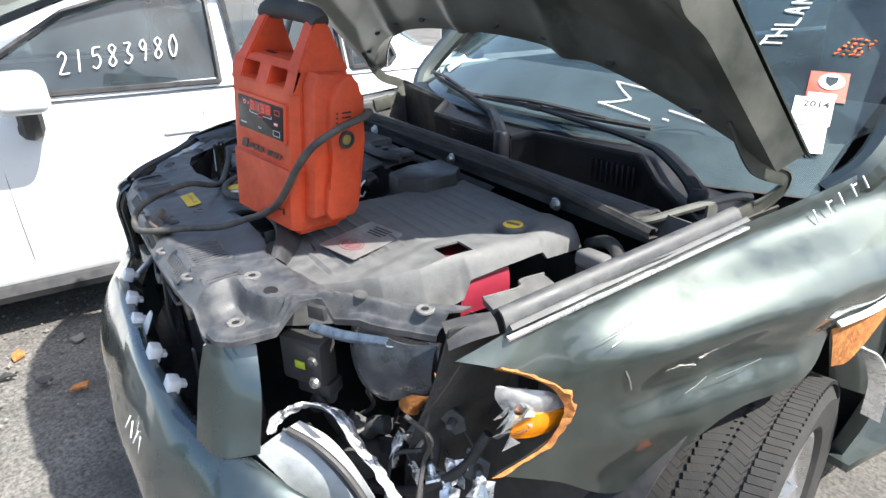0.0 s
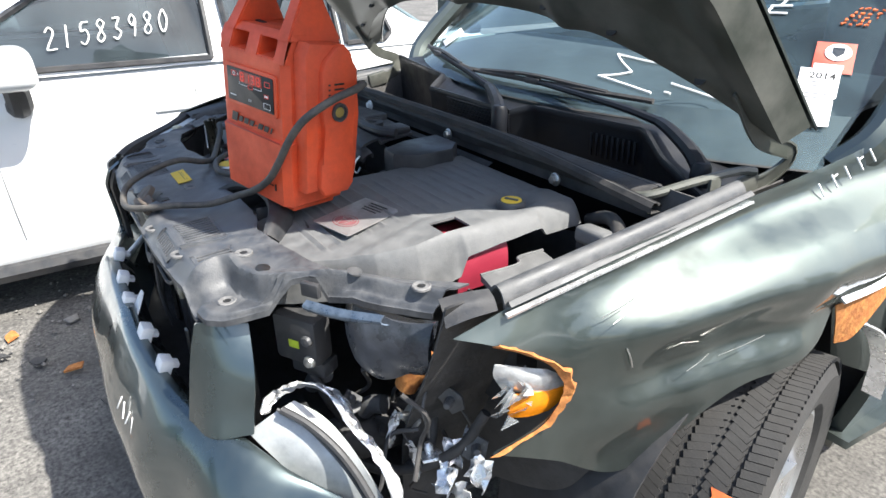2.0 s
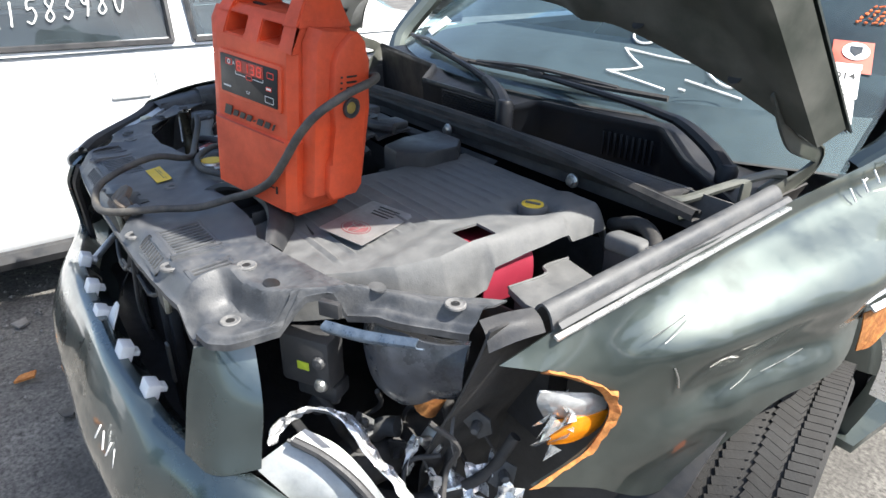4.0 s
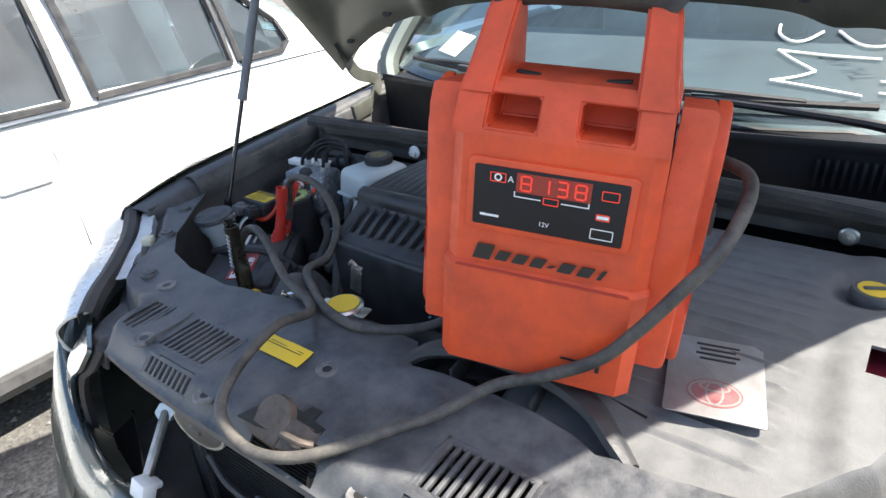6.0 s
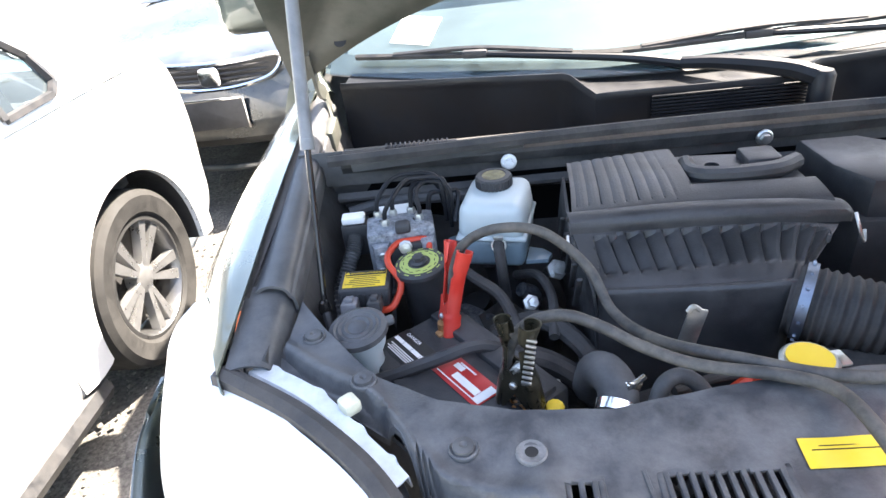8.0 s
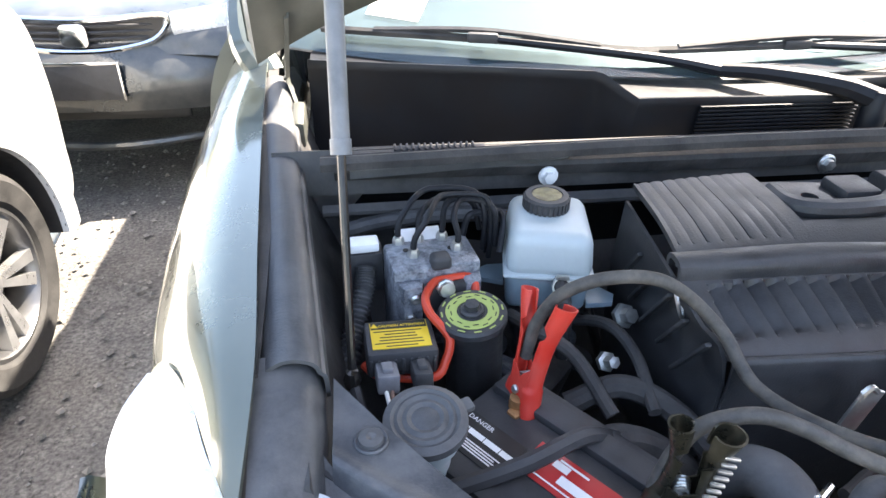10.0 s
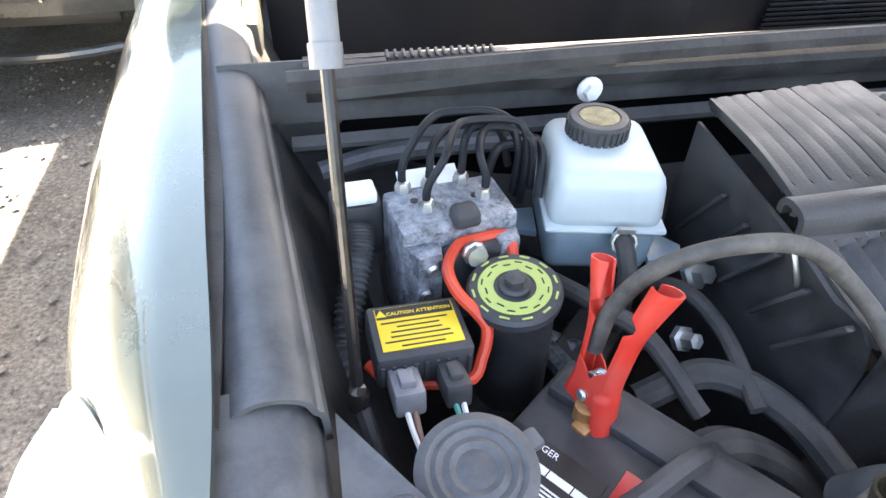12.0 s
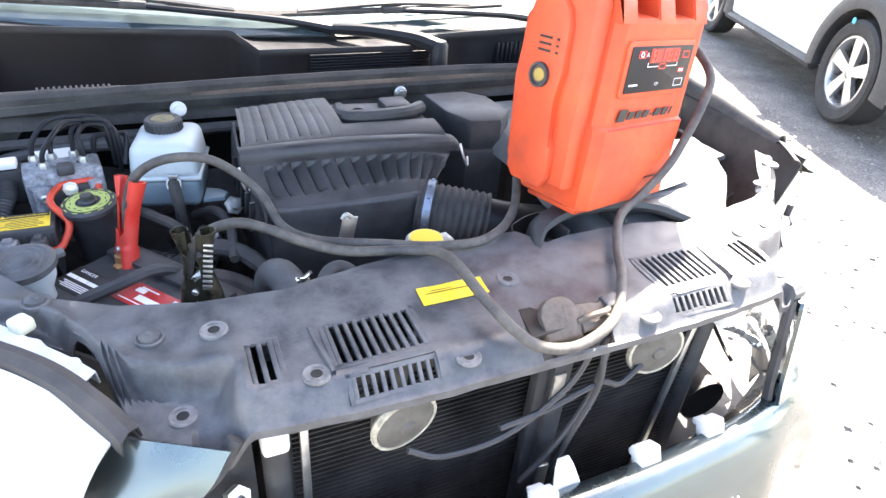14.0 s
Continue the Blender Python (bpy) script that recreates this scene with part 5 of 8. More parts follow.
# boxes on the driver's side of the bay
fb = thing("fuse_box", (.60, .70, .82), "grey dusty fuse box with a notched lid", "fuse box")
plate = [(.570, .652), (.574, .726), (.554, .745), (.556, .797), (.664, .775), (.668, .648), (.62, .640)]
bm = B()
add_prism(bm, plate, .882, .893, None, .003)
lid = part("lid", bm, M_ENGCOV, fb, "dusty pale notched lid")
bm = B()
add_tube(bm, [(x, y, .893) for x, y in plate[:4]], .0028, 6, 40)
part("lid_rim", bm, M_ENGCOV, lid)
bm = B()
add_prism(bm, [(.577, .66), (.580, .728), (.562, .748), (.564, .790), (.660, .770), (.664, .655)], .66, .882, None, .002)
part("lower_box", bm, M_BLACK, fb)
rl = thing("relay_box", (.635, .84, .84), "small dusty relay box with a clip", "relay box")
bm = B()
add_box(bm, (.082, .036, .030), at(.637, .838, .937, 0, -7, -8), .009, .94, 3)
part("lid", bm, M_ENGCOV, rl)
bm = B()
add_box(bm, (.076, .034, .16), at(.637, .842, .845, 0, 0, -8), .006)
part("base", bm, M_BLACK, rl)
bm = B()
add_box(bm, (.006, .014, .034), at(.680, .826, .938, 0, 0, -8), .002)
part("catch", bm, M_STEEL, rl, "bright spring catch")
rd = thing("red_bracket", (.545, .66, .80), "wine-red plastic engine guard under the cover", "guard")
bm = B()
add_grid(bm, net([[(.430, y, .925), (.48, y, .928), (.518, y, .926), (.536, y, .918), (.542, y, .89), (.540, y, .855)] for y in (.625, .66, .69, .728)], 16, 24))
part("guard", bm, M_REDPL, rd, thick=0.004)
hs = thing("coolant_hose", (.6, .9, .9), "black hose curving beside the firewall", "hose")
bm = B()
add_tube(bm, [(.54, .925, .915), (.60, .90, .945), (.650, .870, .955), (.682, .840, .945), (.690, .815, .90), (.685, .80, .86)], .012, 12)
part("hose", bm, M_RUBBER, hs)

# brake fluid reservoir
rs = thing("brake_fluid_reservoir", (-.39, .84, .86), "translucent white brake fluid reservoir with a black cap", "reservoir")
R0 = at(-.382, .838, .854, 0, 0, -12) @ Matrix.Scale(1.09, 4)
bm = B()
add_box(bm, (.088, .100, .046), R0 @ at(0, -.002, .030), .010, 1.06, 3)
part("lower_tank", bm, M_RESLOW, rs, "fluid-filled lower tank")
bm = B()
add_box(bm, (.096, .112, .052), R0 @ at(0, -.002, .079), .014, .90, 4)
add_box(bm, (.099, .115, .006), R0 @ at(0, -.002, .056), .003)
part("upper_tank", bm, M_RESERV, rs)
bm = B()
cm = R0 @ at(-.004, .014, .104)
add_lathe(bm, [(0, 0), (.020, 0), (.0250, .002), (.0255, .013), (.0238, .0165), (.018, .017), (.0172, .0158), (0, .0158)], cm, 40)
cp = part("cap", bm, M_BLACK, rs, "ribbed black cap")
for k in range(30):
    bm = B()
    add_box(bm, (.002, .003, .012), cm @ pose(0, 0, 0, 0, 0, 12 * k) @ at(.0255, 0, .0075))
    part("cap_rib", bm, M_BLACK, cp)
bm = B()
add_lathe(bm, [(0, .0162), (.0165, .0162), (.0165, .0166), (0, .0168)], cm, 28)
part("cap_label", bm, mat("worn_gold_print", (.10, .085, .03), .45, .3, .8, 90.0, .1, 200, (.42, .38, .26), .6, 55.0), cp, "worn gold and white printed disc")
bm = B()
add_tube(bm, [R0 @ Vector((.012, -.056, .054)), R0 @ Vector((.014, -.072, .050)), R0 @ Vector((.018, -.082, .028)), R0 @ Vector((.022, -.082, -.03))], .0085, 10)
part("outlet_hose", bm, M_RUBBER, rs)
bm = B()
add_lathe(bm, [(.0085, 0), (.0105, 0), (.0105, .006), (.0085, .006)], R0 @ at(.013, -.064, .052, 70), 12, True)
add_box(bm, (.014, .004, .006), R0 @ at(.013, -.066, .064), .001)
part("hose_clip", bm, M_STEEL, rs)
for s, y in ((-1, .005), (1, -.03)):
    bm = B()
    add_prism(bm, [(0, -.018), (s * .03, -.012), (s * .034, .004), (s * .02, .016), (0, .02)][::s], 0, .006, R0 @ at(s * .046, y, .012), .001)
    part("mount_ear", bm, M_RESLOW, rs)

# brake actuator with bent pipes
ab = thing("brake_actuator", (-.53, .79, .82), "corroded cast aluminium brake actuator with black pipes", "brake actuator")
A0 = at(-.531, .803, .887, 0, 0, 8)
bm = B()
add_box(bm, (.102, .062, .116), A0, .005, 1, 2)
part("block", bm, M_CAST, ab)
for x, w, h in ((-.033, .032, .085), (.037, .026, .060)):
    bm = B()
    add_prism(bm, [(-w / 2, 0), (w / 2, 0), (w * .36, -.016), (-w * .30, -.018)], -h, .0, A0 @ at(x, -.030, .045), .004)
    part("cast_lug", bm, M_CAST, ab, "ribbed corroded lug")
for x, z in ((-.030, .030), (-.036, .004), (.036, .018)):
    bm = B()
    add_lathe(bm, [(0, 0), (.006, 0), (.0065, .003), (.004, .005), (0, .004)], A0 @ at(x, -.047, z, 90), 14)
    part("plug_screw", bm, M_STEEL, ab, "bright sunk screw")
bm = B()
add_box(bm, (.024, .022, .016), A0 @ at(.004, -.026, .062), .005, .9, 3)
part("rubber_mount", bm, M_BLACK, ab)
bm = B()
add_box(bm, (.054, .014, .060), A0 @ at(.006, -.040, .012), .006)
part("mount_bracket", bm, M_BLACK, ab)
bm = B()
add_lathe(bm, [(0, 0), (.0105, 0), (.0105, .003), (.0088, .004), (.0088, .010), (0, .011)], A0 @ at(.004, -.048, .040, 78), 8)
part("mount_bolt", bm, M_STEEL, ab)
for nut, pts in (((-.567, .825), [(-.566, .829, .968), (-.550, .842, .990), (-.535, .856, .996), (-.520, .860, .997), (-.486, .856, .997), (-.468, .846, .990), (-.462, .838, .965), (-.462, .842, .92)]),
                 ((-.552, .796), [(-.550, .798, .966), (-.536, .806, .985), (-.522, .834, .994), (-.508, .846, .995), (-.470, .846, .993), (-.458, .838, .985), (-.455, .834, .95), (-.455, .838, .91)]),
                 ((-.515, .831), [(-.514, .832, .962), (-.511, .838, .982), (-.500, .850, .986), (-.470, .850, .984), (-.458, .846, .96), (-.456, .85, .91)]),
                 ((-.501, .806), [(-.499, .808, .962), (-.503, .818, .980), (-.496, .838, .987), (-.484, .846, .988), (-.462, .842, .984), (-.452, .832, .975), (-.449, .832, .93)]),
                 ((-.544, .828), [(-.543, .829, .962), (-.540, .838, .975), (-.527, .856, .980), (-.510, .866, .980), (-.475, .862, .976), (-.464, .856, .94)])):
    a = Vector((*nut, .945))
    bm = B()
    add_tube(bm, [a] + pts, .0036, 8, 70)
    pipe = part("pipe", bm, M_GLOSSBLK, ab, "bent black brake pipe")
    bm = B()
    add_lathe(bm, [(0, -.002), (.0072, -.002), (.0072, .005), (.0055, .009), (0, .010)], Matrix.Translation(a), 6)
    part("pipe_nut", bm, M_STEEL, pipe)
bm = B()
add_tube(bm, [(-.490, .838, .935), (-.484, .836, .968), (-.472, .842, .971), (-.455, .843, .970), (-.443, .848, .968), (-.440, .836, .960), (-.447, .815, .93)], .0040, 8, 50)
part("pipe", bm, M_GLOSSBLK, ab, "bent black brake pipe")
# bores are flat discs, black for the shade inside
for x, y in ((-.560, .808), (-.508, .808)):
    bm = B()
    add_lathe(bm, [(0, .0), (.0034, .0), (.0034, .0012), (0, .0012)], at(x, y, .9448), 12)
    part("bore", bm, M_INK_SHADE, ab, "small bore, its shade a black disc")
bm = B()
add_box(bm, (.054, .002, .018), at(-.543, .838, .948, -62, 0, 6), .0005)
lb = part("label", bm, M_WHITEPL, ab, "white label with print")
for k in range(2):
    bm = B()
    add_box(bm, (.044 - .012 * k, .0006, .0042), at(-.543, .8368 + .004 * k, .9478 + .002 * k, -62, 0, 6))
    part("print_bar", bm, M_INK_SHADE, lb)
rq = thing("motor_relay", (-.61, .83, .86), "black relay with a white top and ribbed conduit", "relay")
bm = B()
add_box(bm, (.036, .023, .012), at(-.608, .830, .943, 0, 0, 4), .003)
part("relay_top", bm, M_WHITEPL, rq)
bm = B()
add_box(bm, (.044, .034, .055), at(-.608, .836, .908, 0, 0, 4), .004)
part("relay_body", bm, M_BLACK, rq)
bm = B()
add_tube(bm, [(-.606, .816, .918), (-.609, .800, .905), (-.618, .775, .885), (-.628, .745, .862), (-.632, .70, .835)], .0115, 12, 150, .0016, 26)
part("conduit", bm, M_PLASTIC, rq, "ribbed black conduit")

# canister with the round green label, red cable guard
cn = thing("black_canister", (-.49, .721, .82), "black round canister with a green ring label", "canister")
C0 = at(-.490, .721, .815, 3, -4)
bm = B()
add_lathe(bm, [(0, -.02), (.032, -.02), (.033, .095), (.0345, .098), (.0375, .100), (.0375, .106), (.035, .109), (0, .109)], C0, 40)
part("can_body", bm, M_BLACK, cn)
bm = B()
add_lathe(bm, [(.0165, .1092), (.0285, .1092), (.0285, .1098), (.0165, .1098)], C0, 40, True)
gl = part("green_label", bm, M_GREENLAB, cn, "green printed ring label")
for k in range(12):
    bm = B()
    add_box(bm, (.008, .0018, .0005), C0 @ pose(0, 0, 0, 0, 0, 30 * k) @ at(0, .0325, .1095), .0002)
    part("tick", bm, M_GREENLAB, cn)
bm = B()
for k in range(16):
    add_box(bm, (.006, .0012, .0003), C0 @ pose(0, 0, 0, 0, 0, 22.5 * k) @ at(0, .0225 + .003 * (k % 2), .1101))
part("print", bm, M_INK_SHADE, gl)
bm = B()
add_lathe(bm, [(0, .109), (.0125, .109), (.0125, .112), (.0105, .114), (0, .114)], C0, 24)
add_lathe(bm, [(0, .114), (.0085, .114), (.0085, .120), (0, .121)], C0, 6)
part("centre_bolt", bm, M_BLACK, cn)
rg = thing("red_cable_guard", (-.53, .70, .88), "orange-red cable looping round the canister", "cable")
bm = B()
add_tube(bm, [(-.487, .752, .915), (-.486, .764, .924), (-.492, .773, .928), (-.517, .768, .930), (-.532, .763, .930), (-.543, .747, .926), (-.545, .730, .925), (-.541, .715, .922), (-.530, .700, .915), (-.524, .692, .905), (-.530, .680, .890), (-.545, .667, .880), (-.598, .682, .874), (-.614, .700, .874)], .0048, 9, 60)
part("cable", bm, M_REDHOSE, rg)

# control module with the caution label
ecu = thing("control_module", (-.576, .698, .87), "black control module with a yellow caution label", "control module")
E0 = at(-.576, .697, .898, -2, 2, 3)
bm = B()
add_box(bm, (.072, .056, .030), E0, .004)
part("case", bm, M_BLACK, ecu)
for k in range(9):
    bm = B()
    add_box(bm, (.003, .059, .020), E0 @ at(-.032 + .008 * k, 0, -.002), .0006)
    part("cooling_rib", bm, M_BLACK, ecu)
bm = B()
add_box(bm, (.060, .043, .001), E0 @ at(0, .001, .0156), .0003)
yl = part("caution_label", bm, M_YELLOW, ecu, "yellow caution label")
bm = B()
add_box(bm, (.058, .011, .0004), E0 @ at(0, .0162, .0163))
part("black_band", bm, M_INK_SHADE, yl)
bm = B()
add_text(bm, "CAUTION ATTENTION", .0047, E0 @ at(-.0215, .0135, .0167), .0001, .0001)
add_prism(bm, [(-.004, -.003), (.004, -.003), (0, .004)], 0, .0004, E0 @ at(-.0255, .0158, .0165))
part("heading", bm, M_YELLOW, yl)
bm = B()
for k in range(6):
    add_box(bm, (.050 - .006 * ((k * 3) % 4), .0013, .0003), E0 @ at(-.002 + .002 * (k % 2), .0065 - .0048 * k, .0163))
part("print_bar", bm, M_INK_SHADE, yl)
for x, mt, w in ((-.018, mat("grey_connector", (.17, .17, .18), .5), .022), (.016, M_BLACK, .019)):
    bm = B()
    add_box(bm, (w, .034, .020), E0 @ at(x, -.042, -.002, -12), .003)
    add_box(bm, (w * .5, .016, .006), E0 @ at(x, -.042, .010, -12), .0015)
    con = part("connector", bm, mt, ecu)
    for k, wc in enumerate(((.75, .72, .68), (.20, .12, .09)) if x < 0 else ((.05, .25, .2), (.6, .6, .6))):
        bm = B()
        add_tube(bm, [E0 @ Vector((x - .003 + .006 * k, -.056, -.004)), E0 @ Vector((x - .001 + .004 * k, -.072, -.010)), E0 @ Vector((x + .004 + .002 * k, -.088, -.022))], .0022, 6)
        part("wire", bm, mat("wire_insulation", wc, .5, var=.05, bump=0), con)

# washer filler, battery and its clamps
wf = thing("washer_filler_cap", (-.563, .573, .90), "black washer fluid filler cap on a white neck", "filler cap")
W0 = at(-.563, .573, .912, 4, -4, 20)
bm = B()
add_lathe(bm, [(0, .004), (.034, .004), (.037, .007), (.0365, .014), (.030, .017), (.027, .0150), (.024, .0170), (.020, .0150), (.016, .0170), (.012, .0150), (.007, .0168), (0, .0168)], W0, 32)
add_box(bm, (.020, .014, .008), W0 @ at(.036, 0, .008), .003)
part("cap", bm, M_PLASTIC, wf)
bm = B()
add_lathe(bm, [(0, -.07), (.020, -.07), (.022, -.03), (.030, -.012), (.032, .004), (0, .004)], W0, 28)
part("neck", bm, M_RESERV, wf, "white filler neck")
bt = thing("battery", (-.43, .56, .70), "black car battery with a red and black top label", "battery")
T0 = at(-.443, .552, .790, 0, 0, -52)
bm = B()
add_box(bm, (.225, .150, .155), T0, .006)
add_box(bm, (.215, .030, .012), T0 @ at(0, .045, .080), .004)
part("case", bm, M_BLACK, bt)
bm = B()
add_box(bm, (.096, .040, .001), T0 @ at(.018, -.008, .0785), .0003)
rl2 = part("red_label", bm, M_REDLAB, bt, "red printed label")
bm = B()
for k, (w, h, x, y) in enumerate(((.016, .008, -.018, .008), (.046, .010, .010, -.004), (.030, .0022, -.008, .014), (.07, .0016, .0, -.014))):
    add_box(bm, (w, h, .0004), T0 @ at(.018 + x, -.008 + y, .0793))
part("print_bar", bm, M_WHITEPL, rl2)
bm = B()
add_box(bm, (.012, .030, .0005), T0 @ at(.058, -.008, .0793))
part("barcode", bm, M_WHITEPL, rl2)
bm = B()
add_box(bm, (.075, .046, .001), T0 @ at(-.072, -.028, .0785), .0003)
dl = part("danger_label", bm, M_INK_SHADE, bt, "black warning label")
bm = B()
add_text(bm, "DANGER", .0075, T0 @ at(-.100, -.014, .0793), .0001)
for k in range(4):
    add_box(bm, (.018, .006, .0003), T0 @ at(-.098 + .019 * k, -.026, .0792))
    add_box(bm, (.060 - .01 * (k % 2), .0014, .0003), T0 @ at(-.072, -.036 - .003 * k, .0792))
part("print", bm, M_WHITEPL, dl)
bm = B()
add_tube(bm, [T0 @ Vector((-.06, -.085, .07)), T0 @ Vector((-.02, -.03, .092)), T0 @ Vector((.0, .03, .095)), T0 @ Vector((.01, .08, .06))], .0085, 8)
part("hold_down", bm, M_BLACK, bt, "black hold-down strap")
bm = B()
tp = Vector((-.462, .632, .868))
add_lathe(bm, [(0, 0), (.009, 0), (.008, .018), (0, .019)], Matrix.Translation((-.465, .630, .862)), 14)
add_box(bm, (.020, .014, .009), at(-.466, .623, .866, 0, 0, 30), .003)
add_box(bm, (.010, .008, .010), at(-.456, .619, .871, 0, 20, 10), .002)
part("positive_terminal", bm, mat("brass_terminal", (.38, .20, .09), .5, .7, .5, 60.0, .4), bt, "tarnished brass terminal")


def clamp(name, label, tip, pin, a, b, metal, group, k=1.0):
    """A jumper clamp: two channel-shaped handles running into cheek plates and jaws, riveted at a pin, a spring between."""
    t = thing(name, tip, label, "jumper clamp", group)
    tip, pin, a, b = Vector(tip), Vector(pin), Vector(a), Vector(b)
    across = (a - b).normalized()
    face = (tip - (a + b) / 2).cross(across).normalized()
    for end, sgn in ((a, 1), (b, -1)):
        bm = B()
        ctrl = [tip + across * sgn * .017 * k, tip.lerp(pin, .5) + across * sgn * .019 * k, pin + across * sgn * .012 * k, pin.lerp(end, .25) + across * sgn * .006 * k, pin.lerp(end, .6), end]
        rows = []
        for i, c in enumerate(spline(ctrl, 40)):
            f = i / 39
            web = math.exp(-((f - .40) / .11) ** 2)
            top = max(0.0, (f - .75) / .25)
            ra = (.0060 + .0030 * web + .0030 * top) * k
            rb = (.0075 + .0025 * (f < .45) + .0015 * top) * k
            span = 105 + 50 * top
            if .80 < f < .86:
                span = 70
            rows.append([Vector(c) + across * sgn * ra * math.cos(radians(u)) + face * rb * math.sin(radians(u)) for u in np.linspace(-span, span, 15)])
        add_grid(bm, np.array(rows))
        handle = part("handle", bm, metal, t, thick=0.0018, sharp=40)
        # cheek plates fold over the pin, one handle's inside the other's
        for s in (-1, 1):
            h = face * s * (.0100 if sgn > 0 else .0082) * k
            rim_a = [tip.lerp(pin, .35) + across * sgn * .016 * k, pin + across * sgn * .012 * k, pin.lerp(end, .28) + across * sgn * .006 * k]
            rim_b = [tip.lerp(pin, .62) + across * sgn * .005 * k, pin - across * sgn * .007 * k + (pin - tip).normalized() * .002, pin.lerp(end, .20) - across * sgn * .001 * k]
            bm = B()
            add_grid(bm, net([[p + h for p in rim_a], [p + h for p in rim_b]], 4, 12))
            part("cheek", bm, metal, handle, thick=0.0016)
    bm = B()
    q = face.to_track_quat("Z", "Y").to_matrix().to_4x4()
    add_lathe(bm, [(0, -.0135 * k), (.003, -.0135 * k), (.0045, -.012 * k), (.0045, .012 * k), (.003, .0135 * k), (0, .0135 * k)], Matrix.Translation(pin) @ q, 14)
    part("pin", bm, M_STEEL, t, "steel rivet")
    bm = B()
    up = ((a + b) / 2 - pin).normalized()
    pts = [pin + up * .013 * k + face * (-.007 + .014 * i / 40) * k + .0052 * k * (across * math.cos(i * .8) + up * math.sin(i * .8)) for i in range(41)]
    add_tube(bm, pts, .0011 * k, 5, 120)
    part("spring", bm, M_STEEL, t, "coiled steel spring")
    bm = B()
    rng2 = random.Random(3)
    for i in range(22):
        add_box(bm, (.003 + .006 * rng2.random(), .0022, .003 + .007 * rng2.random()), Matrix.Translation(tip.lerp(pin, .05 + .55 * rng2.random()) + across * (.011 * (i - 10.5) / 10.5) + face * rng2.uniform(-.008, .008)) @ pose(0, 0, 0, rng2.uniform(0, 90), rng2.uniform(0, 90), 0), .001)
    part("copper_teeth", bm, bpy.data.materials["brass_terminal"], t, "worn copper jaw teeth")
    return t


clamp("red_jumper_clamp", "red steel jumper clamp gripping the battery terminal", (-.468, .630, .836), (-.457, .640, .882), (-.447, .686, .971), (-.426, .637, .982), M_CLAMPRED, "jumper clamps")
bc = clamp("black_jumper_clamp", "oily black steel jumper clamp with a row of steel teeth", (-.374, .486, .846), (-.374, .487, .905), (-.386, .492, .985), (-.358, .476, .988), M_OILY, "jumper clamps", 1.12)
for i in range(9):
    bm = B()
    add_box(bm, (.011, .003, .0028), at(-.358 - .0010 * i, .466, .974 - .0070 * i, 0, 8, -14), .0008)
    part("tooth", bm, M_STEEL, bc, "small steel tooth")

# air filter box
ax = thing("air_filter_box", (-.12, .73, .72), "large black ribbed air filter box with metal clips", "air filter box")
bm = B()
g = net([[(-.270, .862, .984), (-.276, .78, .984), (-.283, .716, .978), (-.285, .708, .970)], [(-.12, .862, .992), (-.12, .78, .990), (-.12, .718, .979), (-.12, .708, .968)], [(.030, .850, .990), (.040, .78, .987), (.048, .716, .974), (.052, .708, .962)]], 220, 26)
for i in range(220):
    for j in range(26):
        x, y = g[i, j, 0], g[i, j, 1]
        if x < -.142 and y > .728:
            u = ((g[i, 12, 0] + .27) / .0165) % 1
            g[i, j, 2] -= .0065 if u > .62 else 0.0
        if x > -.120 and y > .752:
            g[i, j, 2] -= .014
add_grid(bm, g)
lid = part("lid", bm, M_BOX, ax, "ribbed lid", thick=0.006, sharp=30)
for i in range(14):
    bm = B()
    add_box(bm, (.012, .010, .010), at(-.250 + .0205 * i, .7235, .979 - .0003 * i, -8), .0015)
    part("lid_tooth", bm, M_BOX, lid)
bm = B()
add_grid(bm, net([[(-.290, .712, .970), (-.290, .711, .979), (-.289, .696, .977), (-.288, .694, .962)], [(-.12, .712, .970), (-.12, .711, .980), (-.12, .694, .976), (-.12, .692, .960)], [(.040, .714, .960), (.040, .713, .969), (.042, .696, .966), (.042, .694, .952)], [(.066, .722, .950), (.066, .720, .957), (.070, .704, .954), (.070, .702, .944)]], 40, 14))
part("flange", bm, M_BOX, ax, "broad rim between lid and body", thick=0.006)
bm = B()
g = net([[(-.286, .692, .962), (-.280, .655, .948), (-.270, .612, .928), (-.267, .602, .910), (-.262, .612, .72)], [(-.12, .690, .960), (-.12, .648, .946), (-.12, .604, .928), (-.12, .593, .910), (-.12, .604, .72)],
         [(-.01, .692, .955), (-.03, .650, .944), (-.045, .602, .930), (-.047, .592, .912), (-.05, .602, .72)], [(.060, .702, .948), (.035, .676, .936), (-.020, .622, .920), (-.024, .616, .90), (-.028, .626, .72)]], 300, 60)
for i in range(300):
    for j in range(60):
        x, y, z = g[i, j]
        if -.262 < x < .035 and .624 < y < .686 and z > .90:
            u = ((g[i, 12, 0] + .262) / .0225) % 1
            edge = min(1.0, (y - .624) / .010)
            g[i, j, 2] += .011 * edge * (u - 1.0) if u > .30 else -.011 * edge
add_grid(bm, g)
part("body", bm, M_BOX, ax, "deep body with slanted fins", thick=0.004, sharp=30)
bm = B()
add_grid(bm, net([[(-.286, .692, .962), (-.274, .858, .968)], [(-.280, .65, .946), (-.280, .85, .93)], [(-.268, .605, .912), (-.282, .85, .87)], [(-.262, .612, .70), (-.27, .85, .70)]], 14, 14))
part("side_wall", bm, M_BOX, ax, thick=0.004)
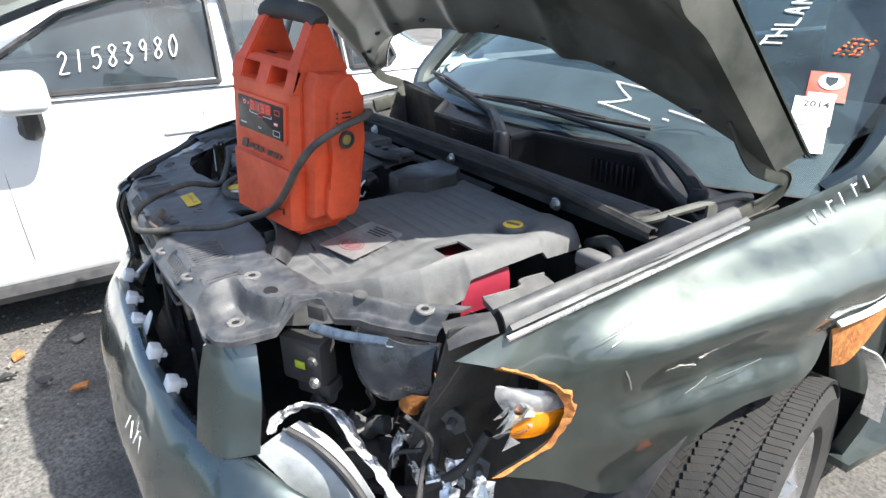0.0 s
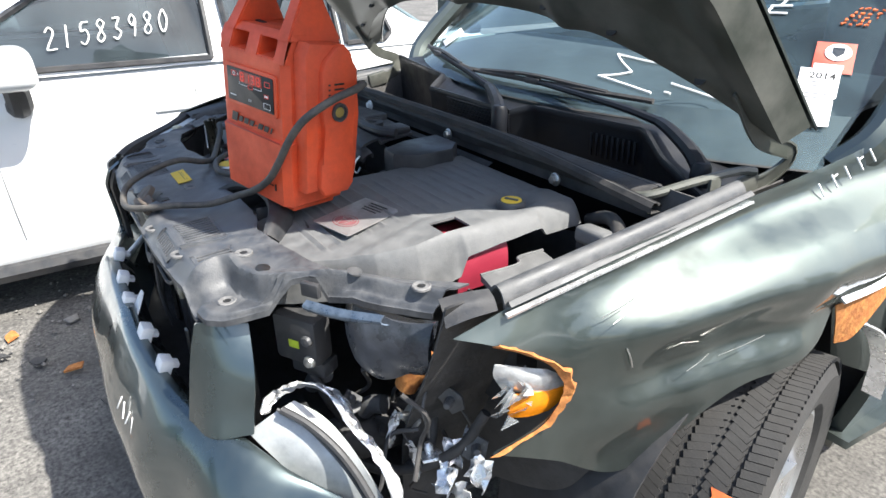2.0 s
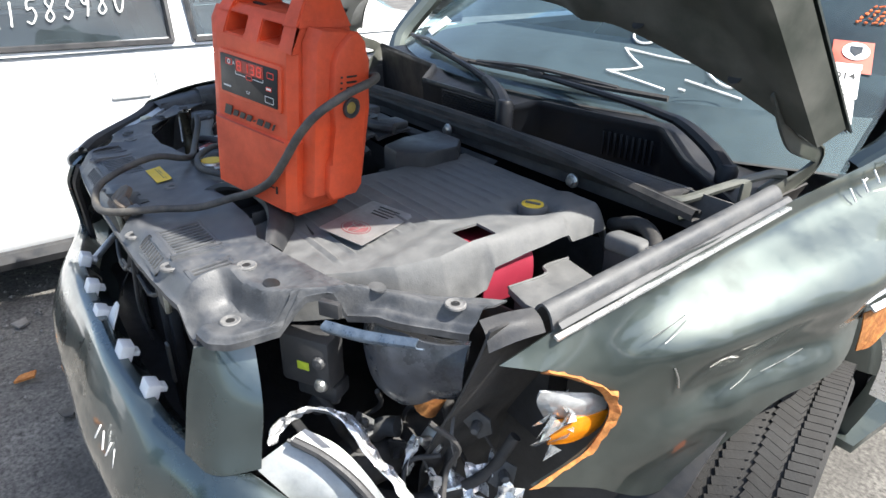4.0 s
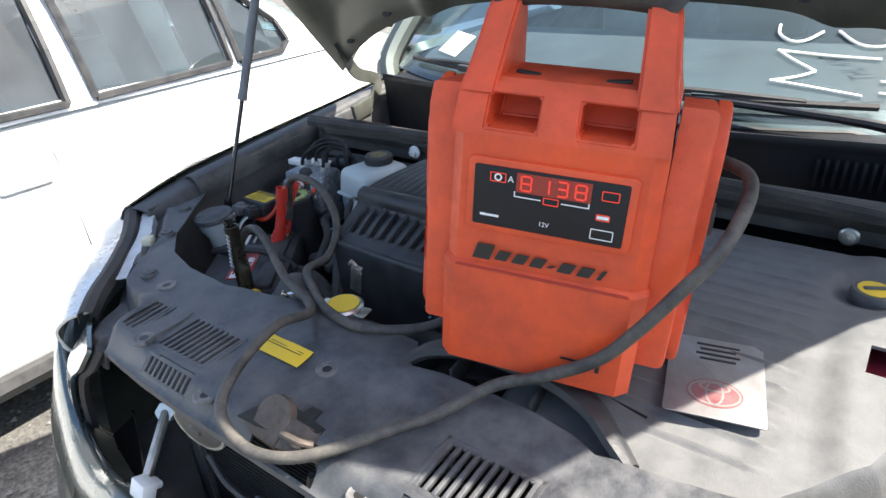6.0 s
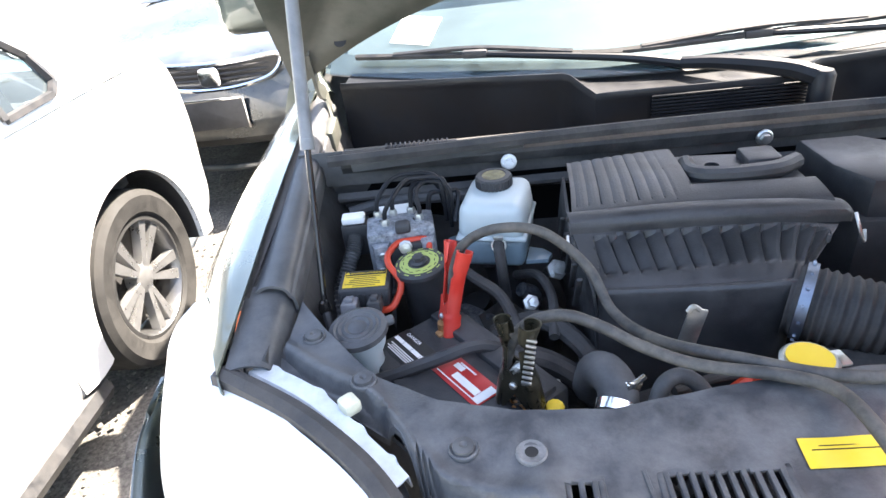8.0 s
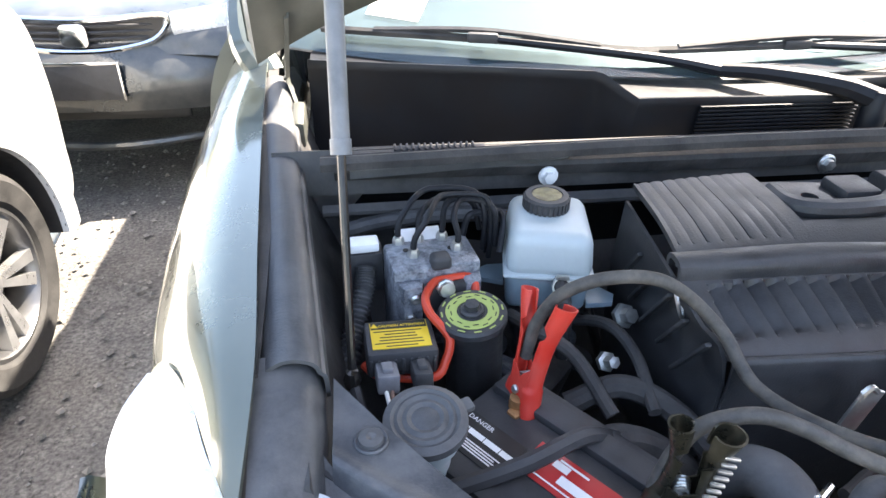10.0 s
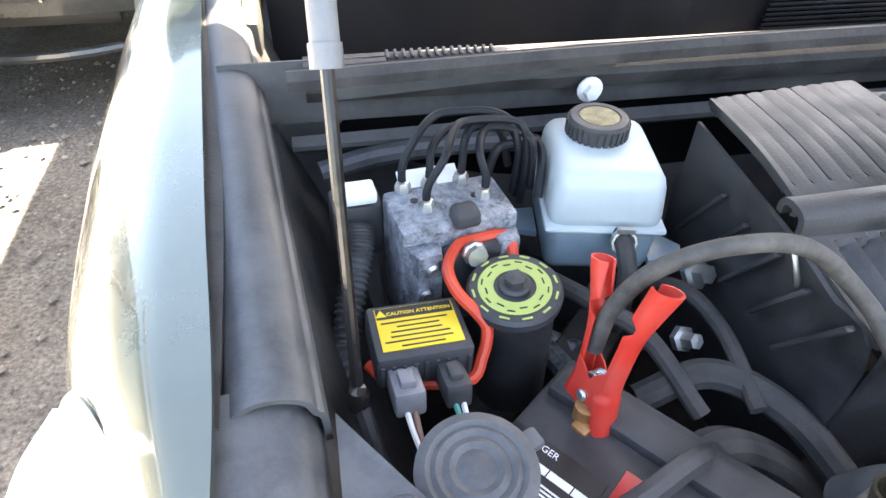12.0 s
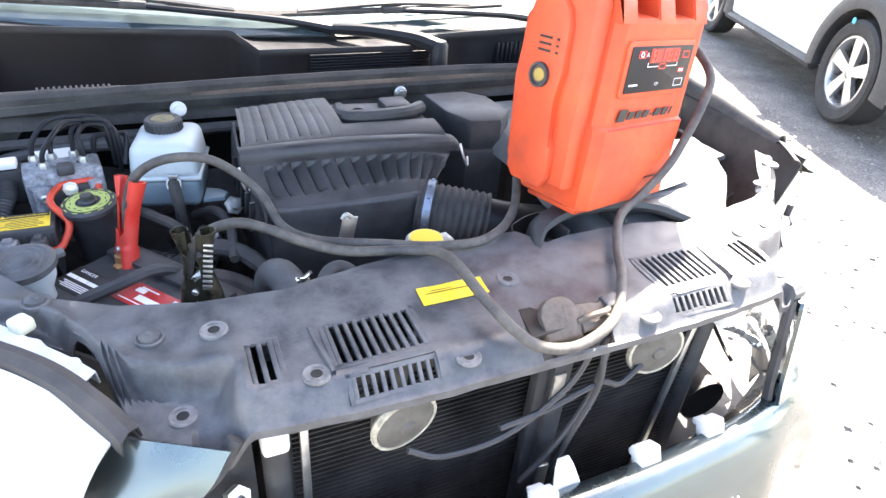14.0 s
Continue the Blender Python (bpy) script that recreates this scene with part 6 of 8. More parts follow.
for k in range(5):
    bm = B()
    add_box(bm, (.008, .005, .085 - .012 * (k % 2)), at(-.287, .640 + .040 * k, .905, 32), .002)
    part("side_rib", bm, M_BOX, ax)
bm = B()
add_tube(bm, [(-.10, .835, .985), (-.105, .79, .990), (-.07, .772, .992), (.0, .775, .992), (.04, .80, .990)], .012, 10)
add_lathe(bm, [(.010, 0), (.026, 0), (.026, .012), (.010, .012)], at(-.075, .80, .982), 20, True)
add_box(bm, (.05, .05, .018), at(.0, .825, .988), .006)
part("lid_loop", bm, M_BOX, ax, "moulded loop on the lid")
for x in (-.292, .070):
    bm = B()
    add_tube(bm, [(x, .690, .962), (x, .678, .950), (x + .004, .672, .935), (x + .010, .676, .928), (x + .012, .684, .940)], .0022, 6)
    part("wire_clip", bm, M_STEEL, ax, "bent wire clip")
bm = B()
add_box(bm, (.022, .004, .050), at(-.170, .548, .912, 0, 12), .0015)
add_tube(bm, [(-.178, .546, .935), (-.172, .546, .942), (-.164, .546, .936)], .003, 6)
part("metal_tab", bm, M_STEEL, ax, "loose metal tab in front")
ih = thing("intake_hose", (.06, .57, .85), "ribbed black intake hose with a steel hose clamp", "hose")
bm = B()
add_tube(bm, [(-.035, .612, .895), (.01, .585, .892), (.06, .560, .885)], .044, 20, 90, .0018, 10)
part("bellows", bm, M_RUBBER, ih, "ribbed rubber bellows")
bm = B()
add_tube(bm, [(.055, .563, .886), (.075, .553, .883), (.12, .535, .878), (.20, .52, .87), (.26, .53, .865)], lambda f: .043 if f < .06 else .037, 20, 40)
part("pipe", bm, M_GLOSSBLK, ih, "smooth black intake pipe")
bm = B()
q = Vector((.045, -.027, -.003)).to_track_quat("Z", "Y").to_matrix().to_4x4()
add_lathe(bm, [(.0445, -.006), (.0485, -.006), (.0485, .006), (.0445, .006)], Matrix.Translation((-.020, .604, .894)) @ q, 28, True)
for k in range(14):
    add_box(bm, (.006, .004, .004), Matrix.Translation((-.020, .604, .894)) @ q @ pose(0, 0, 0, 0, 0, 360 / 14 * k) @ at(.049, 0, 0), .0008)
part("hose_clamp", bm, mat("blue_grey_steel", (.20, .23, .28), .4, .8), ih)
ic = thing("inverter_lid_box", (.13, .80, .90), "smooth black electrical box with a sloped lid", "electrical box")
bm = B()
add_prism(bm, [(.080, .885), (.165, .885), (.200, .850), (.205, .765), (.165, .722), (.110, .730), (.085, .79)], .93, .985, None, .008)
part("lid", bm, M_BOX, ic)
bm = B()
add_prism(bm, [(.070, .895), (.175, .895), (.21, .855), (.215, .76), (.17, .712), (.10, .72), (.075, .79)], .70, .93, None, .004)
part("body", bm, M_BLACK, ic)

# lower engine clutter in the shade
gr = [("black_hose", [(-.46, .53, .80), (-.38, .60, .835), (-.30, .60, .80), (-.24, .55, .74)], .016), ("black_hose", [(-.40, .66, .83), (-.34, .66, .85), (-.29, .62, .84), (-.25, .56, .80)], .013),
      ("thin_loom", [(-.36, .79, .84), (-.33, .74, .87), (-.315, .69, .865), (-.32, .62, .85)], .007), ("thin_loom", [(-.44, .77, .87), (-.42, .72, .885), (-.385, .69, .87), (-.36, .63, .84)], .008),
      ("black_hose", [(-.08, .47, .88), (-.05, .52, .86), (.0, .54, .85), (.10, .48, .87), (.16, .50, .88)], .017), ("thin_loom", [(-.20, .50, .86), (-.12, .53, .85), (.0, .50, .86), (.06, .55, .84)], .006)]
for nm, pts, r in gr:
    t = thing(nm, pts[0], "black rubber hose in the shaded engine bay" if "hose" in nm else "thin black wiring loom between engine parts", "hose" if "hose" in nm else "wiring", "bay hoses" if "hose" in nm else "bay wiring")
    bm = B()
    add_tube(bm, pts, r, 10, 60, .0008 if r > .012 else 0, 0)
    part("tube", bm, M_RUBBER, t)
ow = thing("orange_high_voltage_cable", (.0, .55, .83), "orange high-voltage cable low behind the radiator", "cable")
bm = B()
add_tube(bm, [(-.16, .50, .83), (-.08, .53, .855), (-.02, .52, .85), (.04, .50, .86)], .008, 8)
part("cable", bm, M_REDHOSE, ow)
wp = thing("water_neck", (-.26, .50, .86), "grey rubber water elbow with a bright hose clamp", "pipe")
bm = B()
add_tube(bm, [(-.285, .545, .83), (-.282, .530, .868), (-.274, .508, .886), (-.266, .486, .880), (-.272, .462, .862), (-.285, .440, .835)], .0225, 18, 40)
part("elbow", bm, mat("dusty_elbow_rubber", (.075, .075, .077), .55, 0, .3, 30.0, .2, 300, (.2, .2, .2), .4, 24.0), wp, "dusty rubber elbow")
bm = B()
q = Vector((-.010, -.024, -.012)).to_track_quat("Z", "Y").to_matrix().to_4x4()
add_lathe(bm, [(.0228, -.006), (.0246, -.006), (.0246, .006), (.0228, .006)], Matrix.Translation((-.270, .467, .868)) @ q, 28, True)
add_box(bm, (.022, .008, .012), at(-.252, .478, .892, 0, 20, 30), .002)
add_lathe(bm, [(0, -.012), (.0035, -.012), (.0035, .012), (0, .012)], at(-.248, .480, .896, 0, 80, 30), 10)
part("hose_clamp", bm, M_CHROME, wp, "bright worm-drive hose clamp")
bm = B()
add_lathe(bm, [(0, 0), (.010, 0), (.011, .008), (.008, .014), (0, .015)], at(-.335, .478, .862, 20, -10), 12)
part("yellow_plug", bm, M_YELLOW, wp, "small yellow plug")
bm = B()
add_tube(bm, [(-.345, .470, .845), (-.330, .462, .862), (-.318, .452, .856), (-.312, .440, .84)], .013, 12)
part("outlet_stub", bm, M_PLASTIC, wp, "pale grey outlet stub")
for pts, r in (([(-.235, .455, .872), (-.222, .470, .900), (-.200, .476, .905), (-.180, .465, .890), (-.175, .44, .865)], .009), ([(-.245, .448, .855), (-.225, .452, .880), (-.195, .450, .885), (-.165, .455, .875)], .013)):
    bm = B()
    add_tube(bm, pts, r, 12)
    part("bypass_hose", bm, M_PLASTIC, wp, "grey bypass hose")
rng = random.Random(21)
for k in range(26):
    x, y, z = rng.uniform(-.50, .12), rng.uniform(.46, .92), rng.uniform(.60, .79)
    if -.31 < x < .06 and .58 < y < .87:
        z -= .12
    t = thing("engine_fitting", (x, y, z), "grimy dark engine fitting deep in the bay", "engine part", "engine fittings")
    bm = B()
    if k % 3 == 0:
        add_box(bm, (rng.uniform(.04, .12), rng.uniform(.04, .10), rng.uniform(.05, .14)), at(x, y, z, rng.uniform(-20, 20), rng.uniform(-20, 20), rng.uniform(0, 90)), .008)
    elif k % 3 == 1:
        add_lathe(bm, [(0, -.05), (.03, -.05), (.033, .0), (.028, .03), (.03, .04), (0, .045)], at(x, y, z, rng.uniform(-60, 60), rng.uniform(-60, 60)), 16)
    else:
        add_tube(bm, [(x, y, z - .1), (x + rng.uniform(-.05, .05), y, z), (x + rng.uniform(-.08, .08), y + rng.uniform(-.08, .08), z + .03)], rng.uniform(.008, .016), 8)
    part("fitting", bm, (M_DARK, M_BLACK, M_CAST)[k % 3 if k % 5 else 0], t)
for x, y, z, s in ((-.30, .765, .86, .016), (-.345, .70, .85, .012), (-.52, .60, .84, .018), (-.33, .56, .82, .012)):
    t = thing("small_steel_fitting", (x, y, z), "bright steel bolt head in the dark bay", "bolt", "bay bolts")
    bm = B()
    add_lathe(bm, [(0, 0), (s, 0), (s, .006), (s * .6, .007), (s * .6, .02), (0, .021)], at(x, y, z, 50, 20), 6)
    part("bolt", bm, M_STEEL, t)

# ---- jump starter on the radiator cover ----
js = thing("jump_starter", (.21, .45, .972), "orange-red portable jump starter with a black grip", "jump starter")
U, V = Vector((.9650, .2470, -.0790)).normalized(), Vector((.0650, .0640, .9957)).normalized()
V = (V - U * U.dot(V)).normalized()
NJ = U.cross(V)
J0 = Matrix.Translation(Vector((.1455, .4120, 1.1355)) + U * .0675) @ Matrix((U, V, NJ)).transposed().to_4x4()
# local frame: x across the face, y up, z out of the face; the display's lower edge is y = 0
bm = B()
def js_ring(y, hw, zf, zb, r=.012):
    return [(-hw, y, zb + r), (-hw, y, zf - r), (-hw + r, y, zf), (0, y, zf), (hw - r, y, zf), (hw, y, zf - r), (hw, y, zb + r), (hw - r, y, zb), (-hw + r, y, zb), (-hw, y, zb + r)]
lv = [(-.160, .094, -.004, -.120), (-.157, .098, .002, -.124), (-.060, .098, .004, -.126), (-.046, .099, .004, -.126), (-.042, .096, -.002, -.126), (.083, .094, -.002, -.126)]
rows = [js_ring(*l) for l in lv]
add_grid(bm, np.array(rows)[:, ::-1])
for k, flip in ((0, False), (-1, True)):
    r = rows[k][:-1]
    add_mesh(bm, r, [tuple(range(9))[::1 if flip else -1]])
bmesh.ops.remove_doubles(bm, verts=bm.verts, dist=.0003)
body = part("case", bm, M_RED, js, "scuffed moulded front case", sharp=28, m=J0)
for s in (1, -1):
    bm = B()
    add_prism(bm, [(-.020, -.128), (-.112, -.128), (-.126, -.110), (-.130, .0), (-.128, .075), (-.098, .115), (-.030, .120), (-.020, .10)], 0, .030, J0 @ at(s * .095, 0, 0, 0, 90 * 1, 0) @ (Matrix.Identity(4) if s > 0 else pose(0, 0, 0, 0, 0, 0)) @ Matrix.Scale(-1, 4, (1, 0, 0)) @ (at(0, 0, 0) if s > 0 else Matrix.Scale(-1, 4, (0, 0, 1))), .006)
    bmesh.ops.recalc_face_normals(bm, faces=bm.faces)
    wing = part("side_pod", bm, M_RED, js, "ridged side pod")
    bm = B()
    add_prism(bm, [(-.050, -.134), (-.100, -.134), (-.112, -.120), (-.112, .080), (-.104, .104), (-.090, .117), (-.074, .112), (-.052, .092), (-.046, .075), (-.044, .020), (-.050, -.015), (-.050, -.062), (-.042, -.075), (-.040, -.118)], 0, .012, J0 @ at(s * .124, 0, 0, 0, 90, 0) @ Matrix.Scale(-1, 4, (1, 0, 0)) @ (at(0, 0, 0) if s > 0 else Matrix.Scale(-1, 4, (0, 0, 1))), .004)
    bmesh.ops.recalc_face_normals(bm, faces=bm.faces)
    part("pod_ridge", bm, M_RED, wing)
    bm = B()
    add_lathe(bm, [(0, .001), (.012, .001), (.0125, .004), (.0155, .004), (.0155, -.002), (0, -.002)], J0 @ at(s * .137, .010, -.078, 0, 90 * s), 24)
    part("socket", bm, M_BLACK, wing, "round black outlet socket")
    bm = B()
    add_lathe(bm, [(0, .0015), (.008, .0015), (.009, .0008), (0, .0)], J0 @ at(s * .1375, .010, -.078, 0, 90 * s), 16)
    part("socket_core", bm, mat("brass_core", (.35, .26, .08), .4, .6), wing)
    # slits are thin bars, black for the shade inside
    for k in range(3):
        bm = B()
        add_box(bm, (.0015, .003, .020), J0 @ at(s * .1365, .040 + .008 * k, -.078), .0005)
        part("vent_slit", bm, M_INK_SHADE, wing)
        bm = B()
        add_box(bm, (.0015, .003, .004), J0 @ at(s * .1365, .040 + .008 * k, -.058), .0005)
        part("vent_slit", bm, M_INK_SHADE, wing)
# handle uprights and grip
for s in (1, -1):
    bm = B()
    rows = []
    for y, x, w, zf, zb in ((.118, .076, .017, -.012, -.118), (.135, .0735, .0155, -.022, -.110), (.160, .0705, .0145, -.036, -.098), (.182, .068, .0140, -.048, -.088), (.194, .066, .013, -.056, -.080)):
        rows.append([(s * x - w, y, zb), (s * x - w, y, zf), (s * x + w, y, zf), (s * x + w, y, zb), (s * x - w, y, zb)])
    add_grid(bm, np.array(rows)[:, ::-1])
    add_mesh(bm, rows[-1][:-1], [(0, 1, 2, 3)])
    bmesh.ops.remove_doubles(bm, verts=bm.verts, dist=.0003)
    es = [e for e in bm.edges if len(e.link_faces) == 2 and e.calc_face_angle(0) > .8]
    bmesh.ops.bevel(bm, geom=es, offset=.003, segments=2, affect="EDGES")
    part("handle_upright", bm, M_RED, js, m=J0)
bm = B()
add_tube(bm, [(-.078, .190, -.068), (-.06, .201, -.068), (0, .204, -.068), (.06, .201, -.068), (.078, .190, -.068)], .0165, 16, 40)
part("grip", bm, M_RUBBER, js, "black soft grip", m=J0)
# upper case with two sunk finger recesses
bm = B()
bx, by = (-.0935, -.064, -.018, .018, .064, .0935), (.083, .089, .118, .130)
def face_z(y):
    return float(np.interp(y, [.083, .089, .118, .130], [-.002, -.003, -.013, -.026]))
for i in range(5):
    for j in range(3):
        x0, x1, y0, y1 = bx[i], bx[i + 1], by[j], by[j + 1]
        k0, k1 = 1 - .6 * (y0 - .083), 1 - .6 * (y1 - .083)
        front = [(x0 * k0, y0, face_z(y0)), (x1 * k0, y0, face_z(y0)), (x1 * k1, y1, face_z(y1)), (x0 * k1, y1, face_z(y1))]
        if i in (1, 3) and j == 1:
            back = [(x * .97 + .0006 * (1 if x < 0 else -1), y + (.004 if n < 2 else -.004), z - .040) for n, (x, y, z) in enumerate(front)]
            add_mesh(bm, front + back, ((0, 1, 5, 4), (1, 2, 6, 5), (2, 3, 7, 6), (3, 0, 4, 7), (4, 5, 6, 7)))
        else:
            add_mesh(bm, front, ((0, 1, 2, 3),))
kt = 1 - .6 * .047
top = [(-.0935 * kt, .130, -.026), (.0935 * kt, .130, -.026), (.0935 * kt, .130, -.110), (-.0935 * kt, .130, -.110)]
low = [(-.0935, .083, -.002), (.0935, .083, -.002), (.0935, .083, -.126), (-.0935, .083, -.126)]
add_mesh(bm, top, ((0, 1, 2, 3),))
add_mesh(bm, low + top, ((1, 2, 6, 5), (2, 3, 7, 6), (3, 0, 4, 7)))
bmesh.ops.remove_doubles(bm, verts=bm.verts, dist=.0004)
bmesh.ops.recalc_face_normals(bm, faces=bm.faces)
es = [e for e in bm.edges if len(e.link_faces) == 2 and e.calc_face_angle(0) > .5]
bmesh.ops.bevel(bm, geom=es, offset=.002, segments=2, affect="EDGES")
part("upper_case", bm, M_RED, js, "upper case with two sunk finger recesses", m=J0)
# slots are black bars that paint the shade in the opening
for s in (1, -1):
    bm = B()
    add_box(bm, (.022, .003, .010), at(s * .040, .1305, -.052, 0, 0, 6 * s), .001)
    part("strap_slot", bm, M_INK_SHADE, js, "slot behind the recess, its shade a black bar", m=J0)
# display
bm = B()
add_prism(bm, rounded(.150, .070, .006), -.003, .0015, at(0, .029, 0), .001)
part("bezel", bm, M_RED, js, m=J0)
bm = B()
add_prism(bm, rounded(.1365, .0575, .002), 0, .001, at(0, .029, .0018), .0003)
disp = part("display_panel", bm, M_GLOSSBLK, js, "black display panel with red digits", m=J0)
bm = B()
add_box(bm, (.066, .018, .0006), at(.004, .046, .0032))
part("led_window", bm, M_LEDOFF, disp, m=J0)
SEG = {"0": "abcdef", "1": "bc", "3": "abcdg", "8": "abcdefg", "2": "abged"}
GEO = {"a": (0, .0065, 1), "g": (0, 0, 1), "d": (0, -.0065, 1), "f": (-.0045, .0033, 0), "b": (.0045, .0033, 0), "e": (-.0045, -.0033, 0), "c": (.0045, -.0033, 0)}
for k, ch in enumerate("8138"):
    for sgm in SEG[ch]:
        x, y, hz = GEO[sgm]
        bm = B()
        add_box(bm, (.0075 if hz else .0018, .0018 if hz else .0060, .0004), at(-.020 + .016 * k + x, .046 + y, .0040))
        part("digit_segment", bm, M_LED, disp, m=J0)
bm = B()
add_box(bm, (.024, .0010, .0003), at(-.018, .0325, .0032))
add_box(bm, (.024, .0010, .0003), at(.024, .0325, .0032))
for x in (-.030, .036):
    add_box(bm, (.0010, .005, .0003), at(x, .0348, .0032))
for dx, dy, a, b in ((0, .0045, .019, .0008), (0, -.0045, .019, .0008), (.0095, 0, .0008, .009), (-.0095, 0, .0008, .009)):
    add_box(bm, (a, b, .0003), at(.050 + dx, .010 + dy, .0032))
part("panel_frame", bm, M_WHITEPL, disp, "white printed frame lines", m=J0)
bm = B()
add_text(bm, "12V", .006, at(-.006, .008, .0031), .0001)
add_text(bm, "A", .008, at(-.037, .045, .0031), .0001)
add_lathe(bm, [(.0022, 0), (.0036, 0), (.0036, .0004), (.0022, .0004)], at(-.046, .048, .003), 14, True)
add_box(bm, (.018, .0022, .0003), at(-.052, .0105, .0032))
part("panel_print", bm, M_WHITEPL, disp, "white printed lines", m=J0)
for x, y, w, h in ((.053, .046, .014, .008), (-.046, .048, .014, .008), (.003, .0325, .013, .006), (.049, .026, .011, .005)):
    bm = B()
    for dx, dy, a, b in ((0, h / 2, w, .0008), (0, -h / 2, w, .0008), (w / 2, 0, .0008, h), (-w / 2, 0, .0008, h)):
        add_box(bm, (a, b, .0003), at(x + dx, y + dy, .0033))
    part("button_outline", bm, M_LED, disp, m=J0)
bm = B()
add_box(bm, (.010, .003, .0004), at(.049, .026, .0033))
part("lit_button", bm, M_WHITEPL, disp, m=J0)
# maker's lettering kept as plain slanted bars
for k, (x, w, h) in enumerate(((-.059, .019, .016), (-.040, .014, .010), (-.023, .014, .010), (-.006, .014, .010), (.0065, .007, .003), (.0205, .015, .010), (.038, .014, .010), (.0525, .006, .010))):
    bm = B()
    add_prism(bm, [(-w / 2 - .002, -h / 2), (w / 2 - .004, -h / 2), (w / 2 + .001, h / 2), (-w / 2 + .003, h / 2)], 0, .0008, at(x + .004, -.030 + (h - .010) * .2, .0005))
    part("lettering_bar", bm, M_INK_SHADE, js, m=J0)
bm = B()
add_box(bm, (.165, .0025, .002), at(0, -.0455, .0035), .0005)
part("groove", bm, mat("shaded_seam_plastic", (.36, .030, .016), .5, 0, .2, 20.0, .1), js, m=J0)
bm = B()
add_box(bm, (.030, .002, .0008), at(.045, -.125, .0042))
add_box(bm, (.004, .012, .0008), at(.066, -.127, .0042))
part("small_mark", bm, M_INK_SHADE, js, m=J0)
for s in (1, -1):
    bm = B()
    add_box(bm, (.03, .012, .09), at(s * .075, -.164, -.06), .004)
    part("foot", bm, M_RED, js, m=J0)

# ---- jumper cables ----
for lab, pts in (("thick dusty grey jumper cable arching from the red clamp", [(-.452, .660, .905), (-.444, .663, .945), (-.425, .655, .985), (-.384, .645, 1.007), (-.329, .641, .999), (-.278, .622, .957), (-.254, .575, .920), (-.222, .500, .936), (-.15, .448, .948), (-.09, .418, .952), (-.02, .415, .952), (.050, .470, .953), (.085, .53, 1.0), (.095, .545, 1.05)]),
                 ("thick dusty grey jumper cable rising from the black clamp", [(-.388, .498, .905), (-.378, .500, .945), (-.358, .502, .970), (-.322, .495, .982), (-.286, .485, .972), (-.250, .468, .958), (-.20, .446, .948), (-.13, .420, .952), (-.100, .392, .960), (-.098, .345, .972), (-.090, .285, .962), (-.072, .238, .946), (-.045, .222, .932), (.000, .219, .926), (.055, .236, .936), (.105, .290, .946), (.140, .345, .948), (.176, .392, .966), (.220, .408, .985), (.270, .422, 1.016), (.302, .434, 1.054), (.330, .447, 1.096), (.352, .468, 1.130), (.358, .515, 1.155), (.348, .560, 1.165), (.315, .590, 1.165), (.290, .590, 1.160)])):
    t = thing("jumper_cable", pts[0], lab, "jumper cable", "jumper cables")
    bm = B()
    add_tube(bm, pts, .0064, 12, 200)
    part("cable", bm, M_CABLE, t)


# ---- crushed front corner ----
lp = thing("broken_side_lamp", (.745, .61, .77), "smashed corner lamp, clear shards over an amber reflector", "lamp")
bm = B()
add_grid(bm, net([[(.742, .548, .862), (.752, .585, .850), (.758, .63, .832)], [(.735, .552, .838), (.757, .600, .826), (.764, .655, .812)], [(.728, .575, .800), (.752, .62, .79), (.762, .662, .785)]], 14, 14))
M_SHARD = glass_mat("clear_shard", (.88, .92, .94), .06, 1.5, film=.22)
part("clear_lens", bm, M_CLEAR, lp, "cracked clear lens", thick=0.003)
bm = B()
add_grid(bm, net([[(.744, .585, .795), (.758, .63, .793), (.766, .662, .792)], [(.742, .578, .775), (.756, .62, .772), (.764, .655, .77)], [(.735, .582, .752), (.748, .61, .750), (.756, .64, .752)]], 14, 14))
part("amber_reflector", bm, M_AMBER, lp, "amber reflector", thick=0.006)
rng = random.Random(5)
for k in range(18):
    bm = B()
    c = Vector((.735 + .02 * rng.random(), .56 + .05 * rng.random(), .77 + .06 * rng.random()))
    add_mesh(bm, [c + Vector((rng.uniform(-.014, .012), rng.uniform(-.026, .022), rng.uniform(-.020, .020))) for _ in range(3)] + [c + Vector((.003, .002, .004))], ((0, 1, 2), (0, 1, 3), (1, 2, 3), (0, 2, 3)))
    part("shard", bm, M_SHARD if k % 3 else M_CLEAR, lp)

fg = thing("broken_lens_piece", (.55, .33, .60), "dusty broken lamp lens lying on the bent bumper", "broken lens")
bm = B()
g = net([[(.478, .272, .690), (.490, .309, .715), (.489, .348, .725)], [(.505, .288, .668), (.522, .330, .696), (.526, .379, .705)], [(.525, .306, .640), (.556, .347, .666), (.570, .396, .680)],
         [(.550, .330, .600), (.586, .369, .626), (.613, .407, .645)], [(.578, .352, .550), (.617, .390, .575), (.642, .423, .590)]], 30, 18)
add_grid(bm, g)
part("lens", bm, mat("dusty_grey_lens", (.34, .36, .37), .28, .2, .3, 18.0, .2, 80, (.52, .52, .50), .6, 14.0), fg, "scratched grey lens", thick=0.004)
bm = B()
add_tube(bm, [(.506, .322, .730), (.541, .348, .715), (.581, .371, .690), (.616, .386, .660), (.645, .398, .620)], .0065, 8)
part("lens_frame", bm, M_BLACK, fg, "split black lens frame")
bm = B()
add_tube(bm, [(.496, .318, .726), (.530, .345, .708), (.570, .366, .680), (.606, .382, .648), (.636, .396, .604)], .0030, 8)
part("lens_bead", bm, M_PLASTIC, fg, "thin grey bead along the frame")
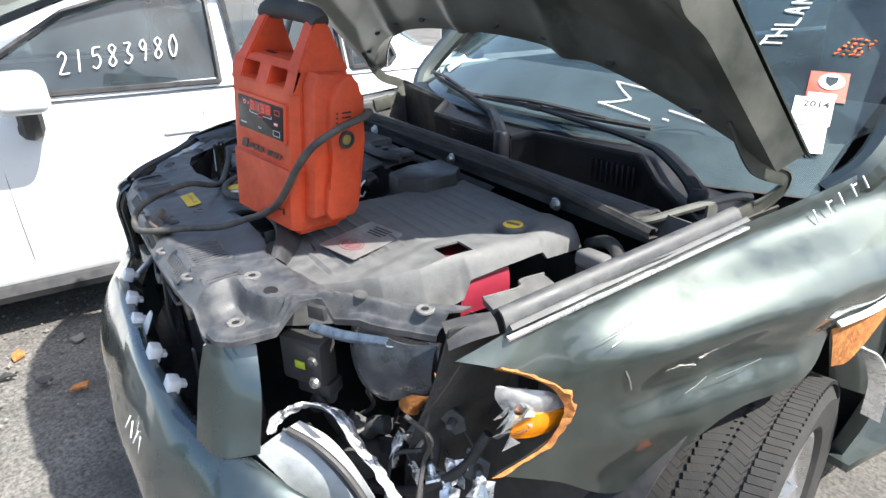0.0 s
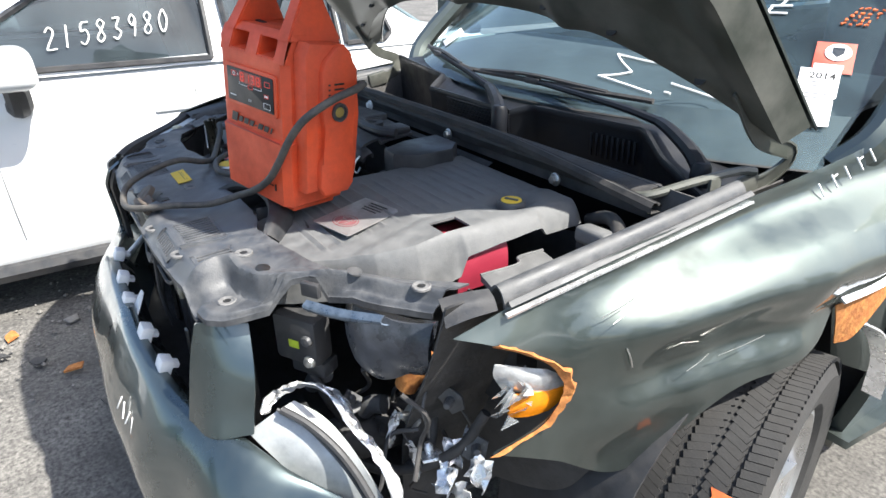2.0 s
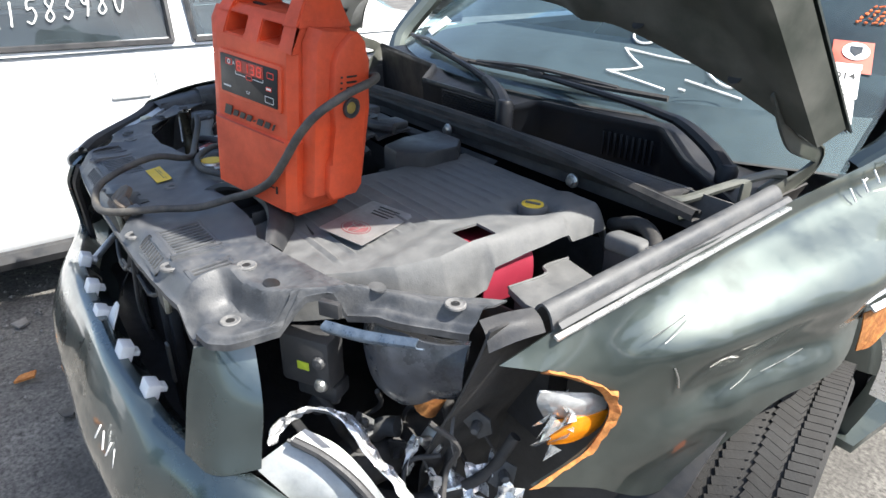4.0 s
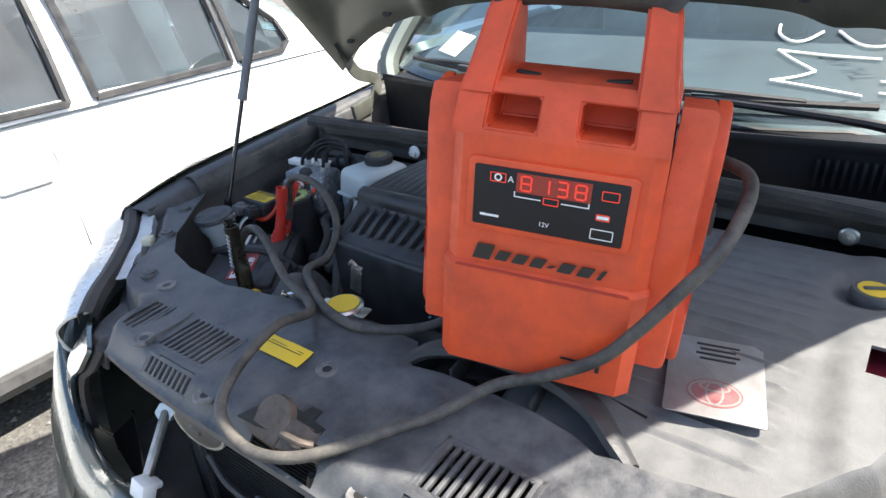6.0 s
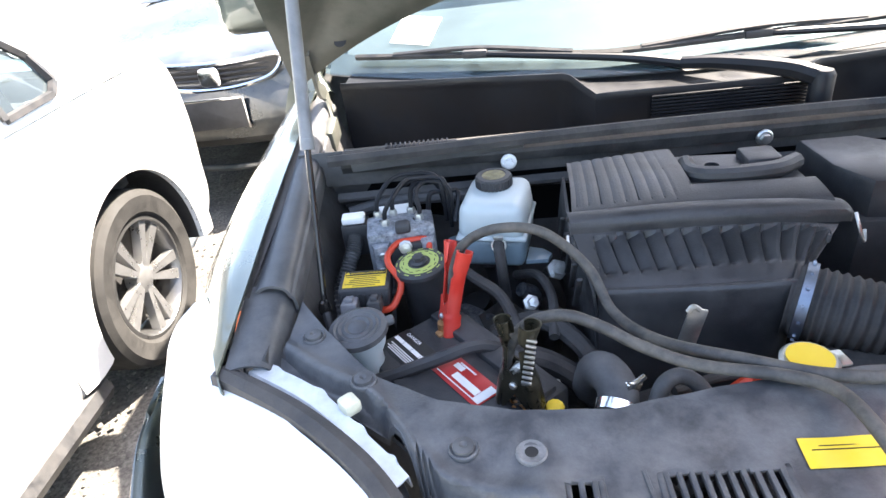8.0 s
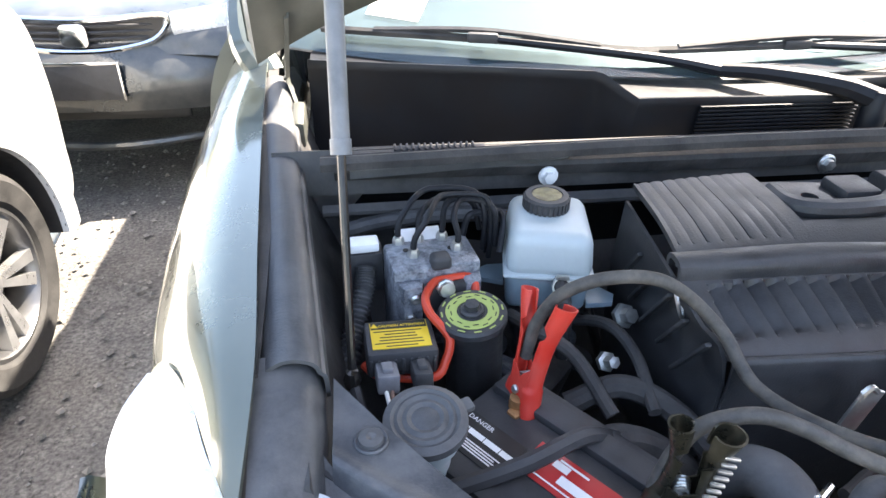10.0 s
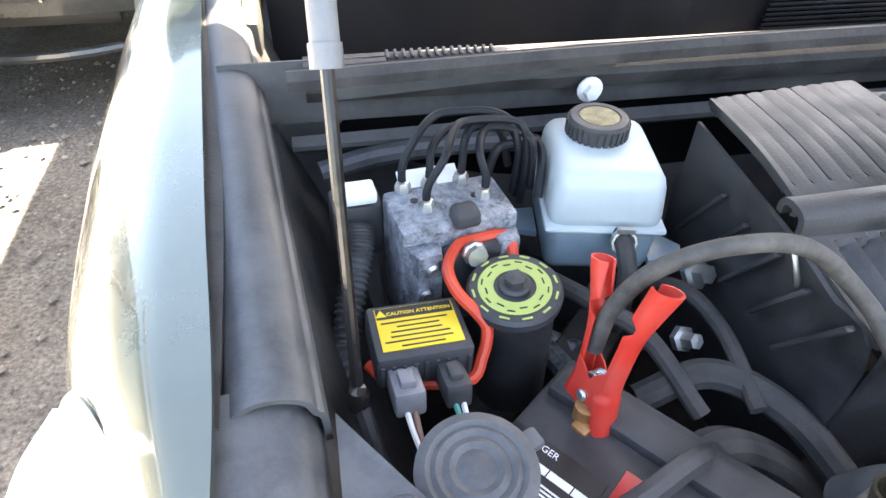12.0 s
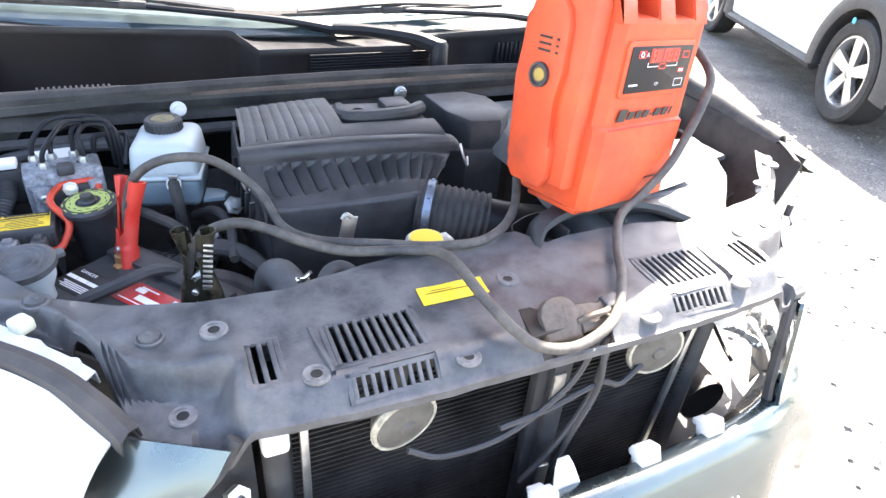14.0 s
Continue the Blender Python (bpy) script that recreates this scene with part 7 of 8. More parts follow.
tp = thing("torn_lamp_housing", (.58, .42, .60), "torn bright plastic of the smashed headlamp housing", "wreckage")
bm = B()
band = spline([(.476, .296, .716), (.462, .318, .728), (.457, .345, .733), (.471, .374, .733), (.508, .398, .722), (.559, .402, .703), (.601, .414, .678), (.640, .422, .648), (.664, .425, .598)], 60)
rows = []
for k, p in enumerate(band):
    v = Vector(p)
    w = .012 + .020 * min(1, k / 14) + .010 * noise.noise(Vector((k * .45, 0, 3)))
    row = []
    for j in range(7):
        f = j / 6
        q = v + Vector((-.25 * w * f, .80 * w * f, -.55 * w * f)) + .0045 * noise.noise_vector(Vector((k * .33, j * .7, 1)))
        row.append(q + Vector((0, 0, .004 * math.sin(j * 2.1 + k * .3))))
    rows.append(row)
add_grid(bm, np.array(rows)[::-1])
part("torn_rim", bm, M_FOIL, tp, "crumpled bright rim", sharp=24, thick=0.002)
rng = random.Random(9)
for c, w, h in (((.553, .485, .640), .022, .060), ((.594, .504, .600), .030, .055), ((.628, .555, .612), .045, .040), ((.651, .524, .592), .060, .045), ((.688, .565, .612), .050, .050), ((.640, .575, .640), .030, .030), ((.690, .53, .585), .05, .04)):
    bm = B()
    turn = pose(0, 0, 0, rng.uniform(-50, 10), rng.uniform(-30, 30), rng.uniform(-20, 50))
    rows = []
    for i in range(7):
        rows.append([Vector(c) + turn @ Vector((w * (i / 6 - .5) * (1 - .35 * j / 5) + .004 * rng.uniform(-1, 1), .006 * math.sin(i * 1.7 + j) + .003 * rng.uniform(-1, 1), h * (j / 5 - .4) + .005 * rng.uniform(-1, 1))) for j in range(6)])
    add_grid(bm, np.array(rows))
    part("torn_flap", bm, M_FOIL, tp, "crumpled bright flap", sharp=30, thick=0.0015)
tr = thing("hanging_trim", (.55, .42, .88), "pale blue-grey broken trim strip hanging under the cover", "trim strip")
bm = B()
add_grid(bm, net([[(.522, .378, .914), (.522, .370, .906), (.528, .376, .900)], [(.575, .406, .916), (.575, .398, .906), (.580, .408, .900)], [(.640, .440, .926), (.642, .434, .918), (.646, .444, .914)]], 20, 8))
part("strip", bm, M_BLUETRIM, tr, thick=0.002)
bm = B()
add_box(bm, (.030, .010, .022), at(.524, .384, .930, 0, 0, 30), .002)
part("tab", bm, M_BLACK, tr)
bk = thing("washer_tank", (.58, .47, .80), "dark smoky washer tank behind the missing headlamp", "washer tank")
bm = B()
g = net([[(.500, .490, .880), (.495, .480, .845), (.500, .490, .820), (.53, .498, .822)], [(.555, .500, .880), (.560, .485, .845), (.565, .490, .810), (.568, .500, .795)], [(.630, .530, .880), (.635, .515, .850), (.620, .520, .825), (.600, .525, .810)]], 24, 18)
for i in range(24):
    for j in range(18):
        g[i, j, 1] += .012 * noise.noise(Vector(g[i, j]) * 18) - .022 * math.sin(math.pi * i / 23)
        g[i, j, 2] += .022 * noise.noise(Vector((g[i, j, 0] * 40, 0, 2))) * (j / 17) ** 2
add_grid(bm, g)
part("tank", bm, mat("smoky_plastic", (.022, .026, .033), .18, 0, .5, 30.0, .5, 60, (.14, .15, .18), .30, 20.0), bk, thick=0.03)
md = thing("lamp_module", (.42, .40, .78), "black lamp control module with a small yellow sticker", "module")
bm = B()
add_box(bm, (.085, .045, .085), at(.433, .394, .802, 0, 0, 30), .008)
add_box(bm, (.07, .04, .03), at(.43, .41, .74, 0, 0, 30), .006)
part("case", bm, M_BLACK, md)
bm = B()
add_box(bm, (.020, .001, .014), at(.444, .3735, .797, 0, 0, 30), .0003)
part("sticker", bm, mat("lime_sticker", (.45, .55, .04), .5), md)
for z in (.81, .77):
    bm = B()
    add_lathe(bm, [(0, 0), (.011, 0), (.011, .012), (.008, .018), (0, .02)], at(.462, .398, z, 90, 0, 30), 14)
    part("socket", bm, M_PLASTIC if z > .8 else M_STEEL, md)
for nm, lab, pts, r, mt in (("rusty_pipe", "short rust-brown pipe inside the wheel-side cavity", [(.545, .520, .715), (.555, .530, .745), (.568, .545, .780)], .020, M_RUST),
                            ("lamp_hose", "black rubber hose running down the lamp cavity", [(.530, .560, .780), (.535, .565, .72), (.560, .56, .66), (.58, .54, .60), (.57, .50, .56)], .011, M_RUBBER),
                            ("lamp_hose", "black rubber hose looping low in the lamp cavity", [(.40, .42, .58), (.50, .44, .555), (.58, .50, .57), (.64, .56, .63), (.66, .60, .70)], .009, M_RUBBER),
                            ("lamp_hose", "black corrugated loom across the lamp cavity", [(.42, .40, .73), (.46, .41, .69), (.45, .43, .64), (.47, .46, .58)], .008, M_RUBBER),
                            ("bulb_socket", "grey lamp bulb socket hanging by its wire", [(.385, .415, .66), (.40, .42, .685), (.42, .43, .70)], .016, M_PLASTIC),
                            ("bulb_socket", "grey lamp bulb socket wedged in the wreck", [(.455, .48, .62), (.47, .492, .638), (.49, .505, .645)], .017, M_PLASTIC),
                            ("frame_rail", "dark steel frame rail behind the crushed corner", [(.44, .34, .56), (.46, .6, .57), (.46, .9, .57)], .045, M_DARK)):
    t = thing(nm, pts[0], lab, nm.split("_")[-1])
    bm = B()
    add_tube(bm, pts, r, 14, 40)
    part("tube", bm, mt, t)
# loose wiring and bits that hang in the open lamp cavity
rng = random.Random(23)
for k in range(11):
    x, y, z = rng.uniform(.44, .68), rng.uniform(.46, .60), rng.uniform(.62, .86)
    pts = [(x, y, z)]
    for _ in range(3):
        x, y, z = x + rng.uniform(-.06, .06), y + rng.uniform(-.04, .03), z - rng.uniform(.01, .07)
        pts.append((x, y, z))
    t = thing("loose_wire", pts[0], "thin dark wire hanging in the smashed lamp cavity", "wire", "cavity wires")
    bm = B()
    add_tube(bm, pts, rng.choice((.0025, .004, .006)), 7, 30)
    part("wire", bm, rng.choice((M_RUBBER, M_BLACK, M_PLASTIC)), t)
for k, (x, y, z, mt) in enumerate(((.56, .52, .66, M_STEEL), (.62, .56, .72, M_PLASTIC), (.50, .50, .61, M_DARK), (.66, .58, .64, M_PLASTIC), (.47, .45, .66, M_PLASTIC), (.60, .53, .60, M_FOIL), (.53, .55, .74, M_DARK))):
    t = thing("broken_bracket", (x, y, z), "bent broken bracket in the smashed lamp cavity", "bracket", "cavity brackets")
    bm = B()
    add_prism(bm, [(-.022, -.014), (.020, -.018), (.026, .006), (.008, .020), (-.016, .016)], 0, .005, at(x, y, z, 60 + 25 * k, 40 * k, 33 * k), .0015)
    add_lathe(bm, [(0, 0), (.008, 0), (.008, .018), (.005, .024), (0, .025)], at(x, y, z, 60 + 25 * k, 40 * k, 33 * k), 10)
    part("bracket", bm, mt, t)
ip = thing("lamp_back_panel", (.60, .60, .60), "dark grimy inner panel behind the crushed lamp", "panel")
bm = B()
add_grid(bm, net([[(.35, .60, .86), (.35, .62, .70), (.35, .62, .45)], [(.52, .64, .86), (.52, .66, .70), (.52, .66, .45)], [(.66, .70, .85), (.70, .72, .72), (.70, .72, .5)], [(.735, .74, .93), (.77, .76, .75), (.77, .75, .6)]], 20, 20))
part("panel", bm, M_DARK, ip, thick=0.004)
fl = thing("bent_cover_flap", (.70, .53, .93), "bent dark plastic flap at the end of the inner strip", "flap")
bm = B()
add_grid(bm, net([[(.672, .505, .945), (.684, .535, .951), (.699, .568, .954)], [(.690, .500, .936), (.702, .532, .944), (.716, .565, .948)], [(.700, .498, .916), (.714, .530, .928), (.728, .562, .936)]], 18, 16))
part("flap", bm, M_BLACK, fl, thick=0.003)

# ---- whole headlamp on the other corner ----
hl = thing("headlamp", (-.66, .40, .75), "dusty clouded headlamp with a thick black rubber seal", "headlamp")
top = [(-.815, .668, .915), (-.785, .655, .925), (-.762, .612, .930), (-.716, .512, .934), (-.612, .418, .932), (-.536, .350, .928), (-.466, .278, .905)]
low = [(-.842, .605, .800), (-.835, .530, .795), (-.802, .440, .790), (-.745, .365, .790), (-.672, .300, .790), (-.600, .265, .800), (-.500, .250, .825)]
bm = B()
rows = []
for a, b in zip(top, low):
    a, b = Vector(a), Vector(b)
    out = Vector((-.4, -.7, .35)).normalized()
    rows.append([a, a.lerp(b, .2) + out * .026, a.lerp(b, .5) + out * .036, a.lerp(b, .8) + out * .02, b])
add_grid(bm, net(rows, 44, 22)[::-1])
part("lens", bm, M_LENS, hl, "clouded pale lens", thick=0.004)
bm = B()
rows = []
for p in spline([(-.708, .492, .934), (-.697, .486, .935), (-.603, .426, .933), (-.526, .359, .930), (-.478, .300, .920), (-.455, .268, .905)], 40):
    rows.append([p + np.array(d) for d in ((-.007, -.009, -.010), (-.006, -.007, .004), (0, 0, .008), (.006, .007, .004), (.007, .009, -.010))])
add_grid(bm, np.array(rows)[::-1])
part("rubber_seal", bm, M_RUBBER, hl, "thick black rubber seal", thick=0.002)
bm = B()
rows = []
for k, p in enumerate(spline([(-.672, .500, .928), (-.590, .443, .928), (-.525, .380, .924), (-.492, .340, .917)], 60)):
    w = .006 + .003 * max(0, math.sin(k * .42)) ** 3 + .002 * math.sin(k * .13)
    rows.append([p + np.array((-.007, -.008, -.006)), p + np.array((-.003, -.003, .003)), p + np.array((.004, .004, .002)), p + np.array((.004 + w * .7, .004 + w * .8, .003)), p + np.array((.005 + w * .7, .005 + w * .8, -.012))])
add_grid(bm, np.array(rows)[::-1])
part("mounting_flange", bm, mat("cloudy_flange", (.50, .53, .55), .35, 0, .2, 30.0, .1), hl, "cloudy pale plastic mounting flange", thick=0.002)
bm = B()
add_box(bm, (.020, .022, .016), at(-.548, .432, .935, 0, 0, 40), .005)
part("stop_buffer", bm, mat("cream_rubber", (.55, .53, .40), .6), hl, "cream rubber stop")
sc = thing("side_cover_end", (-.67, .53, .93), "dusty black plastic end cover beside the headlamp", "cover")
bm = B()
add_grid(bm, net([[(-.646, .498, .918), (-.654, .494, .938), (-.676, .490, .945), (-.699, .486, .942)], [(-.645, .55, .925), (-.655, .55, .949), (-.678, .55, .956), (-.702, .55, .955)], [(-.648, .62, .932), (-.657, .62, .956), (-.682, .62, .965), (-.706, .62, .965)]], 16, 20))
part("cover", bm, M_PLASTIC, sc, thick=0.003)
bm = B()
add_grid(bm, net([[(-.46, .300, .860), (-.48, .345, .878), (-.50, .385, .895)], [(-.52, .350, .870), (-.535, .385, .885), (-.555, .425, .905)], [(-.59, .420, .885), (-.595, .445, .895), (-.605, .480, .912)], [(-.65, .475, .895), (-.65, .50, .912), (-.65, .545, .930)]], 20, 14))
part("apron", bm, M_PLASTIC, sc, "dusty plastic apron", thick=0.003)


# ---- other cars in the yard ----
def inside(p, poly):
    x, y, hit = p[0], p[1], False
    for (x0, y0), (x1, y1) in zip(poly, poly[1:] + poly[:1]):
        if (y0 > y) != (y1 > y) and x < (x1 - x0) * (y - y0) / (y1 - y0) + x0:
            hit = not hit
    return hit


def parked_car(name, label, paint, m, L, W, zb, belt, roof, hood_z, wheels, r, windows, green, rim_mat, category="car", skirt=None, spokes=5, mirror=.50):
    """A parked car, nose at y = 0 and tail at y = L of its own frame. windows: outlines in (y, z) on its sides; green: y of
    windshield foot and head, rear glass head and foot."""
    t = thing(name, m.translation, label, category, "parked cars")
    inv = t.matrix_basis.inverted()
    hw = W / 2
    st = []
    for f, w, zt, lift in ((0.0, .78, hood_z - .20, .10), (.012, .86, hood_z - .10, .06), (.05, .95, hood_z - .04, .02), (.12, .99, hood_z, 0), (.24, 1.0, belt - .02, 0), (.36, 1.0, belt, 0), (.55, 1.0, belt, 0), (.75, 1.0, belt + .01, 0),
                           (.88, .99, belt + .02, 0), (.95, .95, belt + .0, .03), (.988, .88, belt - .08, .08), (1.0, .82, belt - .22, .12)):
        y, w = f * L, w * hw
        b = zb + lift
        half = [(w * .86, b), (w * .965, b + .06), (w * .985, b + .20), (w, (b + zt) / 2 + .04), (w * .992, zt - .13), (w * .955, zt - .03), (w * .86, zt + .005), (w * .5, zt + .022), (0, zt + .028)]
        st.append([(x, y, z) for x, z in half] + [(-x, y, z) for x, z in half[-2::-1]])
    g = net(st, 110, 60)
    wh = [(wy, r + .090) for wy in wheels]
    bm = B()

    def cut(p):
        if green[0] + .08 < p[1] < green[3] - .08 and abs(p[0]) < hw * .84 and p[2] > belt - .02:
            return True
        return abs(p[0]) > hw * .6 and any(math.hypot(p[1] - wy, p[2] - r) < rr for wy, rr in wh)
    add_grid(bm, g, cut)
    shell = part("body", bm, paint, t, "painted body shell", thick=0.004, m=m)
    for wy in wheels:
        for s in (1, -1):
            bm = B()
            rows = []
            for k in range(25):
                a = radians(-8 + 196 * k / 24)
                rows.append([(s * x, wy + q * (r + .055) * math.cos(a), r + q * (r + .055) * math.sin(a)) for x, q in ((hw * .55, 1), (hw * .97, 1.0), (hw * 1.000, 1.0))])
            add_grid(bm, np.array(rows)[::-s])
            part("wheel_arch", bm, M_BLACK, t, "dark wheel arch", m=m)
            bm = B()
            rows = []
            for k in range(49):
                a = radians(-8 + 196 * k / 48)
                rows.append([(s * x, wy + q * (r + .055) * math.cos(a), r + q * (r + .055) * math.sin(a)) for x, q in ((hw * .985, .995), (hw * 1.008, 1.0), (hw * 1.013, 1.05), (hw * 1.011, 1.17), (hw * 1.002, 1.27), (hw * .985, 1.36))])
            add_grid(bm, np.array(rows)[::-s])
            part("arch_lip", bm, skirt or paint, t, "rolled wheel arch lip", m=m)
    # cabin with window openings
    a0, a1, a2, a3 = green
    bm = B()
    rows, n = [], 90
    for k in range(n):
        y = a0 + (a3 - a0) * k / (n - 1)
        h = roof - belt
        if y < a1:
            q = (y - a0) / (a1 - a0)
            z = belt + h * (q - .10 * q * (q - 1) * 4 * .3)
        elif y > a2:
            q = (a3 - y) / (a3 - a2)
            z = belt + h * (q - .10 * q * (q - 1) * 4 * .6)
        else:
            q = (y - a1) / (a2 - a1)
            z = roof + .03 * math.sin(math.pi * q)
        hh = max(.001, z - belt)
        tw = hw * (.955 - .235 * hh / h)
        half = []
        for j in range(14):
            v = j / 13
            half.append((hw * .955 + (tw - hw * .955) * v - .02 * math.sin(math.pi * v) * -1 * min(1, hh / h), belt + (hh - min(.05, hh * .3)) * v))
        for j in range(1, 9):
            v = j / 8
            half.append((tw * (1 - v) - .0 * v, belt + hh - min(.05, hh * .3) * (1 - math.sin(v * math.pi / 2))))
        rows.append([(x, y, zz) for x, zz in half] + [(-x, y, zz) for x, zz in half[-2::-1]])
    g2 = np.array(rows)

    def open_win(p):
        if abs(p[0]) > hw * .70 and any(inside((p[1], p[2]), w) for w in windows):
            return True
        return (a0 + .05 < p[1] < a1 - .03 or a2 + .05 < p[1] < a3 - .05) and abs(p[0]) < hw * .66
    add_grid(bm, g2, open_win)
    part("cabin", bm, paint, t, "painted roof and pillars", thick=0.004, m=m)

    def side_x(z):
        v = (z - belt) / (roof - belt)
        return hw * (.955 - .235 * v) + .02 * math.sin(math.pi * min(1, max(0, v)))
    for s in (1, -1):
        for w in windows:
            fine = []
            for (y0, z0), (y1, z1) in zip(w, w[1:] + w[:1]):
                for k in range(5):
                    fine.append((y0 + (y1 - y0) * k / 5, z0 + (z1 - z0) * k / 5))
            bm = B()
            vs = [bm.verts.new((s * (side_x(z) - .004), y, z)) for y, z in fine]
            bm.faces.new(vs if s > 0 else vs[::-1])
            win = part("side_window", bm, M_TINT, t, "dark tinted side window", m=m)
            bm = B()
            pts = [(s * (side_x(z) + .004), y, z) for y, z in fine + fine[:1]]
            for p, q in zip(pts, pts[1:]):
                add_tube(bm, [p, q], .013, 5, 2)
            part("window_frame", bm, M_BLACK, win, "black window trim", m=m)
        bm = B()
        add_box(bm, (.022, .15, .020), at(s * (hw * .995), (wheels[0] + wheels[1]) / 2 + .22, belt - .17), .008)
        part("door_handle", bm, paint, t, m=m)
        for k in (.33, .62):
            bm = B()
            yy = wheels[0] + (wheels[1] - wheels[0]) * k
            add_tube(bm, [(s * hw * .99, yy, belt - .06), (s * (hw + .001), yy + .01, (belt + zb) / 2), (s * hw * .985, yy + .02, zb + .16)], .0016, 5)
            part("door_gap", bm, M_SEAT, t, m=m)
        bm = B()
        add_box(bm, (.20, .19, .15), at(s * (hw + .10), a0 + mirror, belt + .06), .05, .9, 4)
        mir = part("door_mirror", bm, paint, t, m=m)
        bm = B()
        add_tube(bm, [(s * (hw + .08), a0 + mirror + .01, belt), (s * (hw + .02), a0 + mirror + .01, belt - .08), (s * (hw - .04), a0 + mirror, belt - .10)], .045, 10)
        part("mirror_foot", bm, M_BLACK, mir, m=m)
        bm = B()
        add_tube(bm, [(s * hw * .955, wheels[0] + r + .1, zb + .03), (s * hw * .955, wheels[1] - r - .1, zb + .03)], .045, 8)
        part("sill", bm, skirt or M_BLACK, t, "black sill", m=m)
    for (ya, yb), nm in (((a0, a1), "front_glass"), ((a3, a2), "rear_glass")):
        bm = B()
        add_grid(bm, net([[(x, ya, belt + .01), (x * .92, ya + (yb - ya) * .5, belt + (roof - belt) * .53), (x * .83, yb, roof - .005)] for x in (-hw * .82, 0, hw * .82)], 10, 10))
        part(nm, bm, M_SCREEN, t, "car glass", m=m)
    bm = B()
    add_box(bm, (W * .86, (a3 - a0) * .9, .05), at(0, (a0 + a3) / 2, belt - .35))
    for y in (a1 + .45, a1 + 1.25):
        for x in (-.36, .36):
            add_box(bm, (.46, .18, .62), at(x, y, belt - .02, 14), .06)
    part("interior", bm, M_SEAT, t, "dark cabin interior", m=m)
    for wy in wheels:
        for s in (1, -1):
            w = new("wheel")
            w.parent = t
            w.matrix_parent_inverse = inv
            base = m @ Matrix.Translation((s * (hw - .115), wy, r))
            w.matrix_basis = Matrix.Translation(base.translation)
            before = set(scene.objects)
            wheel(None, s * (hw - .115), wy, r, r, .20, s, rim_mat=rim_mat, treads=False, spokes=spokes)
            for o in set(scene.objects) - before:
                o.data.transform(m)
                o.parent = w
                o.matrix_parent_inverse = w.matrix_basis.inverted()
    return t


# white sedan alongside
MS = Matrix.Translation((-2.45, -1.85, 0))
sedan_windows = [[(1.62, .985), (2.66, .975), (2.68, 1.36), (2.40, 1.352), (2.12, 1.275)], [(2.75, .975), (3.27, .985), (3.27, 1.325), (3.05, 1.36), (2.75, 1.366)], [(3.31, .985), (3.52, .99), (3.56, 1.02), (3.53, 1.10), (3.31, 1.30)]]
M_GUNRIM = mat("dark_machined_wheel", (.16, .16, .16), .32, .8, .1, 20, .05)
sed = parked_car("white_sedan", "clean white four-door sedan with tinted windows parked alongside", M_WHITECAR, MS, 4.42, 1.76, .17, .955, 1.43, .83, (.90, 3.58), .318, sedan_windows, (1.15, 2.35, 3.15, 3.95), M_GUNRIM, spokes=10, mirror=.76)
DIGITS = {"2": [[(.0, .8), (.3, 1), (.6, .75), (.1, .1), (.25, .02), (.8, .05)]], "1": [[(.3, 1), (.3, .5), (.28, 0)]], "5": [[(.75, 1), (.2, .95), (.15, .6), (.5, .65), (.7, .35), (.4, .02), (.05, .12)]],
          "8": [[(.7, .85), (.4, 1), (.15, .8), (.45, .5), (.65, .2), (.35, 0), (.1, .2), (.5, .6), (.7, .85)]], "3": [[(.1, .95), (.6, .95), (.35, .55), (.7, .3), (.4, 0), (.05, .1)]],
          "9": [[(.65, .8), (.4, 1), (.15, .75), (.4, .5), (.65, .8), (.6, .4), (.5, 0)]], "0": [[(.4, 1), (.1, .6), (.2, .1), (.5, 0), (.75, .5), (.55, .95), (.4, 1)]]}
for k, ch in enumerate("21583980"):
    bm = B()
    for st in DIGITS[ch]:
        pts = []
        for u, v in st:
            z = 1.048 + .0062 * k + .080 * v
            pts.append((-2.45 + .88 * (.955 - .235 * (z - .955) / .475) + .018, .205 + .060 * k + .046 * u + .012 * v, z))
        add_tube(bm, pts, .0034, 5, 8 * len(pts))
    part("window_figure", bm, M_CHALK, sed, "lot figure in white paint marker")
bm = B()
add_tube(bm, [(-1.595, .10, 1.36), (-1.675, .60, 1.425), (-1.695, 1.1, 1.43), (-1.685, 1.45, 1.40)], .018, 6)
part("rain_guard", bm, M_BLACK, sed, "dark window visor")

# dark sedan behind it, nose toward the camera
MD = Matrix.Translation((-1.70, 2.92, 0))
dk_windows = [[(1.75, .95), (2.75, .95), (2.75, 1.31), (2.45, 1.30), (2.2, 1.22)], [(2.85, .95), (3.5, .96), (3.45, 1.22), (3.2, 1.29), (2.85, 1.31)]]
dk = parked_car("dark_sedan", "dusty dark sedan with a chrome grille facing the camera", M_DARKCAR, MD, 4.7, 1.80, .20, .93, 1.42, .80, (.95, 3.70), .32, dk_windows, (1.20, 2.3, 3.2, 4.1), M_ALLOY)
bm = B()
out = [(-.35, .11), (-.30, .025), (-.15, -.012), (0, -.02), (.15, -.012), (.30, .025), (.35, .11), (.15, .105), (0, .10), (-.15, .105)]
pts = [(x, -.012 + .25 * x * x, .66 + y) for x, y in out]
add_tube(bm, pts + pts[:1], .013, 8, 60)
grille = part("grille_frame", bm, M_CHROME, dk, "chrome grille surround", m=MD)
for k in range(4):
    bm = B()
    z = .662 + .025 * k
    w = .24 + .026 * k
    add_tube(bm, [(-w, .005 + .25 * w * w, z), (0, -.012, z), (w, .005 + .25 * w * w, z)], .007, 6)
    part("grille_bar", bm, M_BLACK, grille, m=MD)
# plate behind the bars, black for the shade inside the grille
bm = B()
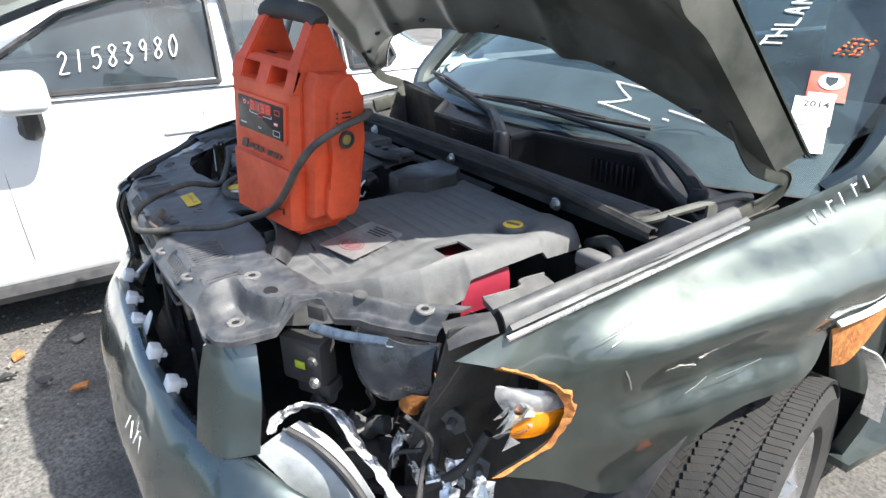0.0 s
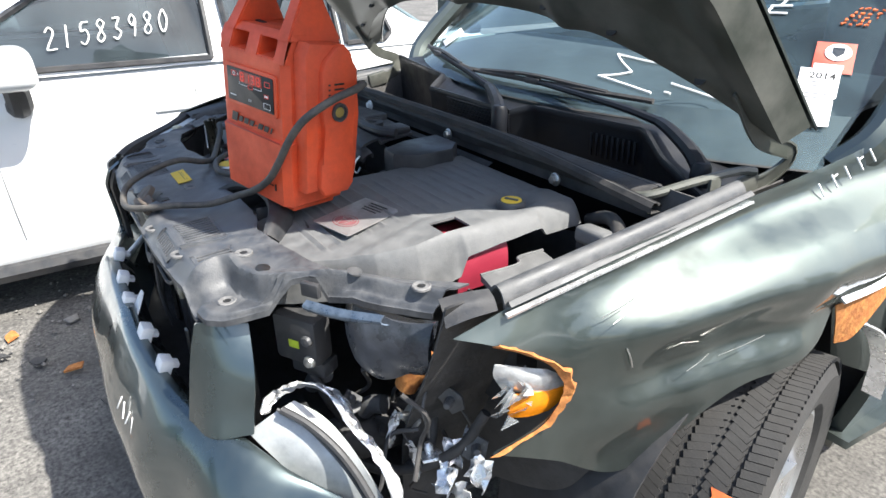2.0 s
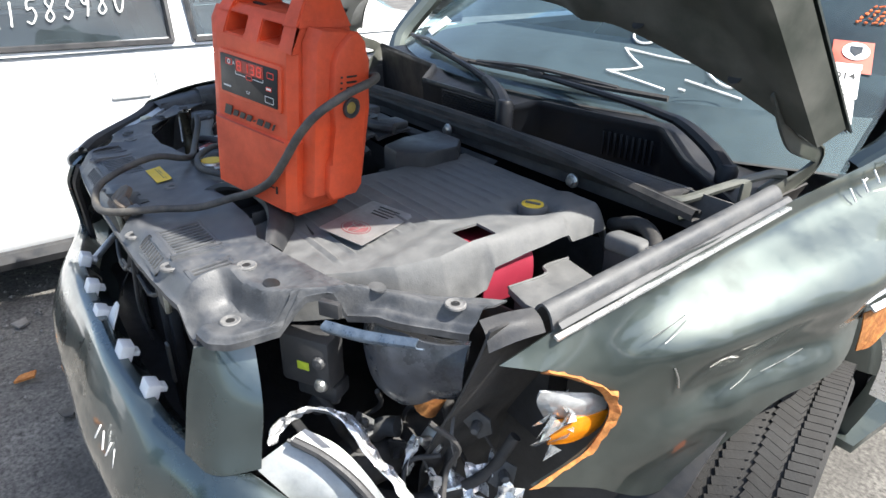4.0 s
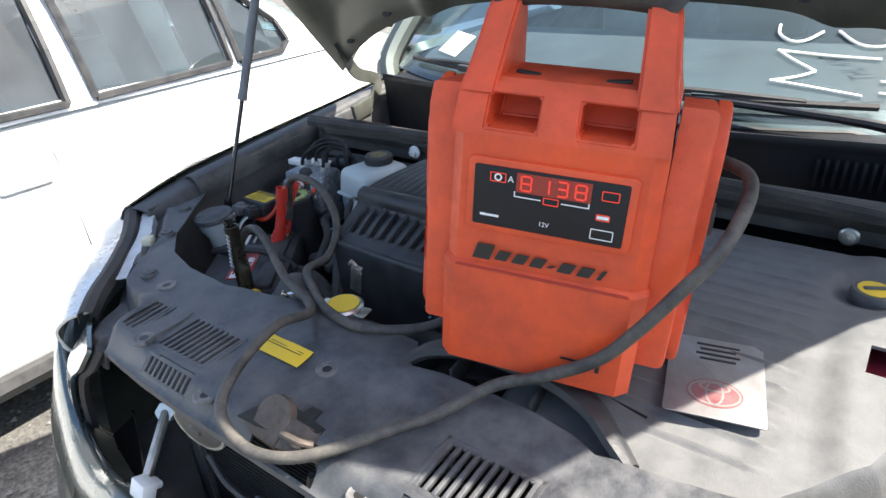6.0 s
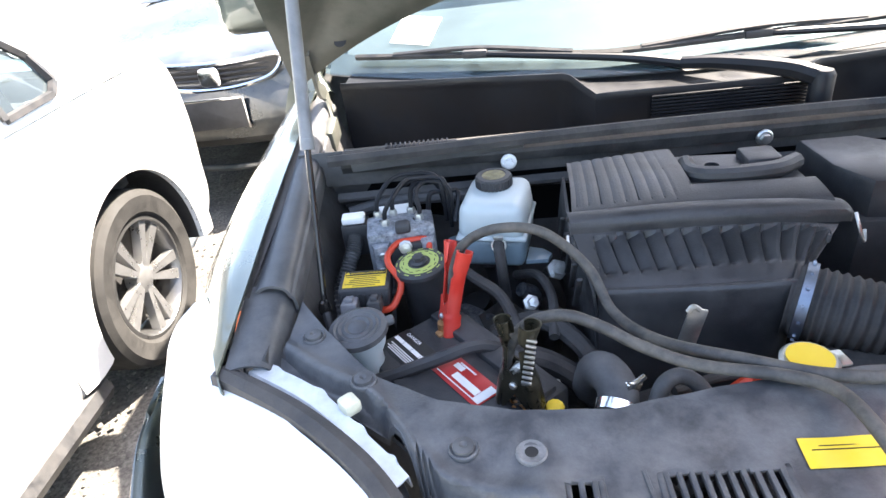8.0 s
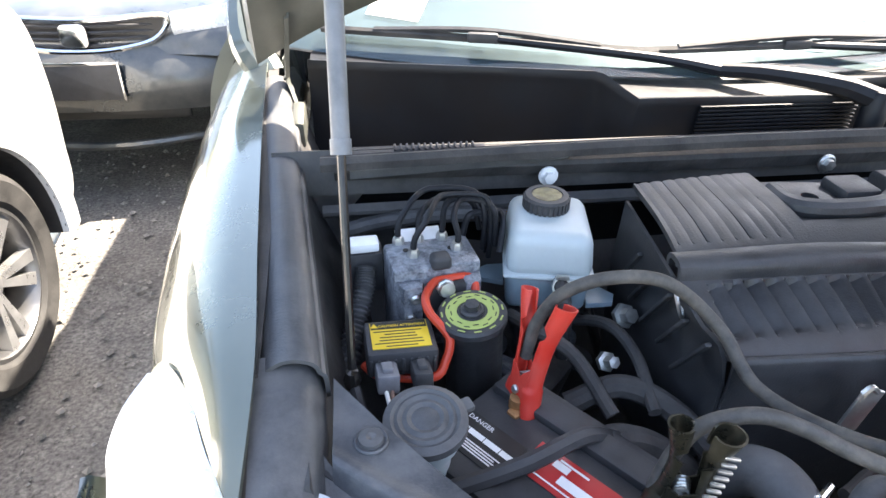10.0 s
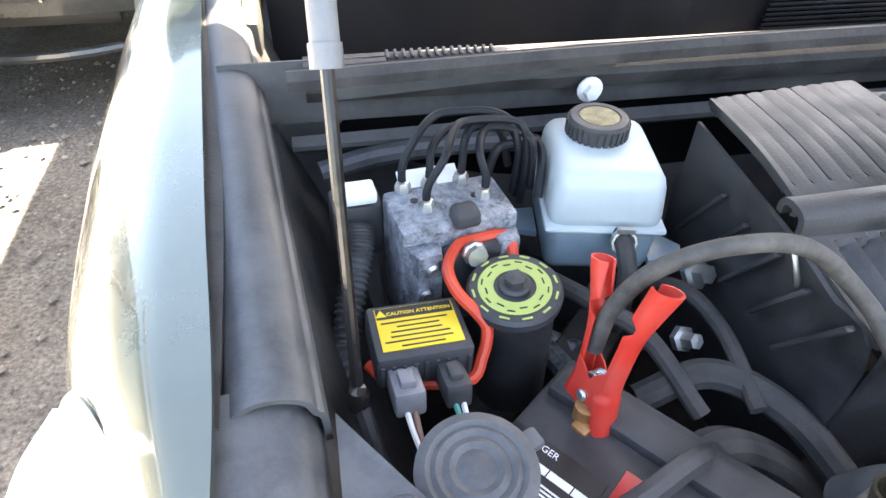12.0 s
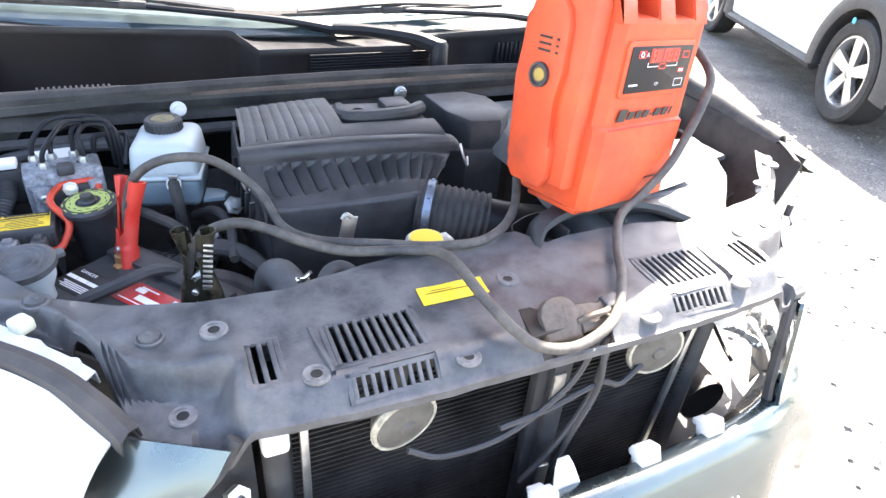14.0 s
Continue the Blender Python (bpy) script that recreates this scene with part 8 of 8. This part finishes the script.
add_prism(bm, [(-.30, -.015), (.30, -.015), (.34, .10), (-.34, .10)], 0, .01, at(0, .03, .66, 90))
part("grille_back", bm, M_INK_SHADE, grille, m=MD)
bm = B()
add_prism(bm, rounded(.105, .090, .025), 0, .012, at(0, -.022, .705, 90), .003)
part("badge", bm, M_CHROME, dk, "plain chrome badge", m=MD)
for s in (1, -1):
    bm = B()
    add_grid(bm, np.array(net([[(s * .36, .055, .775), (s * .36, .035, .72), (s * .37, .045, .665)], [(s * .58, .115, .80), (s * .60, .085, .725), (s * .60, .09, .665)], [(s * .76, .26, .81), (s * .80, .22, .74), (s * .80, .20, .68)]], 16, 12))[::s])
    lamp = part("headlamp", bm, M_LENS, dk, "clouded headlamp", thick=0.01, m=MD)
    bm = B()
    add_box(bm, (.09, .03, .05), at(s * .765, .225, .725, 0, 0, s * 35), .012)
    part("indicator", bm, M_AMBER, lamp, "amber indicator", m=MD)
    # solid box painted black as the shade of the recess
    bm = B()
    add_box(bm, (.20, .03, .065), at(s * .56, .055, .375, 0, 0, s * 14), .015)
    fogl = part("fog_recess", bm, M_INK_SHADE, dk, "fog lamp recess, a black box for its shade", m=MD)
    for k in range(3):
        bm = B()
        add_box(bm, (.18, .008, .006), at(s * .56, .038, .357 + .018 * k, 0, 0, s * 14), .002)
        part("fog_slat", bm, M_BLACK, fogl, m=MD)
# intake is a solid box, its inner shade painted black
bm = B()
add_box(bm, (.76, .03, .055), at(0, .012, .375), .012)
part("lower_intake", bm, M_INK_SHADE, dk, "lower air intake, a black box for its shade", m=MD)
bm = B()
add_grid(bm, net([[(-.84, .24, .66), (-.86, .21, .56), (-.86, .20, .47), (-.86, .22, .40)], [(-.5, .07, .655), (-.5, .01, .56), (-.5, -.005, .48), (-.5, .02, .40)], [(0, -.005, .645), (0, -.04, .56), (0, -.055, .48), (0, -.03, .40)], [(.5, .07, .655), (.5, .01, .56), (.5, -.005, .48), (.5, .02, .40)], [(.84, .24, .66), (.86, .21, .56), (.86, .20, .47), (.86, .22, .40)]], 30, 10))
part("bumper_bar", bm, M_DARKCAR, dk, "rounded bumper", thick=0.01, m=MD)
bm = B()
add_prism(bm, rounded(.31, .15, .012), 0, .012, at(0, -.066, .535, 90), .002)
plate = part("plate_holder", bm, M_BLACK, dk, "dark empty plate holder", m=MD)
bm = B()
for dx, dz, a, b in ((0, .074, .315, .012), (.152, 0, .012, .155), (-.152, 0, .012, .155)):
    add_box(bm, (a, .008, b), at(dx, -.076, .535 + dz), .003)
part("plate_frame", bm, M_CHROME, plate, m=MD)
bm = B()
add_tube(bm, [(-.86, .24, .26), (0, -.02, .235), (.86, .24, .26)], .02, 8)
part("chin", bm, M_DARKCAR, dk, m=MD)

# white SUV across the yard
MW = Matrix.Translation((3.95, 2.44, 0)) @ pose(0, 0, 0, 0, 0, -26.8) @ Matrix.Translation((.80, -.95, 0))
sv_windows = [[(1.55, 1.08), (2.55, 1.08), (2.55, 1.52), (2.2, 1.50), (1.95, 1.40)], [(2.65, 1.08), (3.55, 1.10), (3.5, 1.45), (3.2, 1.51), (2.65, 1.52)]]
ws = parked_car("white_suv", "white crossover SUV with dark lower cladding parked across the yard", M_WHITECAR, MW, 4.55, 1.84, .25, 1.05, 1.60, .98, (.95, 3.65), .345, sv_windows, (1.05, 2.1, 3.7, 4.35), M_ALLOY, skirt=M_BLACK)
bm = B()
add_lathe(bm, [(0, 0), (.022, 0), (.018, .004), (0, .005)], MW @ at(-.925, 1.03, .345 + .345 - .03, 0, -90), 10)
part("chalk_mark", bm, mat("cyan_marker", (.05, .45, .65), .6), ws, "blue marker dab on the arch")

# ---- conifers beyond the yard, mirrored in the windows ----
rng = random.Random(17)
def conifer(x, y, h):
    t = thing("conifer_tree", (x, y, 0), "tall dark green conifer beyond the yard", "tree", "conifers")
    bm = B()
    add_tube(bm, [(x, y, 0), (x + .1, y, h * .5), (x, y + .1, h)], lambda f: .22 * (1 - f) + .02, 8, 10)
    part("trunk", bm, M_BARK, t)
    bm = B()
    for k in range(900):
        f = rng.random() ** .8
        z = h * (.12 + .88 * f)
        rad = (1 - f) * h * .24 * (.5 + .5 * rng.random()) * (.75 + .25 * math.sin(z * 5))
        a = rng.uniform(0, 2 * math.pi)
        px, py = x + rad * math.cos(a), y + rad * math.sin(a)
        s = .25 + .3 * rng.random()
        d = Vector((math.cos(a), math.sin(a), -.35 + .3 * rng.random()))
        sd = Vector((-math.sin(a), math.cos(a), rng.uniform(-.3, .3)))
        p = Vector((px, py, z))
        add_mesh(bm, [p - d * s * .5, p + sd * s * .35, p + d * s * .8, p - sd * s * .35, p + Vector((0, 0, .12))], ((0, 1, 4), (1, 2, 4), (2, 3, 4), (3, 0, 4)))
    part("crown", bm, M_LEAF, t)
for x, y, h in ((11.5, 7.5, 6.5), (13, 5.2, 5.5), (14, 9.5, 8), (13.5, 12, 7), (12.5, 2.0, 5), (15, -2, 7), (14, -6, 6), (6, -14, 7), (-2, -16, 8), (-7, -15, 6.5)):
    conifer(x, y, h)

# scraps on the ground
rng = random.Random(31)
for k in range(16):
    x, y = rng.uniform(-1.45, -.75), rng.uniform(-1.0, .1)
    t = thing("debris_scrap", (x, y, 0), "dark broken plastic scrap on the dirt", "debris", "ground debris")
    bm = B()
    add_prism(bm, [(rng.uniform(.01, .05) * math.cos(a), rng.uniform(.01, .04) * math.sin(a)) for a in (0, 1.2, 2.3, 3.4, 4.6, 5.5)], 0, .008, at(x, y, .0, rng.uniform(-8, 8), rng.uniform(-8, 8), rng.uniform(0, 360)), .001)
    part("scrap", bm, (M_BLACK, M_STONE, M_RUST)[k % 3 if k % 4 else 0], t)
